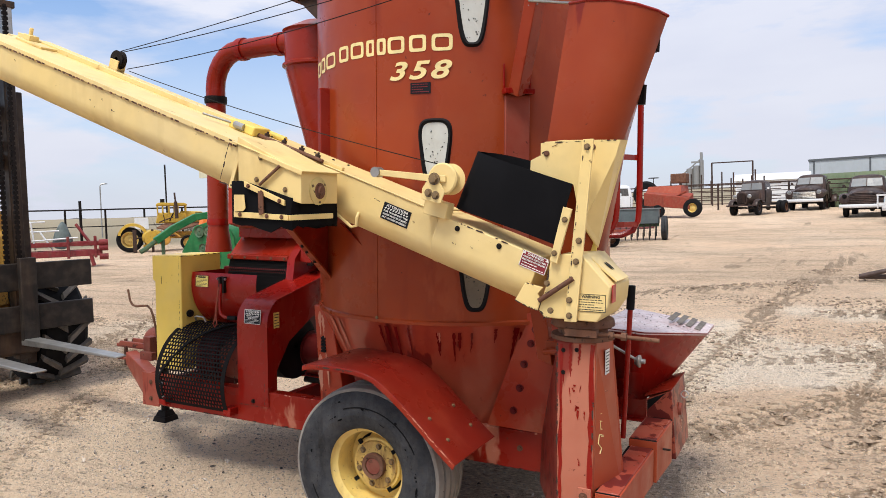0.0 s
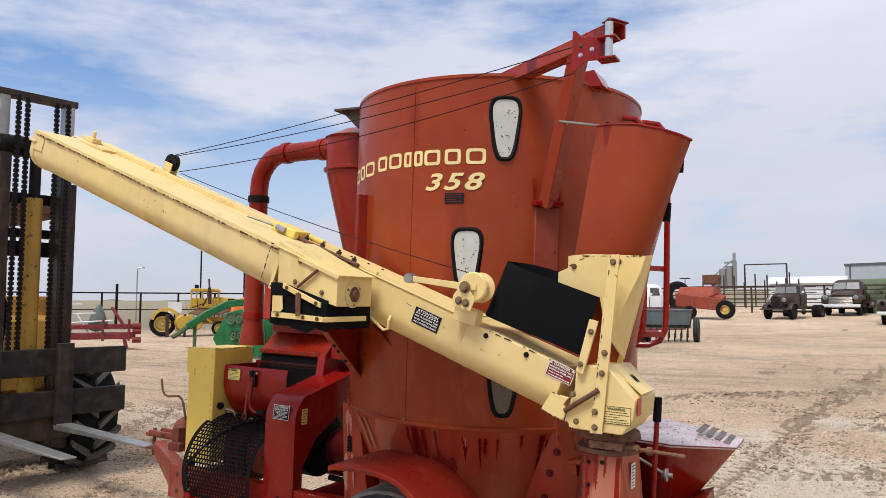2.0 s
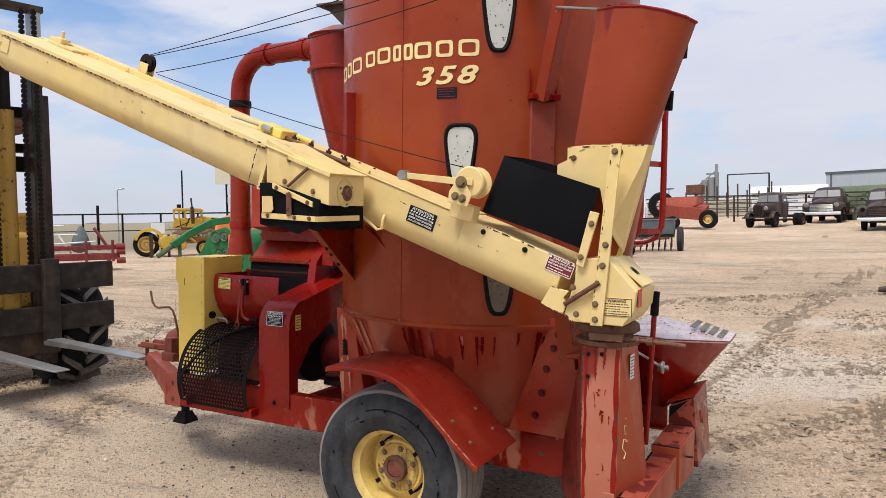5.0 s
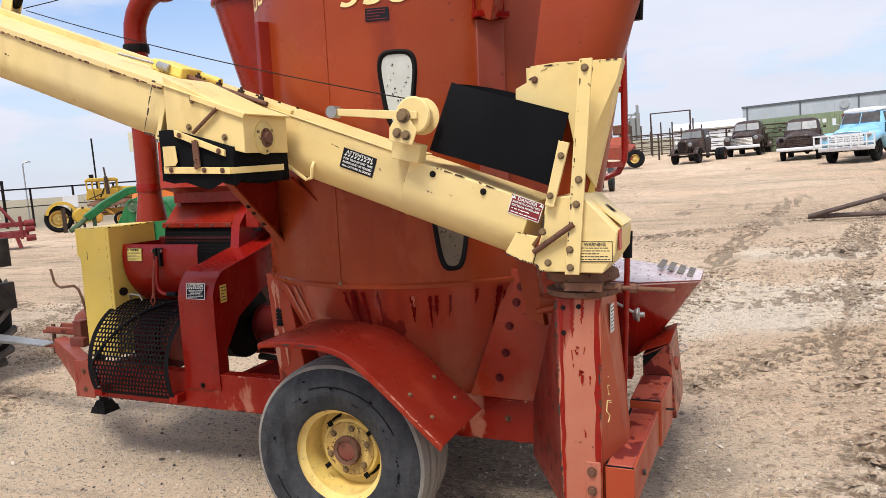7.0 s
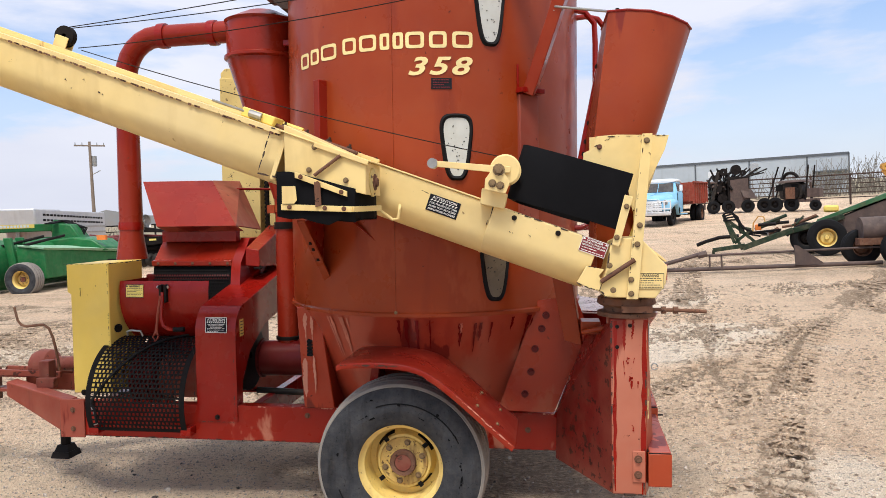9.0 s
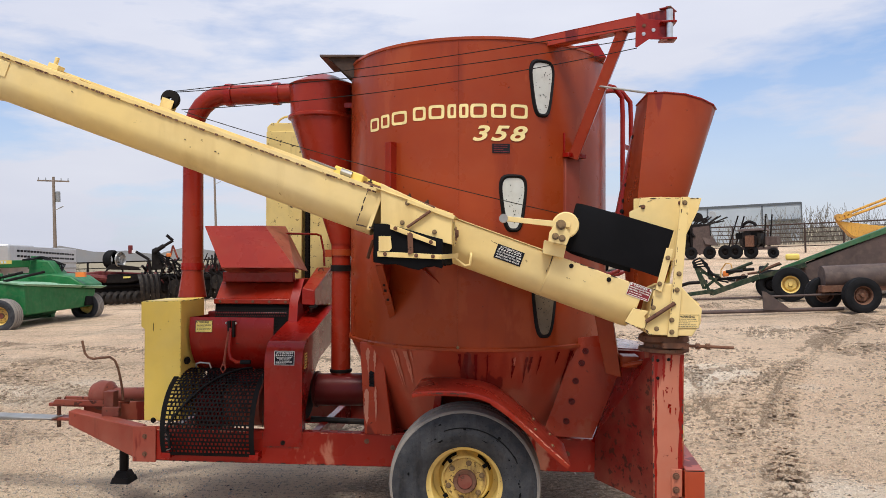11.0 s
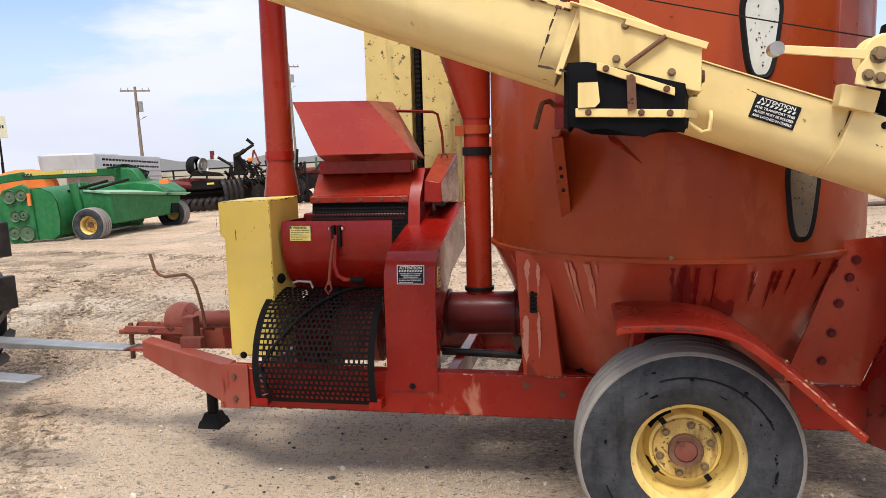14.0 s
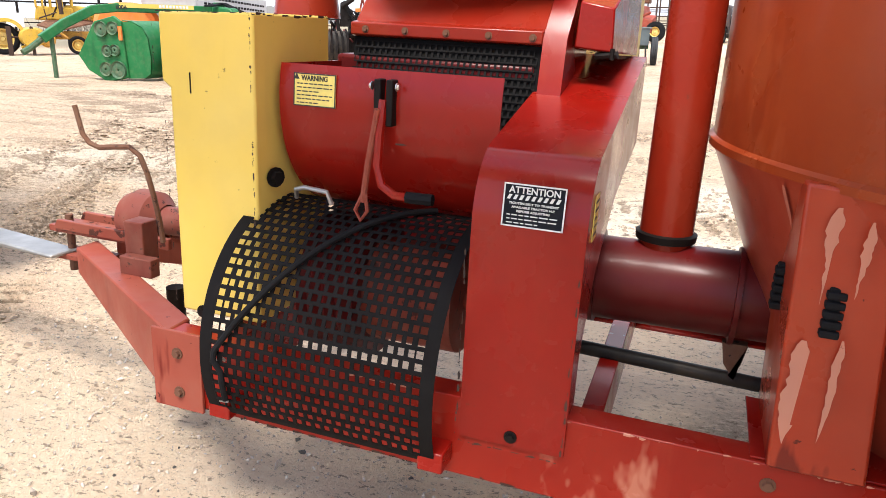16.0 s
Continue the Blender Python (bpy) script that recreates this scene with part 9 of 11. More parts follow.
    # long drive shaft and pipe on the ground
    T = thing("drive_shaft", "long rusty jointed drive shaft lying on pipe", "shaft", at_ground(2.6, 12.0), 0)
    bm = BM()
    sweep(bm, [(0, 0.1, 0.07), (4.5, -0.35, 0.12)], 0.042, 10)
    part("pipe", bm, PRIMER, T)
    bm = BM()
    rod(bm, (0, 0, 0.08), (1.15, -0.05, 0.38), 0.042, seg=10)
    part("shaft_tube", bm, PRIMER, T)
    bm = BM()
    rod(bm, (1.15, -0.05, 0.36), (1.32, -0.06, 0.40), 0.065, seg=8)
    part("joint", bm, PRIMER, T)
    bm = BM()
    sweep(bm, [(1.3, -0.05, 0.36), (4.5, -0.3, 0.42)], 0.022, 8)
    part("shaft_rod", bm, PRIMER, T)
    bm = BM()
    prism(bm, [(2.95, 0.12), (3.5, 0.12), (3.0, 0.50), (2.93, 0.52)], "y", -0.28, -0.24)
    part("bracket", bm, PRIMER, T)
    bm = BM()
    for a in ((1.35, 1.38, 0.05, 0.36), (1.58, 1.61, 0.05, 0.36), (1.35, 1.61, 0.33, 0.36)):
        box(bm, a[0], a[1], -0.12, -0.09, a[2], a[3])
    part("stand", bm, PRIMER, T)
    # rusty roller cart
    T = thing("roller_cart", "rusty steel drum cart on small tyres", "cart", at_ground(7.1, 11.4), 0)
    bm = BM()
    rod(bm, (-0.30, 0.5, 0.70), (1.8, 0.3, 0.74), 0.25, seg=28)
    part("drum", bm, PRIMER, T, "rusty purple-brown steel drum")
    for x, y in ((-0.20, 0.7), (0.20, -0.1)):
        wheel(T, (x, y, 0.36), 0.36, 0.22, 0.19, RUST, RUBBER, side=-1, ribs=4)
    bm = BM()
    box(bm, -0.4, 1.9, 0.25, 0.45, 0.42, 0.55)
    part("frame", bm, RUST, T)
    # yellow boom of an implement beyond
    T = thing("yellow_loader", "worn yellow loader boom and bucket", "loader", at_ground(13.3, 24.4), 0)
    T.matrix_basis = T.matrix_basis @ Matrix.Scale(0.82, 4)
    hexa(bm := BM(), [(-0.2, 0, 1.45), (0.0, 0.8, 1.45), (1.6, 0.8, 0.7), (1.6, 0, 0.7)], [(-0.85, 0, 2.15), (-0.55, 0.8, 2.15), (1.8, 0.8, 1.75), (1.8, 0, 1.75)])
    part("bucket", bm, OCHRE, T, bevel=0.02)
    for z0, z1 in ((2.3, 3.1), (2.15, 2.9)):
        bm = BM()
        rod(bm, (-0.8, -0.05, z0), (1.4, -0.05, z1), 0.06, seg=8)
        part("arm", bm, OCHRE, T)
    for x, z in ((-0.75, 2.3), (-0.35, 2.4)):
        part("pin_boss", lathe(BM(), [(0.03, -0.1), (0.16, -0.1), (0.16, 0.1), (0.03, 0.1)], (x, -0.05, z), "y", 16), OCHRE, T)
    bm = BM()
    box(bm, 0.5, 2.2, -0.2, 1.0, -0.05, 0.95)
    part("base", bm, OCHRE, T)


def build_hay_tools():
    # red windrower and grey seed drill behind the machine
    T = thing("windrower", "faded orange-red windrower with small front wheels", "windrower", at_ground(-5.2, 36.2), -8)
    hexa(bm := BM(), [(-0.75, -0.6, 1.05), (1.2, -0.6, 1.05), (1.2, 0.9, 1.05), (-0.75, 0.9, 1.05)], [(-0.6, -0.3, 1.62), (1.1, -0.3, 1.62), (1.1, 0.9, 1.62), (-0.6, 0.9, 1.62)])
    part("platform", bm, paint("orange_red_paint", (0.30, 0.052, 0.026), (0.36, 0.07, 0.035), (0.2, 0.05, 0.03), 0.5, 0.4, 0.68),  T, bevel=0.03)
    hexa(bm := BM(), [(-0.6, -1.0, 0.62), (1.7, -1.0, 0.40), (1.7, -0.2, 0.40), (-0.6, -0.2, 0.62)], [(-0.6, -1.0, 1.30), (1.7, -1.0, 0.98), (1.7, -0.2, 1.20), (-0.6, -0.2, 1.38)])
    part("header", bm, RUST_RED, T, bevel=0.03)
    bm = BM()
    box(bm, -0.95, -0.3, -0.8, 0.0, 0.35, 0.95)
    part("reel_housing", bm, BLACK_STEEL, T)
    bm = BM()
    box(bm, 0.4, 1.2, 0.2, 0.8, 1.75, 2.25)
    part("engine_box", bm, RUST, T, bevel=0.04)
    for x, r, m_ in ((0.1, 0.33, RUST_RED), (1.85, 0.46, WHEEL_YELLOW), (-0.7, 0.34, RUST_RED)):
        wheel(T, (x, -0.9, r), r, 0.25, r * 0.5, m_, RUBBER, side=-1, ribs=3)
    bm = BM()
    sweep(bm, arc((-0.45, 0.1, 2.08), 0.25, 0, 360, 20, "xy"), 0.022, 6)
    rod(bm, (-0.45, 0.1, 1.7), (-0.45, 0.1, 2.08), 0.02, seg=6)
    part("steering_wheel", bm, BLACK_STEEL, T)
    bm = BM()
    rod(bm, (1.6, -1.0, 1.3), (0.6, -0.7, 0.9), 0.06, seg=8)
    part("lift_arm", bm, RUST_RED, T)
    part("spare_tyre", lathe(BM(), [(0.30, -0.12), (0.62, -0.14), (0.72, 0), (0.62, 0.14), (0.30, 0.12), (0.30, -0.12)], (-1.15, 0.9, 1.25), "y", 30), RUBBER, T, "large bare black tyre")
    T = thing("seed_drill", "grey-green seed drill with disc openers", "seed drill", at_ground(-3.1, 21.6), 6)
    bm = BM()
    prism(bm, [(-0.25, 0.55), (0.25, 0.55), (0.32, 1.02), (-0.32, 1.02)], "x", -1.3, 0.45)
    part("seed_box", bm, plain("blue_grey_paint", (0.10, 0.13, 0.14), 0.5, 0, 0.25, 3), T, "blue-grey seed box", bevel=0.01)
    bm = BM()
    box(bm, -1.35, 0.5, -0.34, 0.34, 1.02, 1.06)
    part("seed_box_lid", bm, plain("grey_lid_paint", (0.15, 0.17, 0.175), 0.5, 0, 0.25, 3), T)
    wheel(T, (0.62, 0.0, 0.40), 0.40, 0.18, 0.22, GREEN_DULL, TYRE, axis="x", side=1, ribs=3)
    wheel(T, (-1.5, 0.0, 0.40), 0.40, 0.18, 0.22, GREEN_DULL, TYRE, axis="x", side=-1, ribs=3)
    for k in range(9):
        x = -1.15 + 0.19 * k
        bm = BM()
        rod(bm, (x, -0.2, 0.55), (x + 0.02, -0.45, 0.15), 0.025, seg=6)
        rod(bm, (x - 0.01, -0.5, 0.17), (x + 0.01, -0.5, 0.17), 0.15, seg=16)
        part("disc_opener", bm, BLACK_STEEL, T)
    bm = BM()
    box(bm, -1.3, 0.45, -0.1, 0.0, 0.45, 0.55)
    part("frame", bm, GREEN_DULL, T)
    T = thing("hay_wagon_end", "rusty red implement frame with a yellow hub", "implement", at_ground(-3.7, 19.2), 0)
    bm = BM()
    box(bm, -0.5, 0.55, -0.1, 0.1, 0.35, 0.55)
    prism(bm, [(-0.4, 0.5), (0.0, 0.5), (-0.1, 1.0), (-0.4, 1.05)], "y", -0.12, 0.12)
    part("frame", bm, RUST_RED, T, bevel=0.01)
    wheel(T, (-0.35, -0.25, 0.30), 0.30, 0.18, 0.22, WHEEL_YELLOW, RUBBER, side=-1, ribs=3)
    wheel(T, (0.05, 0.2, 0.22), 0.22, 0.15, 0.12, RUST, RUBBER, side=-1, ribs=3)


def build_mower():
    T = thing("mower_conditioner", "green mower conditioner with yellow wheels and a long boom", "mower", (-12.31, 13.32, 0.04), 4)
    T.matrix_basis = T.matrix_basis @ Matrix.Scale(1.05, 4)
    wheel(T, (0.0, 0.0, 0.41), 0.41, 0.36, 0.22, WHEEL_YELLOW, TYRE, TREAD, side=-1, ribs=4, tyre_label="wide worn tyre", nuts=6)
    wheel(T, (0.35, 3.3, 0.41), 0.41, 0.36, 0.22, WHEEL_YELLOW, TYRE, TREAD, side=1, ribs=4)
    end = [(-2.42, 0.62), (-1.92, 1.34), (-1.40, 1.46), (-1.22, 1.34), (-1.16, 0.16), (-1.72, 0.05), (-2.2, 0.30)]
    ep = part("end_panel", prism(BM(), end, "y", -0.36, -0.28), GREEN, T, "green end panel with belt pulleys", bevel=0.02)
    for x, z, r in ((-1.72, 1.18, 0.16), (-1.42, 1.20, 0.14), (-1.62, 0.72, 0.13), (-1.42, 0.74, 0.12), (-1.70, 0.33, 0.15), (-1.38, 0.32, 0.19)):
        part("pulley", lathe(BM(), [(0.02, -0.40), (0.05, -0.41), (r * 0.8, -0.39), (r, -0.42), (r, -0.36)], (x, 0, z), "y", 22), GREEN_DULL, ep, "dark green belt pulley")
    bm = BM()
    box(bm, -1.28, -1.20, -0.40, -0.36, 0.95, 1.24)
    part("orange_reflector", bm, ORANGE, ep)
    rows = []
    for y in (-0.28, 1.0, 2.4, 3.4):
        rows.append([(-1.25, y, 1.36), (-1.0, y, 1.34), (-0.75, y, 1.22), (-0.62, y, 1.0), (-0.58, y, 0.6), (-0.62, y, 0.25), (-0.8, y, 0.15)])
    part("header_curtain", grid(BM(), rows), GREEN, T, "rounded green header cover", solid=0.02)
    prism(bm := BM(), [(-1.22, 1.34), (-1.0, 1.33), (-0.75, 1.21), (-0.63, 1.0), (-0.59, 0.6), (-0.63, 0.25), (-0.8, 0.15), (-1.2, 0.14)], "y", -0.30, -0.27)
    part("side_sheet", bm, GREEN, T)
    bm = BM()
    box(bm, -1.9, -0.7, 3.3, 3.5, 0.1, 1.4)
    part("far_end_panel", bm, GREEN, T)
    hexa(bm := BM(), [(0.35, 0.35, 0.38), (0.55, 3.2, 0.42), (-0.4, 3.2, 0.42), (-0.4, 0.35, 0.42)], [(0.30, 0.35, 1.12), (0.65, 3.2, 0.90), (-0.4, 3.2, 1.06), (-0.4, 0.35, 1.20)])
    part("rear_shield", bm, GREEN, T, "flat green rear shield", bevel=0.03)
    hexa(bm := BM(), [(-0.35, 0.32, 1.19), (0.33, 0.30, 1.10), (0.74, 3.3, 0.90), (-0.35, 3.5, 1.04)], [(-0.35, 0.32, 1.24), (0.37, 0.28, 1.15), (0.86, 3.45, 0.96), (-0.35, 3.5, 1.10)])
    part("swath_hood", bm, paint("bleached_green_paint", (0.22, 0.42, 0.26), (0.32, 0.50, 0.36), (0.05, 0.2, 0.08), 0.5, 0.4, 0.72), T, "sun-bleached green swath hood", bevel=0.01)
    part("fan_hood", prism(BM(), [(-0.95, 1.30), (-0.2, 1.36), (0.36, 1.28), (0.70, 1.04), (0.70, 0.96), (-0.95, 0.95)], "y", 2.4, 3.5), GREEN, T, "green rear hood with a rounded edge", bevel=0.05)
    part("pivot_tower", hexa(BM(), [(-1.0, 2.7, 1.2), (-0.05, 2.7, 1.2), (-0.05, 3.3, 1.2), (-1.0, 3.3, 1.2)], [(-0.95, 2.75, 1.78), (-0.42, 2.75, 1.72), (-0.42, 3.2, 1.72), (-0.95, 3.2, 1.78)]), GREEN, T, bevel=0.04)
    part("pivot_cap", lathe(BM(), [(0.0, 1.86), (0.13, 1.86), (0.16, 1.80), (0.16, 1.62), (0.22, 1.60), (0.22, 1.52)], (-0.9, 3.0, 0), "z", 20), GREEN, T)
    for x0, y0 in ((-0.75, 0.34), (-0.2, 0.36)):
        part("drive_link", rod(BM(), (x0, y0, 1.22), (x0 + 0.5, y0 + 0.9, 1.42), 0.035, seg=8), BLACK_STEEL, T)
    # Black box added as the shade under the swath hood's rear edge.
    bm = BM()
    box(bm, 0.15, 0.60, 2.75, 3.45, 0.45, 0.72)
    part("under_hood_shade", bm, RUBBER, T, bevel=0.03)
    for y in (0.3, 0.75):
        hexa(bm := BM(), [(-0.55, y, 0.5), (-0.35, y, 0.5), (-0.35, y + 0.1, 0.5), (-0.55, y + 0.1, 0.5)], [(-0.70, y, 1.42), (-0.50, y, 1.42), (-0.50, y + 0.1, 1.42), (-0.70, y + 0.1, 1.42)])
        part("lift_arm", bm, GREEN, T, bevel=0.02)
    bm = BM()
    box(bm, -0.6, 0.3, 0.4, 3.2, 0.85, 1.1)
    part("axle_frame", bm, GREEN, T, bevel=0.02)
    pts = [(-3.2, -0.5, 0.96), (-2.95, -0.1, 1.28), (-2.6, 0.45, 1.60), (-2.2, 0.8, 1.66), (-1.3, 2.4, 1.66), (-0.9, 3.1, 1.66)]
    bm = BM()
    for p, q in zip(pts, pts[1:]):
        d = Vector(q) - Vector(p)
        m = Matrix.Translation(p) @ d.to_track_quat("X", "Z").to_matrix().to_4x4()
        box(bm, -0.03, d.length + 0.03, -0.11, 0.11, -0.10, 0.10, m)
    boom = part("tongue_boom", bm, GREEN, T, "long arched green tongue boom", bevel=0.02)
    d = Vector(pts[4]) - Vector(pts[3])
    m = Matrix.Translation(pts[3]) @ d.to_track_quat("X", "Z").to_matrix().to_4x4()
    bm = BM()
    box(bm, 0.0, d.length, -0.116, -0.110, 0.0, 0.10, m)
    part("yellow_stripe", bm, YELLOW, boom)
    bm = BM()
    for k in range(9):
        box(bm, 0.95 + 0.085 * k, 1.01 + 0.085 * k, -0.118, -0.1165, 0.02, 0.085, m)
    part("lettering_bar", bm, WHITE, boom, "plain white lettering bars")["kind"] = "stuff"
    num = part("model_number", letters("600A", 0.12, bold=0.004), INK_BLACK, boom, "black model number")
    num.matrix_basis = m @ Matrix(((1, 0, 0, 0.05), (0, 0, -1, -0.1175), (0, 1, 0, 0.005), (0, 0, 0, 1)))
    bm = BM()
    rod(bm, (-0.9, 3.0, 1.1), (-0.9, 3.0, 1.76), 0.16, seg=14)
    part("boom_pivot", bm, GREEN, T)
    for k in range(5):
        bm = BM()
        sweep(bm, [(-1.0 + 0.05 * k, 2.5, 1.76), (-0.75, 2.9 + 0.05 * k, 1.84), (-0.35 + 0.05 * k, 3.1, 1.6), (-0.3, 2.9, 1.15)], 0.022, 6)
        part("hose", bm, RUBBER, T)
    bm = BM()
    box(bm, 0.5, 0.75, 2.4, 2.5, 1.25, 1.38)
    part("orange_lamp", bm, ORANGE, T)
    bm = BM()
    sweep(bm, [(-3.2, -0.5, 0.96), (-3.35, -0.75, 0.74), (-3.4, -0.9, 0.66)], 0.07, 8)
    rod(bm, (-3.1, -0.35, 1.0), (-3.1, -0.35, 0.0), 0.05, seg=8)
    part("hitch_end", bm, GREEN_DULL, T)
    # grey livestock trailer, orange tank
    T = thing("stock_trailer", "pale grey livestock trailer with slatted side", "trailer", at_ground(-15.67, 18.34), 106)
    SILVER = paint("dull_aluminium", (0.56, 0.57, 0.58), (0.48, 0.49, 0.50), (0.35, 0.34, 0.33), 0.4, 0.3, 0.75, metal=0.3, dust=0.1)
    hexa(bm := BM(), [(0.0, 0.0, 1.62), (2.2, 0.0, 1.62), (2.2, 1.85, 1.62), (0.25, 1.85, 1.62)], [(-0.1, 0.0, 2.26), (2.2, 0.0, 2.26), (2.2, 1.85, 2.26), (0.1, 1.85, 2.30)])
    tb = part("nose", bm, SILVER, T, "pale grey trailer nose", bevel=0.06)
    bm = BM()
    box(bm, 2.1, 7.0, 0.0, 1.85, 0.45, 2.22)
    part("body", bm, SILVER, T, bevel=0.03)
    for k in range(20):
        for z in (2.02, 1.84):
            bm = BM()
            box(bm, 0.55 + 0.31 * k, 0.76 + 0.31 * k, -0.012, 0.002, z - 0.004 * k, z + 0.07 - 0.004 * k)
            part("air_slot", bm, NEAR_BLACK, T)
    for z in (0.6, 0.8, 1.0, 1.2, 1.4, 1.62):
        bm = BM()
        box(bm, 2.1, 7.0, -0.03, 0.0, z, z + 0.06)
        part("slat", bm, GREY_STEEL, T)
    wheel(T, (4.2, 0.1, 0.38), 0.38, 0.22, 0.2, RUST, RUBBER, side=-1, ribs=3)
    wheel(T, (5.1, 0.1, 0.38), 0.38, 0.22, 0.2, RUST, RUBBER, side=-1, ribs=3)
    bm = BM()
    rod(bm, (0.7, 0.9, 0), (0.7, 0.9, 1.65), 0.08, seg=8)
    part("jack_leg", bm, GREY_STEEL, T)
    T = thing("orange_tank", "orange poly tank on a stand", "tank", at_ground(-18.4, 18.4), 40)
    bm = BM()
    loft(bm, [(-0.7, 0, 0.85, 0.35, 1.75), (-0.5, 0, 0.98, 0.30, 1.85), (0.5, 0, 0.98, 0.30, 1.85), (0.7, 0, 0.85, 0.35, 1.75)], 24, 2.6)
    part("shell", bm, ORANGE, T)
    bm = BM()
    box(bm, -0.9, 0.9, -0.6, 0.6, 0.0, 0.36)
    part("stand", bm, RUST, T)


def build_tillage():
    rnd = random.Random(7)
    T = thing("tillage_tool", "black and maroon folded tillage implement with discs", "implement", at_ground(-13.2, 22.0), 30)
    T.matrix_basis = T.matrix_basis @ Matrix.Scale(1.13, 4)
    tubes = ((-2.3, 0.2, 1.06, -0.95, 0.2, 0.86, 0.10, MAROON), (-2.2, 0.6, 0.80, 2.6, 0.9, 0.80, 0.09, MAROON), (-1.6, 0.3, 0.60, 0.2, 0.3, 0.62, 0.06, BLACK_STEEL), (0.5, 0.3, 0.85, 2.2, 0.4, 0.80, 0.08, BLACK_STEEL),
             (-0.12, 0.3, 1.72, 0.26, 0.2, 1.45, 0.045, BLACK_STEEL), (0.26, 0.2, 1.45, 0.30, 0.2, 0.90, 0.05, BLACK_STEEL), (2.3, 0.5, 1.10, 4.2, 0.8, 1.12, 0.11, MAROON), (2.3, 0.4, 0.5, 2.45, 0.3, 1.85, 0.05, BLACK_STEEL),
             (0.62, 0.3, 1.55, 1.10, 0.3, 1.05, 0.05, BLACK_STEEL), (0.95, 0.2, 1.60, 1.02, 0.2, 1.90, 0.03, RUST_RED), (1.02, 0.2, 1.90, 1.18, 0.2, 1.42, 0.03, RUST_RED), (0.60, 0.2, 0.9, 0.95, 0.2, 1.62, 0.04, BLACK_STEEL))
    for x0, y0, z0, x1, y1, z1, r, m_ in tubes:
        part("frame_tube", rod(BM(), (x0, y0, z0), (x1, y1, z1), r, seg=8), m_, T)
    # folded gang: flat sloping step, dark frame beams
    for pts, y0, y1 in (([(-1.10, 1.05), (-0.92, 1.36), (-0.10, 1.22), (0.02, 1.10), (-0.30, 1.12), (-0.95, 1.16)], 0.0, 0.30), ([(-1.05, 0.72), (-1.0, 1.0), (0.10, 0.98), (0.08, 0.80), (-0.40, 0.70)], 0.1, 0.5), ([(-1.7, 0.80), (-1.7, 1.0), (-1.05, 0.98), (-1.05, 0.74)], 0.25, 0.5)):
        part("frame_beam", prism(BM(), pts, "y", y0, y1), MAROON if y0 == 0.25 else BLACK_STEEL, T, bevel=0.02)
    box(bm := BM(), -0.54, -0.32, 0.09, 0.10, 0.86, 0.92)
    part("warning_plate", bm, DECAL_YEL, T)
    part("toolbar_frame", prism(BM(), [(-2.5, 0.72), (-2.5, 1.02), (-1.2, 1.12), (0.2, 1.00), (0.2, 0.70)], "y", 0.62, 0.95), MAROON, T, "dull maroon frame", bevel=0.03)
    part("toolbar_frame", prism(BM(), [(1.9, 0.78), (1.9, 1.20), (4.6, 1.25), (4.6, 0.80)], "y", 0.7, 1.0), MAROON, T, "dull maroon frame", bevel=0.03)
    part("gang_frame", prism(BM(), [(-1.5, 0.42), (-1.6, 0.70), (0.4, 0.95), (2.9, 0.98), (3.3, 0.60), (2.2, 0.34)], "y", 0.42, 0.60), BLACK_STEEL, T, "black gang frame", bevel=0.02)
    for k in range(14):
        x = -1.2 + 0.30 * k
        d = part("disc", lathe(BM(), [(0.02, -0.03), (0.14, -0.045), (0.23, 0.02), (0.23, 0.03), (0.02, 0.0)], (0, 0, 0), "y", 18), WORN_STEEL, T, "dark concave disc")
        d.matrix_basis = pose(x, 0.62 + 0.05 * (k % 2), 0.25, 0, 0, -35)
    for k in range(40):
        x, z = rnd.uniform(0.0, 3.4), rnd.uniform(0.55, 1.2)
        tip = Vector((x + rnd.uniform(-0.25, 0.25), rnd.uniform(0.1, 0.7), z + rnd.uniform(0.1, 0.45)))
        part("brace", rod(BM(), (x, rnd.uniform(0.2, 0.7), z), tip, rnd.uniform(0.02, 0.05), seg=6), (BLACK_STEEL, WORN_STEEL, MAROON, BLACK_STEEL)[k % 4], T)
    # curved mouldboards, side by side
    for k in range(4):
        x = -0.10 + 0.155 * k
        rows = [[(x + w_ + 0.05 * math.sin(a * 1.4), -0.15 - 0.30 * math.sin(a) + 0.04 * k, 0.52 - 0.50 * math.cos(a)) for w_ in (0.0, 0.125)] for a in [0.15 + 0.23 * i for i in range(12)]]
        mb = part("mouldboard", grid(BM(), rows), WORN_STEEL, T, "curved worn mouldboard", solid=0.02)
        sweep(bm := BM(), [(x + 0.12, -0.10, 1.02), (x + 0.16, -0.38, 0.90), (x + 0.17, -0.46, 0.62), (x + 0.15, -0.46, 0.35)], 0.028, 6)
        part("standard", bm, BLACK_STEEL, mb)
    for k in range(7):
        x = -1.30 + 0.20 * k
        d = part("disc", lathe(BM(), [(0.02, -0.03), (0.13, -0.045), (0.215, 0.02), (0.215, 0.03), (0.02, 0.0)], (0, 0, 0), "y", 20), WORN_STEEL, T, "dark concave disc")
        d.matrix_basis = pose(x, -0.05 + 0.06 * (k % 2), 0.235, 0, 0, 38)
    for x, z, r in ((1.06, 0.50, 0.27), (1.52, 0.42, 0.24), (2.38, 0.62, 0.24), (1.78, 0.42, 0.22)):
        d = part("coulter", lathe(BM(), [(0.02, -0.05), (0.05, -0.05), (0.06, -0.01), (r, -0.006), (r, 0.006), (0.06, 0.01), (0.02, 0.05)], (0, 0, 0), "y", 22), WORN_STEEL, T, "flat rolling coulter")
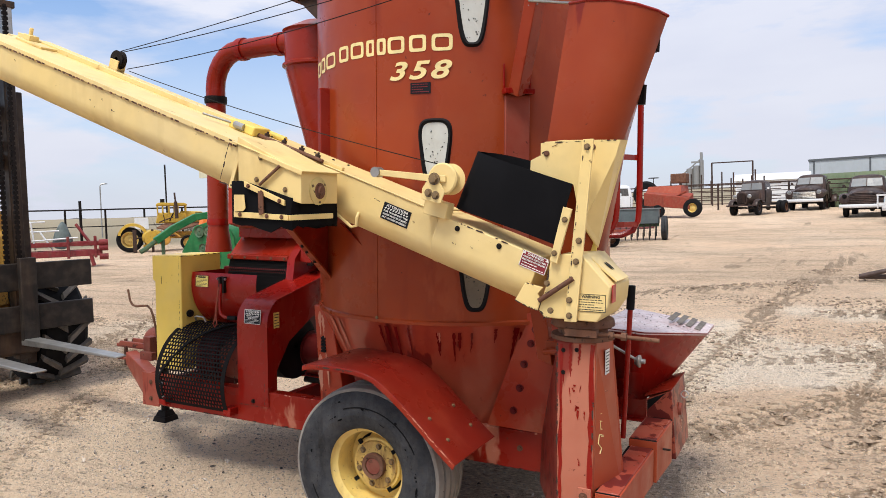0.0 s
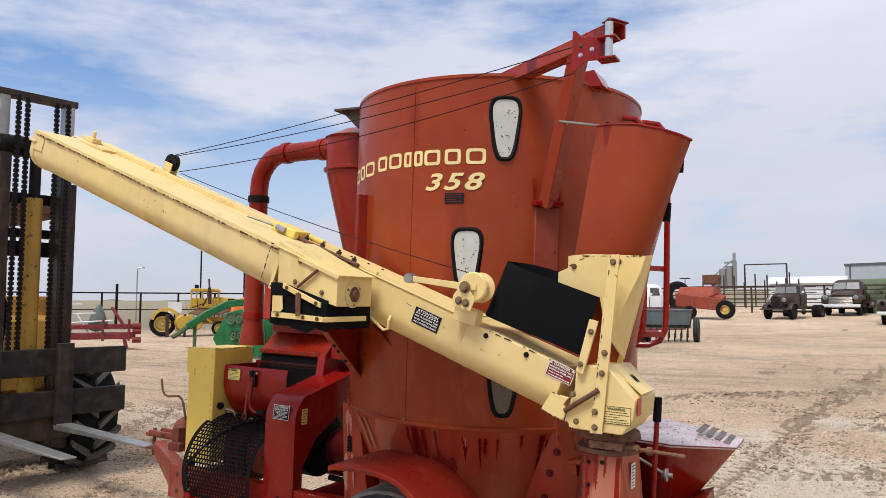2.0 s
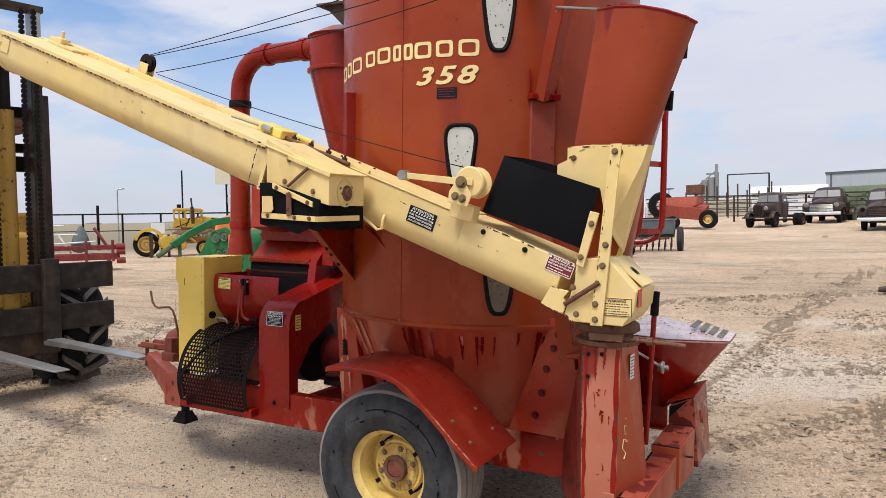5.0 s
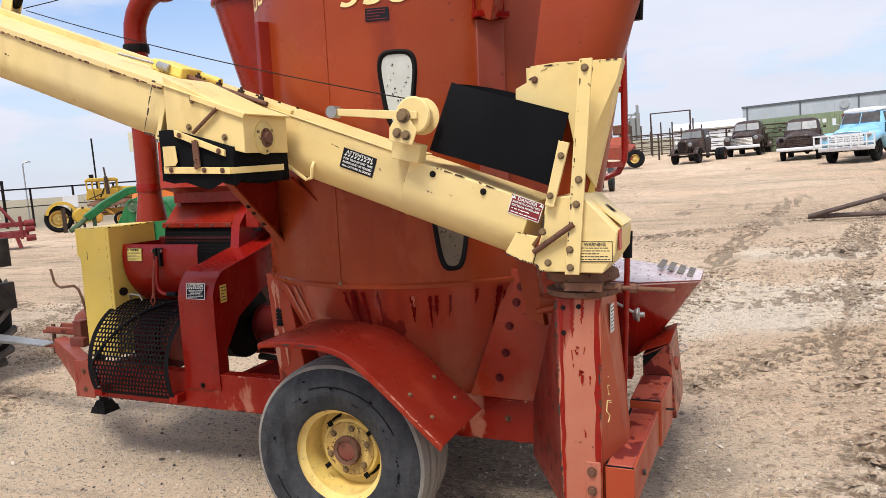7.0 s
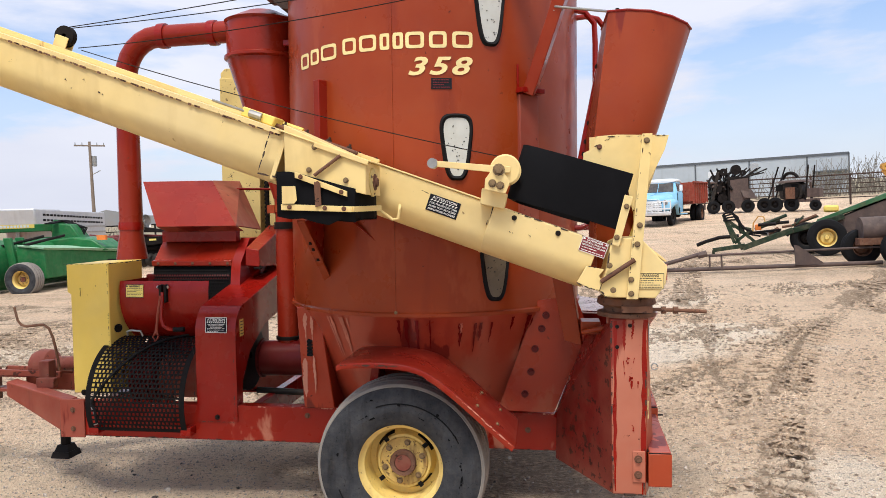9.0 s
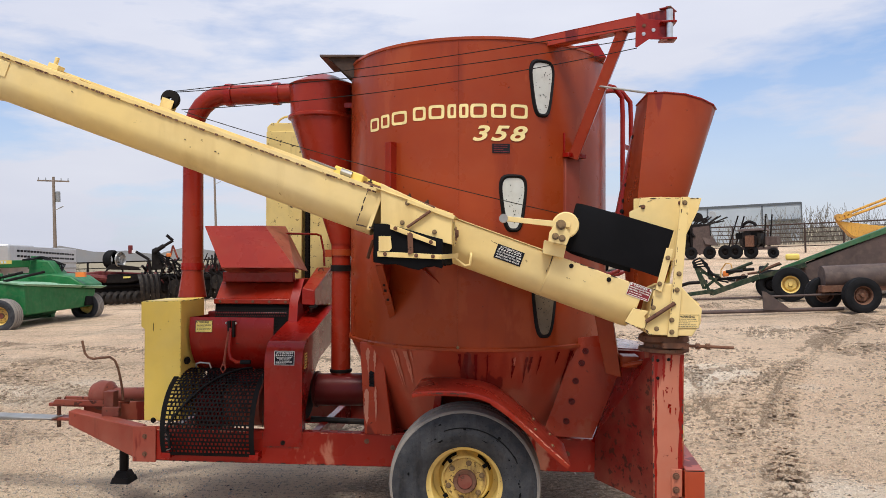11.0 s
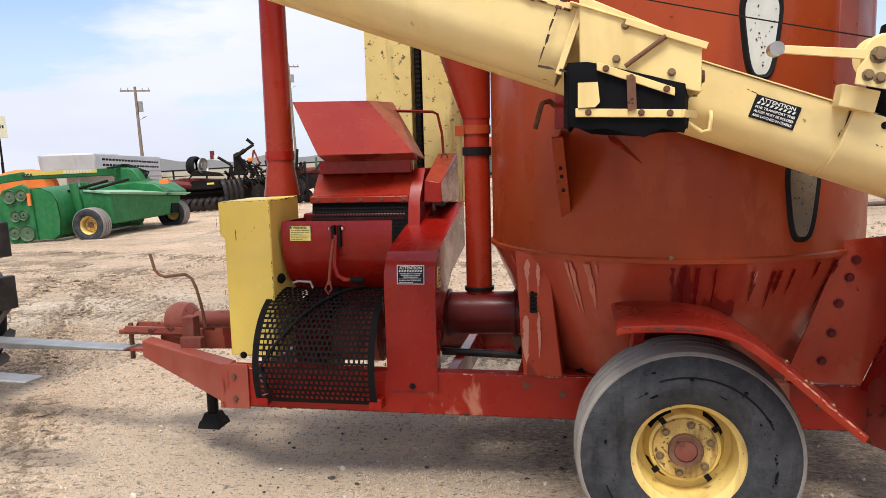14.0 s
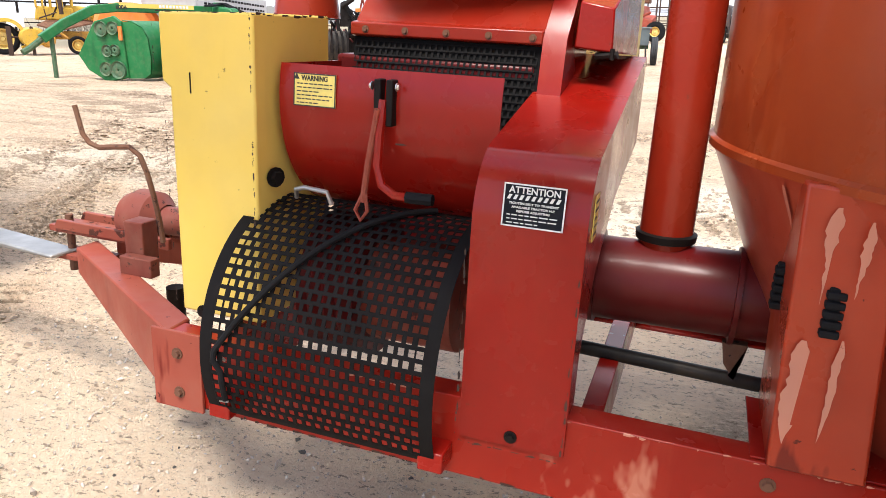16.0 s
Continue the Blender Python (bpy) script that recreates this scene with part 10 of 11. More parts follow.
        d.matrix_basis = pose(x, 0.0, z, 0, 0, 20)
        part("coulter_arm", sweep(BM(), [(x, 0.02, z), (x - 0.05, 0.05, z + 0.25), (x - 0.22, 0.2, z + 0.42)], 0.03, 6), BLACK_STEEL, T)
    # raised gauge wheel with a bare rim
    gw = part("gauge_wheel", lathe(BM(), [(0.20, -0.12), (0.27, -0.14), (0.31, -0.08), (0.31, 0.08), (0.27, 0.14), (0.20, 0.12)], (0, 0, 0), "y", 26), RUBBER, T, "raised black gauge tyre")
    gw.matrix_basis = pose(-0.86, 0.25, 1.48, 0, 0, 52)
    gr = part("gauge_rim", lathe(BM(), [(0.02, -0.16), (0.10, -0.17), (0.12, -0.10), (0.22, -0.12), (0.25, -0.17), (0.26, -0.12)], (0, 0, 0), "y", 24), GREY_STEEL, T, "bare grey wheel rim")
    gr.matrix_basis = pose(-0.72, 0.17, 1.47, 0, 0, 52)
    # hydraulic fold arm: tower, ram and bent tip
    part("fold_tower", prism(BM(), [(0.33, 1.10), (0.36, 1.78), (0.50, 1.86), (0.62, 1.66), (0.78, 1.10)], "y", 0.15, 0.30), BLACK_STEEL, T, "black fold tower", bevel=0.02)
    for p_, q_, r in (((0.40, 0.1, 1.68), (0.74, 0.1, 1.90), 0.075), ((0.70, 0.1, 1.87), (1.02, 0.1, 2.06), 0.05), ((1.02, 0.1, 2.06), (0.82, 0.1, 2.25), 0.05)):
        part("fold_ram", rod(BM(), p_, q_, r, seg=10), BLACK_STEEL, T)
    for k in range(5):
        part("hose", sweep(BM(), [(0.45 + 0.05 * k, 0.08, 1.75 - 0.1 * k), (0.70 + 0.06 * k, 0.0, 1.55 - 0.12 * k), (0.95 + 0.10 * k, 0.05, 1.45 - 0.10 * k), (1.25 + 0.12 * k, 0.1, 1.15)], 0.018, 5), RUBBER, T)
    # linkages, springs and brackets along the toolbar
    for k in range(34):
        x = 0.62 + 0.058 * k + rnd.uniform(-0.02, 0.02)
        z = rnd.uniform(0.85, 1.35)
        tip = Vector((x + rnd.uniform(-0.16, 0.16), rnd.uniform(-0.2, 0.3), z + rnd.uniform(0.12, 0.42)))
        part("linkage", rod(BM(), (x, rnd.uniform(-0.1, 0.4), z), tip, rnd.uniform(0.014, 0.035), seg=6), (BLACK_STEEL, WORN_STEEL, BLACK_STEEL, RUST_DARK)[k % 4], T)
    for k in range(9):
        x = 0.75 + 0.22 * k
        part("shank", sweep(BM(), [(x, 0.2, 0.95), (x + 0.10, -0.05, 0.85), (x + 0.14, -0.15, 0.55), (x + 0.02, -0.12, 0.16)], 0.026, 6), BLACK_STEEL, T)
    for k in range(5):
        x = 0.85 + 0.34 * k
        spring = [(x + 0.035 * math.cos(q * 1.05), 0.05 + 0.035 * math.sin(q * 1.05), 1.02 + 0.009 * q) for q in range(34)]
        part("coil_spring", sweep(BM(), spring, 0.008, 5), WORN_STEEL, T)
    box(bm := BM(), 0.80, 0.96, 0.1, 0.2, 1.52, 1.64)
    part("orange_lamp", bm, ORANGE, T, bevel=0.02)
    box(bm := BM(), -0.36, -0.22, 0.30, 0.36, 1.66, 1.94)
    part("red_lamp", bm, MAROON, T, bevel=0.02)
    box(bm := BM(), -0.25, -0.10, 0.29, 0.30, 1.68, 1.78)
    part("lamp_plate", bm, WHITE, T)
    T = thing("plough", "row of dark worn plough bottoms and bars", "plough", at_ground(-10.6, 25.0), 15)
    for k in range(8):
        bm = BM()
        x = -1.5 + 0.55 * k
        prism(bm, [(x, 0.05), (x + 0.42, 0.12), (x + 0.30, 0.62), (x + 0.12, 0.75)], "y", -0.1 + 0.1 * (k % 3), 0.0 + 0.1 * (k % 3))
        part("share", bm, BLACK_STEEL, T)
        bm = BM()
        rod(bm, (x + 0.2, 0.1, 0.6), (x + 0.25, 0.2, 1.25 + 0.25 * (k % 3)), 0.05, seg=6)
        part("shank", bm, BLACK_STEEL if k % 2 else GREEN_DULL, T)
    bm = BM()
    rod(bm, (-1.8, 0.2, 0.95), (3.6, 0.3, 0.98), 0.10, seg=8)
    part("toolbar", bm, MAROON, T)
    T = thing("hay_rake", "maroon grain header with long reel bars", "header", at_ground(-7.2, 27.5), 8)
    bm = BM()
    prism(bm, [(-0.3, 0.15), (0.5, 0.2), (0.5, 1.0), (0.3, 1.05)], "x", -2.2, 3.2)
    part("trough", bm, MAROON, T, bevel=0.02)
    for k in range(4):
        bm = BM()
        rod(bm, (-2.2, -0.4 + 0.15 * k, 0.4 + 0.22 * k), (3.2, -0.4 + 0.15 * k, 0.4 + 0.22 * k), 0.03, seg=6)
        part("reel_bar", bm, BLACK_STEEL, T)


def build_left_far():
    T = thing("yellow_scraper", "old yellow earth scraper tractor with cab and stack", "tractor", at_ground(-24.7, 21.15), 49)
    part("rear_fender", lathe(BM(), [(0.50, -0.38), (0.62, -0.36), (0.64, 0.3), (0.50, 0.34)], (-1.42, -0.55, 0.66), "y", 28, -20, 170), OLD_YELLOW, T, "rounded yellow fender")
    part("tank_body", loft(BM(), [(-1.30, -0.60, 0.34, 0.30, 0.92), (-1.0, -0.60, 0.45, 0.32, 0.93), (-0.55, -0.60, 0.45, 0.32, 0.98), (-0.35, -0.60, 0.36, 0.28, 0.98)], 22, 2.4), OLD_YELLOW, T)
    box(bm := BM(), -1.3, 1.9, -0.35, 0.35, 0.55, 0.85)
    part("main_frame", bm, OCHRE, T, bevel=0.03)
    hexa(bm := BM(), [(-0.42, -0.95, 1.02), (0.30, -0.95, 0.84), (1.85, -0.15, 1.20), (0.12, -0.15, 1.28)], [(-0.42, -0.95, 1.08), (0.30, -0.95, 0.90), (1.85, -0.15, 1.26), (0.12, -0.15, 1.34)])
    part("wing_blade", bm, RUST, T, "rusty underside of the wing blade", bevel=0.01)
    for k in range(5):
        hexa(bm := BM(), [(0.06 + 0.35 * k, -0.20, 1.29 - 0.015 * k), (0.40 + 0.35 * k, -0.20, 1.28 - 0.015 * k), (0.40 + 0.35 * k, -0.12, 1.28 - 0.015 * k), (0.06 + 0.35 * k, -0.12, 1.29 - 0.015 * k)], [(0.05 + 0.35 * k, -0.24, 1.47 - 0.016 * k), (0.37 + 0.35 * k, -0.24, 1.46 - 0.016 * k), (0.37 + 0.35 * k, -0.16, 1.46 - 0.016 * k), (0.05 + 0.35 * k, -0.16, 1.47 - 0.016 * k)])
        part("side_plate", bm, OCHRE if k % 2 else OLD_YELLOW, T, bevel=0.01)
    part("circle_drum", lathe(BM(), [(0.0, -0.20), (0.22, -0.20), (0.27, -0.16), (0.27, 0.12), (0.0, 0.12)], (-0.12, -0.80, 0.53), "y", 26), OCHRE, T)
    hexa(bm := BM(), [(0.62, -0.42, 1.36), (1.66, -0.38, 1.36), (1.66, 0.38, 1.36), (0.62, 0.42, 1.36)], [(0.62, -0.36, 1.80), (1.62, -0.32, 1.74), (1.62, 0.32, 1.74), (0.62, 0.36, 1.80)])
    hood = part("engine_hood", bm, OLD_YELLOW, T, bevel=0.07)
    box(bm := BM(), 1.28, 1.58, -0.43, -0.37, 1.46, 1.70)
    part("side_grille", bm, BLACK_STEEL, hood)
    cab = part("cab", hexa(BM(), [(-0.44, -0.46, 1.25), (0.90, -0.46, 1.25), (0.90, 0.46, 1.25), (-0.44, 0.46, 1.25)], [(-0.34, -0.46, 1.74), (0.88, -0.46, 1.70), (0.88, 0.46, 1.70), (-0.34, 0.46, 1.74)]), OLD_YELLOW, T, bevel=0.05)
    for x, w in ((-0.34, 0.03), (-0.115, 0.03), (0.145, 0.035), (0.46, 0.10), (0.87, 0.03)):
        for y in (-0.46, 0.46):
            box(bm := BM(), x - w, x + w, y - 0.025, y + 0.025, 1.70, 2.08)
            part("cab_pillar", bm, OLD_YELLOW, cab, bevel=0.012)
    part("cab_roof", prism(BM(), [(-0.40, 2.05), (0.93, 2.02), (0.93, 2.10), (0.80, 2.16), (-0.28, 2.19), (-0.40, 2.13)], "y", -0.52, 0.52), OLD_YELLOW, cab, bevel=0.03)
    bm = BM()
    rod(bm, (0.46, -0.70, 1.45), (0.43, -0.70, 2.22), 0.075, seg=12)
    rod(bm, (0.43, -0.70, 2.22), (0.40, -0.70, 2.62), 0.04, seg=10)
    part("exhaust_stack", bm, RUST_DARK, T, "sooty exhaust stack")
    box(bm := BM(), -0.21, -0.02, -0.12, 0.08, 2.17, 2.36)
    part("beacon", bm, BLACK_STEEL, T, bevel=0.02)
    for x, r, y in ((-1.55, 0.56, -0.62), (0.90, 0.34, -0.60), (1.75, 0.40, -0.45)):
        wheel(T, (x, y, r), r, 0.34, r * 0.66, WHEEL_YELLOW, RUBBER, side=-1, ribs=4)
    for p, q, r, m_ in (((-1.0, -0.9, 0.25), (-0.5, -0.9, 0.48), 0.05, OLD_YELLOW), ((0.2, -0.9, 0.9), (0.55, -0.8, 0.6), 0.05, OCHRE), ((-0.5, -0.95, 0.62), (0.35, -0.95, 0.70), 0.035, RUST_DARK), ((-1.3, -0.9, 0.62), (-0.4, -0.95, 0.68), 0.03, RUST_DARK),
                        ((-0.30, -0.62, 1.30), (0.30, -0.62, 1.52), 0.025, RUST_DARK), ((-0.05, -0.65, 1.25), (-0.1, -0.62, 1.62), 0.02, RUST_DARK), ((0.15, -0.6, 1.35), (0.33, -0.6, 1.72), 0.03, BLACK_STEEL)):
        part("brace", rod(BM(), p, q, r, seg=8), m_, T)
    for x, w in ((-1.42, 0.16), (-0.66, 0.11)):
        bm = BM()
        box(bm, x, x + w, -1.2, -1.05, -0.15, 1.0)
        box(bm, x - 0.05, x + w + 0.06, -1.22, -1.03, -0.15, -0.02)
        part("upright", bm, RUST_DARK, T, bevel=0.01)
    # dark red trailer by the forklift, loaded with pipe, a tarp and sheet iron
    T = thing("red_trailer", "dark red implement trailer loaded with odds and ends", "trailer", at_ground(-20.2, 12.9), 54)
    TRED = paint("dull_crimson_paint", (0.17, 0.018, 0.022), (0.22, 0.035, 0.038), (0.09, 0.03, 0.03), 0.5, 0.6, 0.62, dust=0.2)
    for y in (-0.55, 0.45):
        for z0, z1 in ((0.36, 0.56), (0.70, 0.84)):
            part("side_rail", box(BM(), -2.9, 1.05, y, y + 0.09, z0, z1), TRED, T, bevel=0.015)
    part("deck", box(BM(), -2.9, 0.9, -0.46, 0.45, 0.44, 0.54), TRED, T)
    for x in (-2.2, -1.1, 0.0, 0.80):
        part("stake", box(BM(), x, x + 0.09, -0.57, -0.46, 0.30, 1.02), TRED, T, bevel=0.01)
    for z in (0.33, 0.62, 0.80):
        part("roller_end", rod(BM(), (0.95, -0.62, z), (1.22, -0.62, z), 0.10, seg=12), TRED, T)
    part("bar", rod(BM(), (0.75, -0.3, 0.7), (0.30, -0.1, 1.42), 0.05, seg=6), TRED, T)
    part("drop_leg", rod(BM(), (0.70, -0.55, 0.40), (0.78, -0.55, 0.04), 0.06, seg=8), TRED, T)
    for p, q in (((-2.6, -0.2, 1.18), (-0.2, -0.2, 1.22)), ((-2.6, -0.2, 1.50), (-0.6, -0.2, 1.52)), ((-2.0, -0.4, 0.86), (0.35, -0.4, 0.98)), ((-1.2, -0.4, 0.72), (0.2, -0.4, 0.80)), ((-0.9, -0.3, 0.62), (-1.0, -0.3, 1.52)), ((-0.4, -0.35, 0.6), (-0.75, -0.3, 1.2)), ((-2.4, -0.2, 1.18), (-2.2, -0.2, 1.5)), ((-1.7, -0.2, 1.18), (-1.5, -0.2, 1.5))):
        part("white_pipe", rod(BM(), p, q, 0.028, seg=6), WHITE, T, "white painted pipe")
    part("tarp", loft(BM(), [(-0.1, -0.15, 0.28, 0.60, 0.95), (0.15, -0.12, 0.26, 0.60, 1.38), (0.4, -0.10, 0.20, 0.60, 1.52), (0.7, -0.05, 0.24, 0.60, 1.15)], 18, 1.7), plain("grey_green_tarp", (0.075, 0.095, 0.090), 0.7, 0, 0.35, 3), T, "grey-green tarp over a hump")
    for k in range(4):
        hexa(bm := BM(), [(-2.5 + 0.3 * k, -0.4, 0.62 + 0.05 * k), (-1.4 + 0.2 * k, -0.42, 0.60 + 0.06 * k), (-1.4 + 0.2 * k, 0.4, 0.60 + 0.06 * k), (-2.5 + 0.3 * k, 0.4, 0.66 + 0.05 * k)], [(-2.5 + 0.3 * k, -0.4, 0.65 + 0.05 * k), (-1.4 + 0.2 * k, -0.42, 0.63 + 0.06 * k), (-1.4 + 0.2 * k, 0.4, 0.63 + 0.06 * k), (-2.5 + 0.3 * k, 0.4, 0.69 + 0.05 * k)])
        part("iron_sheet", bm, (WOOD, RUST, WOOD, PRIMER)[k], T)
    part("crate", box(BM(), -1.95, -1.15, 0.1, 0.6, 0.84, 1.36), YELLOW, T, bevel=0.04)
    for x in (-2.7, -2.0):
        wheel(T, (x, -0.62, 0.28), 0.28, 0.2, 0.15, RUST_RED, RUBBER, side=-1, ribs=3)
    # poles, signs
    for x, y, h, cross in ((-39.0, 56.7, 9.0, True), (-34.2, 80.7, 13.2, True)):
        T = thing("utility_pole", "weathered wooden utility pole with crossarm and wires", "utility pole", at_ground(x, y), 40, "utility poles")
        bm = BM()
        rod(bm, (0, 0, -0.3), (0, 0, h), 0.17, 0.11, seg=10)
        part("pole", bm, WOOD, T)
        bm = BM()
        box(bm, -1.25, 1.25, -0.06, 0.06, h - 0.42, h - 0.30)
        arm = part("crossarm", bm, WOOD, T)
        for q in (-1.15, -0.6, 0.0, 0.6, 1.15):
            bm = BM()
            rod(bm, (q, 0, h - 0.30), (q, 0, h - 0.08), 0.045, 0.03, seg=8)
            part("insulator", bm, GREY_STEEL, arm)
        bm = BM()
        rod(bm, (0.3, -0.15, h - 2.2), (0.3, -0.15, h - 1.3), 0.2, seg=12)
        part("transformer", bm, GREY_STEEL, T, "grey pole transformer")
        bm = BM()
        sweep(bm, [(0.1, 0, h - 2.9), (0.5, 0, h - 2.7), (0.75, 0, h - 2.55)], 0.04, 6)
        part("bracket", bm, GREY_STEEL, T)
    T = thing("yard_light", "thin grey yard light pole with a short arm", "street lamp", at_ground(-45.4, 33.8), 0)
    bm = BM()
    sweep(bm, [(0, 0, -0.2), (0, 0, 3.85), (0.05, 0.08, 3.98), (0.22, 0.26, 4.02)], 0.045, 8)
    part("pole", bm, GREY_STEEL, T)
    bm = BM()
    box(bm, 0.16, 0.36, 0.2, 0.38, 3.97, 4.04)
    part("lamp_head", bm, GREY_STEEL, T)
    for x, y, h, r in ((-31.4, 27.3, 4.5, 0.045), (-34.2, 23.8, 2.5, 0.075)):
        T = thing("steel_post", "tall dark steel post by the fence", "post", at_ground(x, y), 0, "steel posts by the fence")
        part("post_shaft", rod(BM(), (0, 0, -0.2), (0, 0, h), r, seg=8), BLACK_STEEL, T)
    T = thing("business_sign", "cream two-post business sign with smaller boards below", "sign", at_ground(-38.1, 38.4), 47)
    for x in (-0.55, 0.75):
        bm = BM()
        box(bm, x - 0.08, x + 0.08, -0.06, 0.06, -0.2, 4.3)
        part("post", bm, BLACK_STEEL, T)
    bm = BM()
    box(bm, -1.35, 1.25, -0.1, 0.1, 4.25, 5.6)
    bd = part("board", bm, paint("cream_board_paint", (0.70, 0.66, 0.46), (0.72, 0.69, 0.52), (0.5, 0.47, 0.33), 0.5, 0.1, 0.8), T, "cream name board")
    bm = BM()
    for i in range(9):
        box(bm, -0.3 + 0.16 * i, -0.2 + 0.16 * i, -0.112, -0.1, 4.85, 5.05)
    part("lettering_bar", bm, INK_BLACK, bd, "plain dark lettering bars")["kind"] = "stuff"
    for z0, z1 in ((3.45, 4.1), (2.7, 3.3)):
        bm = BM()
        box(bm, -0.5, 0.7, -0.08, 0.04, z0, z1)
        part("small_board", bm, WHITE, T, "pale small board")
    T = thing("fence_notice", "small white notice on a fence post", "sign", at_ground(-30.6, 24.8), 47)
    bm = BM()
    box(bm, -0.35, 0.35, -0.02, 0.02, 0.9, 1.5)
    part("board", bm, WHITE, T)
    part("post", rod(BM(), (0, 0.06, 0), (0, 0.06, 1.5), 0.04, seg=6), BLACK_STEEL, T)


MAST = paint("greasy_brown_steel", (0.026, 0.019, 0.016), (0.050, 0.034, 0.026), (0.11, 0.06, 0.035), 0.45, 0.7, 0.62, dust=0.15, bump=0.1)


def build_forklift():
    T = thing("forklift", "old ochre rough-terrain forklift with dark mast and lowered forks", "forklift", (-4.717, 1.03, 0), -10.5)
    # uprights of the mast: ochre outer channels, dark inner ones
    for s in (-1, 1):
        e = 0.12 if s < 0 else 0.0
        bm = BM()
        box(bm, -0.30, -0.14, s * 0.44 - 0.042 + e, s * 0.44 + 0.042 + e, 0.28, 2.85)
        up = part("outer_upright", bm, OCHRE if s < 0 else MAST, T, "chipped ochre mast channel" if s < 0 else "dark greasy mast channel", bevel=0.006)
        for z in (2.68, 1.95) if s < 0 else ():
            bm = BM()
            box(bm, -0.33, -0.10, s * 0.51 - 0.03 + e, s * 0.51 + 0.03 + e, z, z + 0.2)
            part("upright_lug", bm, OCHRE, up, bevel=0.006)
        bm = BM()
        box(bm, -0.17, -0.02, s * 0.33 - 0.05 + e, s * 0.33 + 0.05 + e, 0.35, 3.20)
        part("inner_upright", bm, MAST, T, "dark greasy inner mast channel", bevel=0.006)
        bm = BM()
        box(bm, -0.16, -0.04, s * 0.35 - 0.045 + e, s * 0.35 + 0.045 + e, 2.9, 3.62)
        part("top_upright", bm, GREY_STEEL, T, "bare grey top channel", bevel=0.006)
        for q, dx in ((0.13, 0.02), (0.22, 0.06)):
            bm = BM()
            for k in range(52):
                z = 1.25 + 0.045 * k
                box(bm, dx - 0.012, dx + 0.012, 0.07 + s * q - 0.022, 0.07 + s * q + 0.022, z, z + 0.030)
                box(bm, dx - 0.016, dx + 0.016, 0.07 + s * q - 0.010, 0.07 + s * q + 0.010, z + 0.026, z + 0.049)
            part("lift_chain", bm, BLACK_STEEL, T, "black leaf chain")
    bm = BM()
    box(bm, -0.17, -0.03, -0.30, 0.42, 3.60, 3.66)
    part("top_crossbar", bm, MAST, T, bevel=0.005)
    for z, w in ((3.08, 0.12), (2.62, 0.10), (2.12, 0.14), (2.30, 0.08), (3.2, 0.06)):
        bm = BM()
        box(bm, -0.28, -0.17, -0.24, 0.40, z, z + w)
        part("mast_crossbar", bm, BLACK_STEEL, T, bevel=0.005)
    bm = BM()
    rod(bm, (-0.06, 0.06, 0.35), (-0.06, 0.06, 2.66), 0.075, seg=18)
    part("lift_cylinder", bm, paint("oily_yellow_paint", (0.36, 0.21, 0.03), (0.28, 0.165, 0.035), (0.05, 0.04, 0.03), 0.4, 0.8, 0.6, dust=0.3), T, "oily yellow lift cylinder")
    bm = BM()
    rod(bm, (-0.06, 0.06, 2.66), (-0.06, 0.06, 3.18), 0.05, seg=14)
    rod(bm, (-0.06, -0.28, 3.14), (-0.06, 0.28, 3.14), 0.09, seg=14)
    part("cylinder_head", bm, BLACK_STEEL, T)
    bm = BM()
    sweep(bm, [(-0.2, -0.12, 2.1), (-0.22, -0.16, 1.85), (-0.16, -0.10, 1.6), (-0.2, -0.13, 1.3)], 0.03, 8)
    part("hydraulic_hose", bm, RUBBER, T)
    # carriage and forks
    for z0, z1 in ((1.00, 1.25), (0.62, 0.86)):
        bm = BM()
        box(bm, 0.03, 0.10, -0.62, 0.93, z0, z1)
        part("carriage_plate", bm, WORN_STEEL, T, "worn dark carriage plate", bevel=0.008)
    for y in (-0.30, 0.32):
        bm = BM()
        box(bm, 0.10, 0.17, y - 0.07, y + 0.07, 0.54, 1.30)
        shank = part("fork_shank", bm, WORN_STEEL, T, "dark steel fork shank", bevel=0.006)
        bm = BM()
        hexa(bm, [(0.10, y - 0.07, 0.50), (0.10, y + 0.07, 0.50), (1.74, y + 0.055, 0.535), (1.74, y - 0.055, 0.535)], [(0.10, y - 0.07, 0.56), (0.10, y + 0.07, 0.56), (1.74, y + 0.055, 0.548), (1.74, y - 0.055, 0.548)])
        part("fork", bm, GREY_STEEL, T, "worn bright steel fork", bevel=0.006)
    bm = BM()
    box(bm, -0.45, 0.03, -0.45, 0.45, 0.40, 0.75)
    part("axle_housing", bm, MAST, T, bevel=0.03)
    for y, s in ((0.72, 1), (-0.95, -1)):
        wheel(T, (-0.56, y, 0.575), 0.585, 0.46, 0.27, OCHRE, RUBBER, LUG, axis="y", side=s, lugs=16, rim_label="ochre steel wheel", tyre_label="deep-lugged black tyre")
    # body behind the mast
    bm = BM()
    box(bm, -2.9, -0.75, -0.55, 0.55, 0.75, 1.55)
    part("engine_hood", bm, OCHRE, T, "ochre engine hood", bevel=0.06)
    bm = BM()
    box(bm, -1.4, -0.9, -0.75, 0.7, 1.2, 1.75)
    part("dash", bm, OCHRE, T, bevel=0.04)
    bm = BM()
    sweep(bm, arc((-1.5, -0.1, 1.95), 0.22, 0, 360, 20, "yz"), 0.018, 6)
    part("steering_wheel", bm, RUBBER, T)
    for x, y in ((-0.85, -0.6), (-0.85, 0.6), (-2.3, -0.6), (-2.3, 0.6)):
        bm = BM()
        rod(bm, (x, y, 1.5), (x - 0.05, y, 2.62), 0.04, seg=8)
        part("guard_post", bm, BLACK_STEEL, T)
    bm = BM()
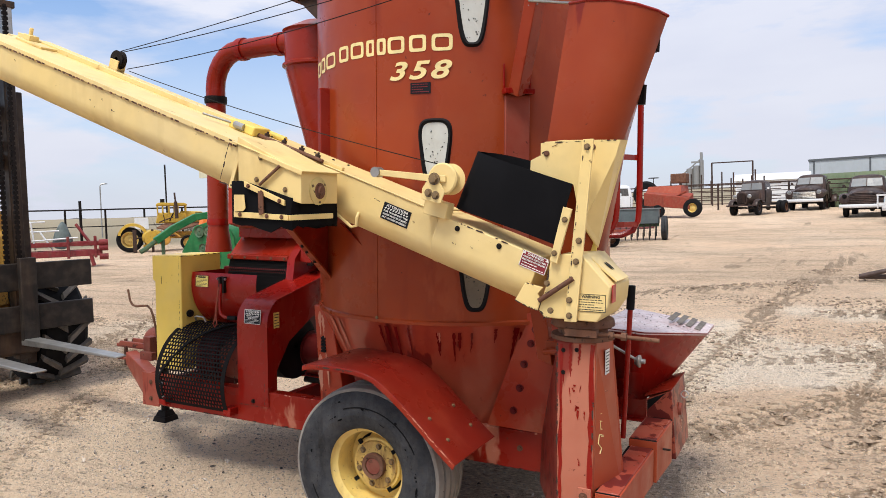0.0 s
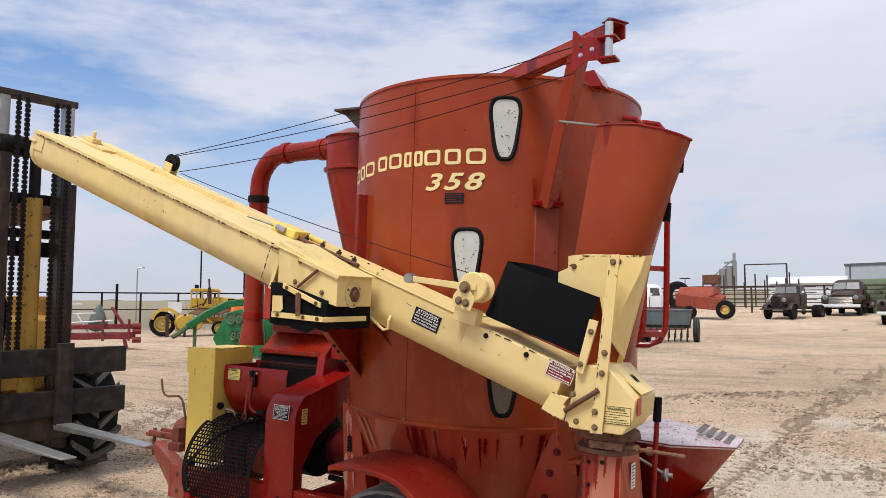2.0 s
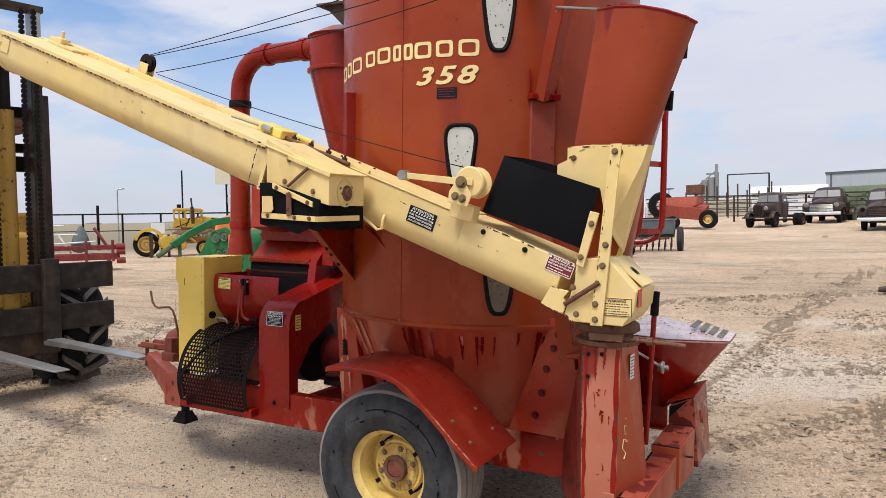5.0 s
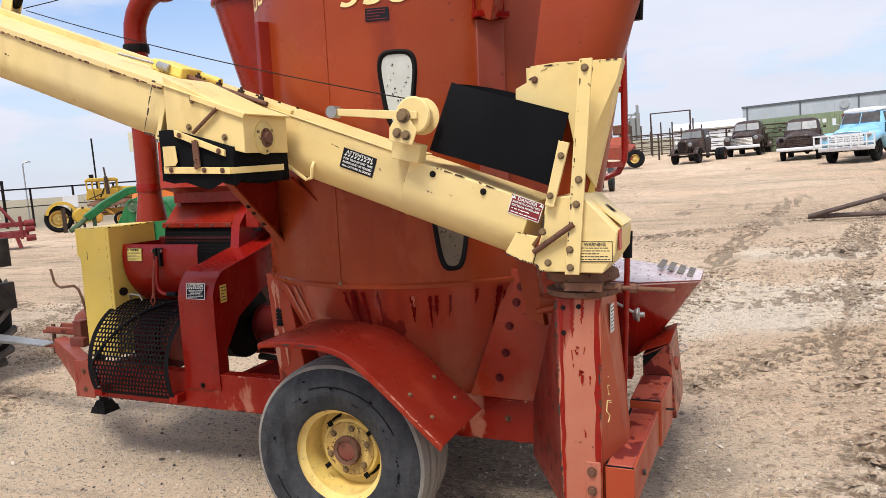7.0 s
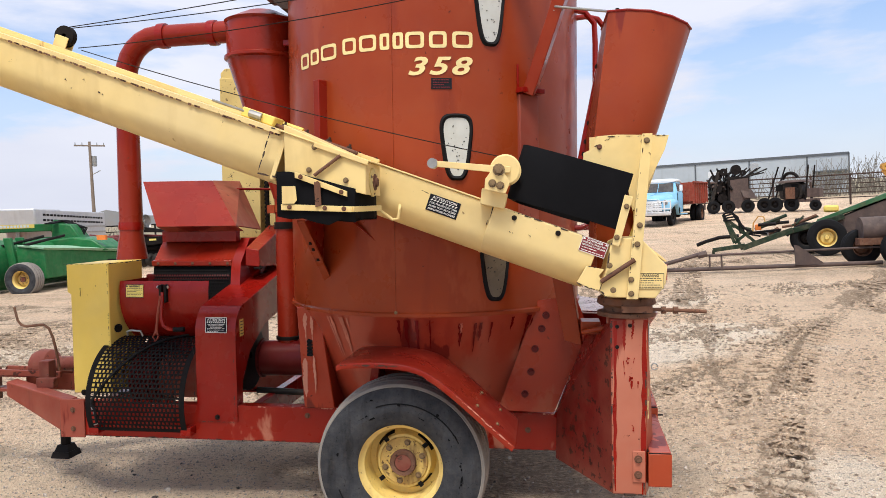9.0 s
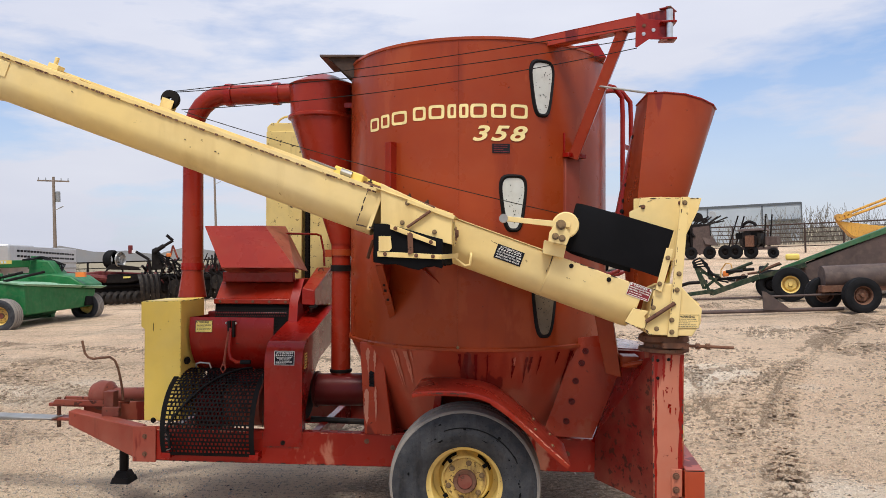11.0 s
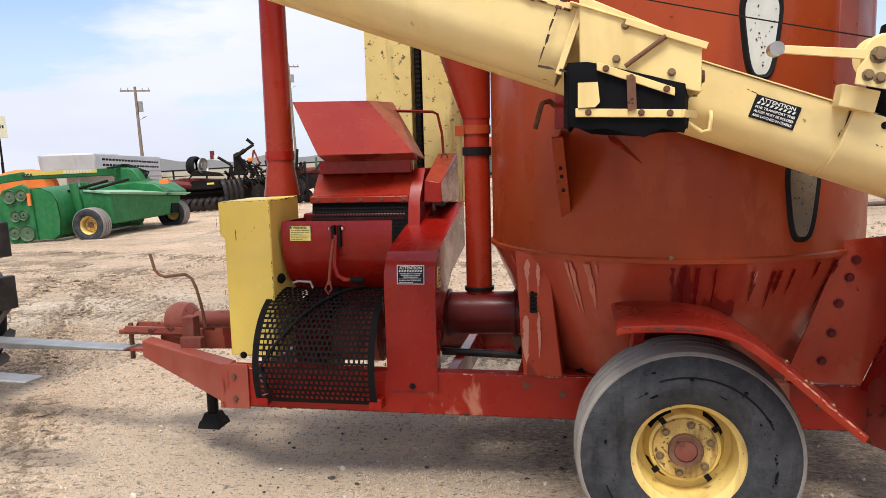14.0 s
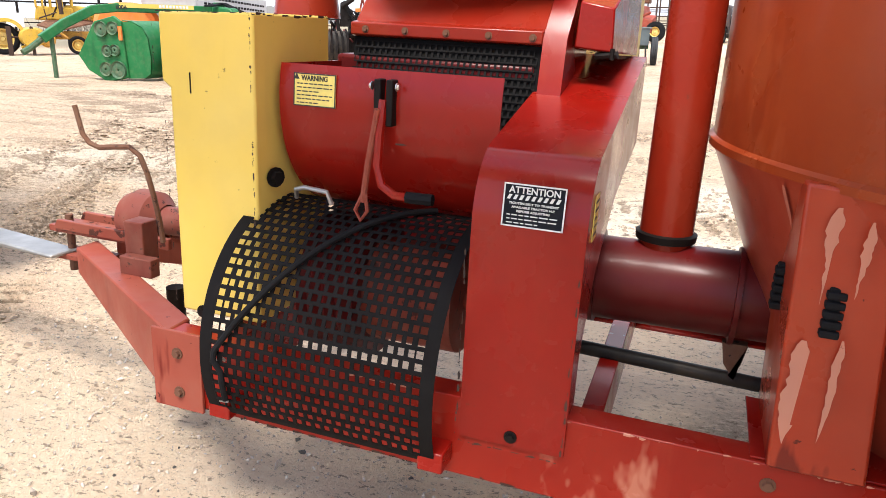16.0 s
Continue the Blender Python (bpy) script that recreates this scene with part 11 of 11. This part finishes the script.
    box(bm, -2.4, -0.75, -0.68, 0.68, 2.60, 2.72)
    part("overhead_guard", bm, RUST, T, bevel=0.02)
    bm = BM()
    box(bm, -1.2, -0.74, -0.75, -0.56, 0.95, 1.35)
    part("side_panel", bm, RUST_RED, T, bevel=0.02)
    wheel(T, (-2.6, 0.5, 0.42), 0.42, 0.3, 0.2, OCHRE, RUBBER, side=1, ribs=3)
    wheel(T, (-2.6, -0.5, 0.42), 0.42, 0.3, 0.2, OCHRE, RUBBER, side=-1, ribs=3)


def build_distance():
    # far grain elevator, hills and brush
    T = thing("grain_elevator", "distant grey grain elevator with leg tower", "grain elevator", (-84.0, 590.0, gz(-84, 590)), 0)
    for x, h, r in ((0, 20, 2.6), (4.6, 22, 2.6), (8.6, 26, 1.6), (-4.5, 12, 2.4)):
        part("silo", rod(BM(), (x, 0, -2), (x, 0, h), r, seg=14), GREY_STEEL, T)
    bm = BM()
    box(bm, 7.5, 9.5, -1, 1, 24, 32)
    box(bm, 1, 9, -0.6, 0.6, 24, 25.4)
    part("headhouse", bm, GREY_STEEL, T)
    bm = BM()
    rod(bm, (8.0, 0, 27), (-10, 0, 12), 0.5, seg=6)
    part("spout", bm, GREY_STEEL, T)
    bm = BM()
    box(bm, 16, 32, 0, 8, -2, 7)
    part("annex", bm, WHITE, T)
    rnd = random.Random(3)
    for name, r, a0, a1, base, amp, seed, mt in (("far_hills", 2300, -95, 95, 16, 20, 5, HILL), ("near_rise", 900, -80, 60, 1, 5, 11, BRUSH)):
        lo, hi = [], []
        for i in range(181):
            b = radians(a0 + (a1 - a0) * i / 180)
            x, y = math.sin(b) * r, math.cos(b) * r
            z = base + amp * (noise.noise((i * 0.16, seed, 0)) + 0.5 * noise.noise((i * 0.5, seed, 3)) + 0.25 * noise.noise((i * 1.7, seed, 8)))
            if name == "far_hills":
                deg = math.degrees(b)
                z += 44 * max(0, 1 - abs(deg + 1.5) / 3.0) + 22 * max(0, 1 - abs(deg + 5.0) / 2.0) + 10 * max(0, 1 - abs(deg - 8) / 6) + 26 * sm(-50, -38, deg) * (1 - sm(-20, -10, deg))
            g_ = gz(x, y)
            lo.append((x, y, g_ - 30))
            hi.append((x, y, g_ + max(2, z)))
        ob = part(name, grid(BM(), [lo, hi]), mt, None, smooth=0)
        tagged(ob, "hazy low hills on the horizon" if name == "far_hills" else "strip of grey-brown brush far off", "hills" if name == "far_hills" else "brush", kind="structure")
    bm = BM()
    for (cx, cy, n_, h) in ((20.5, 56, 26, 2.6), (26, 60, 30, 3.4), (32, 64, 20, 3.0), (-46, 44, 24, 1.6), (-36, 52, 20, 1.6)):
        for k in range(n_ * 6):
            x, y = cx + rnd.gauss(0, 2.2), cy + rnd.gauss(0, 1.0)
            z = gz(x, y)
            p = Vector((x, y, z))
            d = Vector((rnd.uniform(-0.5, 0.5), rnd.uniform(-0.3, 0.3), 1)).normalized()
            ln = h * rnd.uniform(0.4, 1.0)
            for q in range(3):
                e = p + d * ln / 3
                rod(bm, p, e, 0.02 * (3 - q) / 3 + 0.006, seg=4, caps=False)
                p = e
                d = (d + Vector((rnd.uniform(-0.5, 0.5), rnd.uniform(-0.4, 0.4), 0.2))).normalized()
    o = part("bare_brush", bm, BRUSH, None, smooth=0)
    tagged(o, "bare grey brush behind the fences", "brush", kind="stuff")


build_trucks()
build_fences()
build_shed()
build_old_machines()
build_hay_tools()
build_mower()
build_tillage()
build_left_far()
build_forklift()
build_distance()
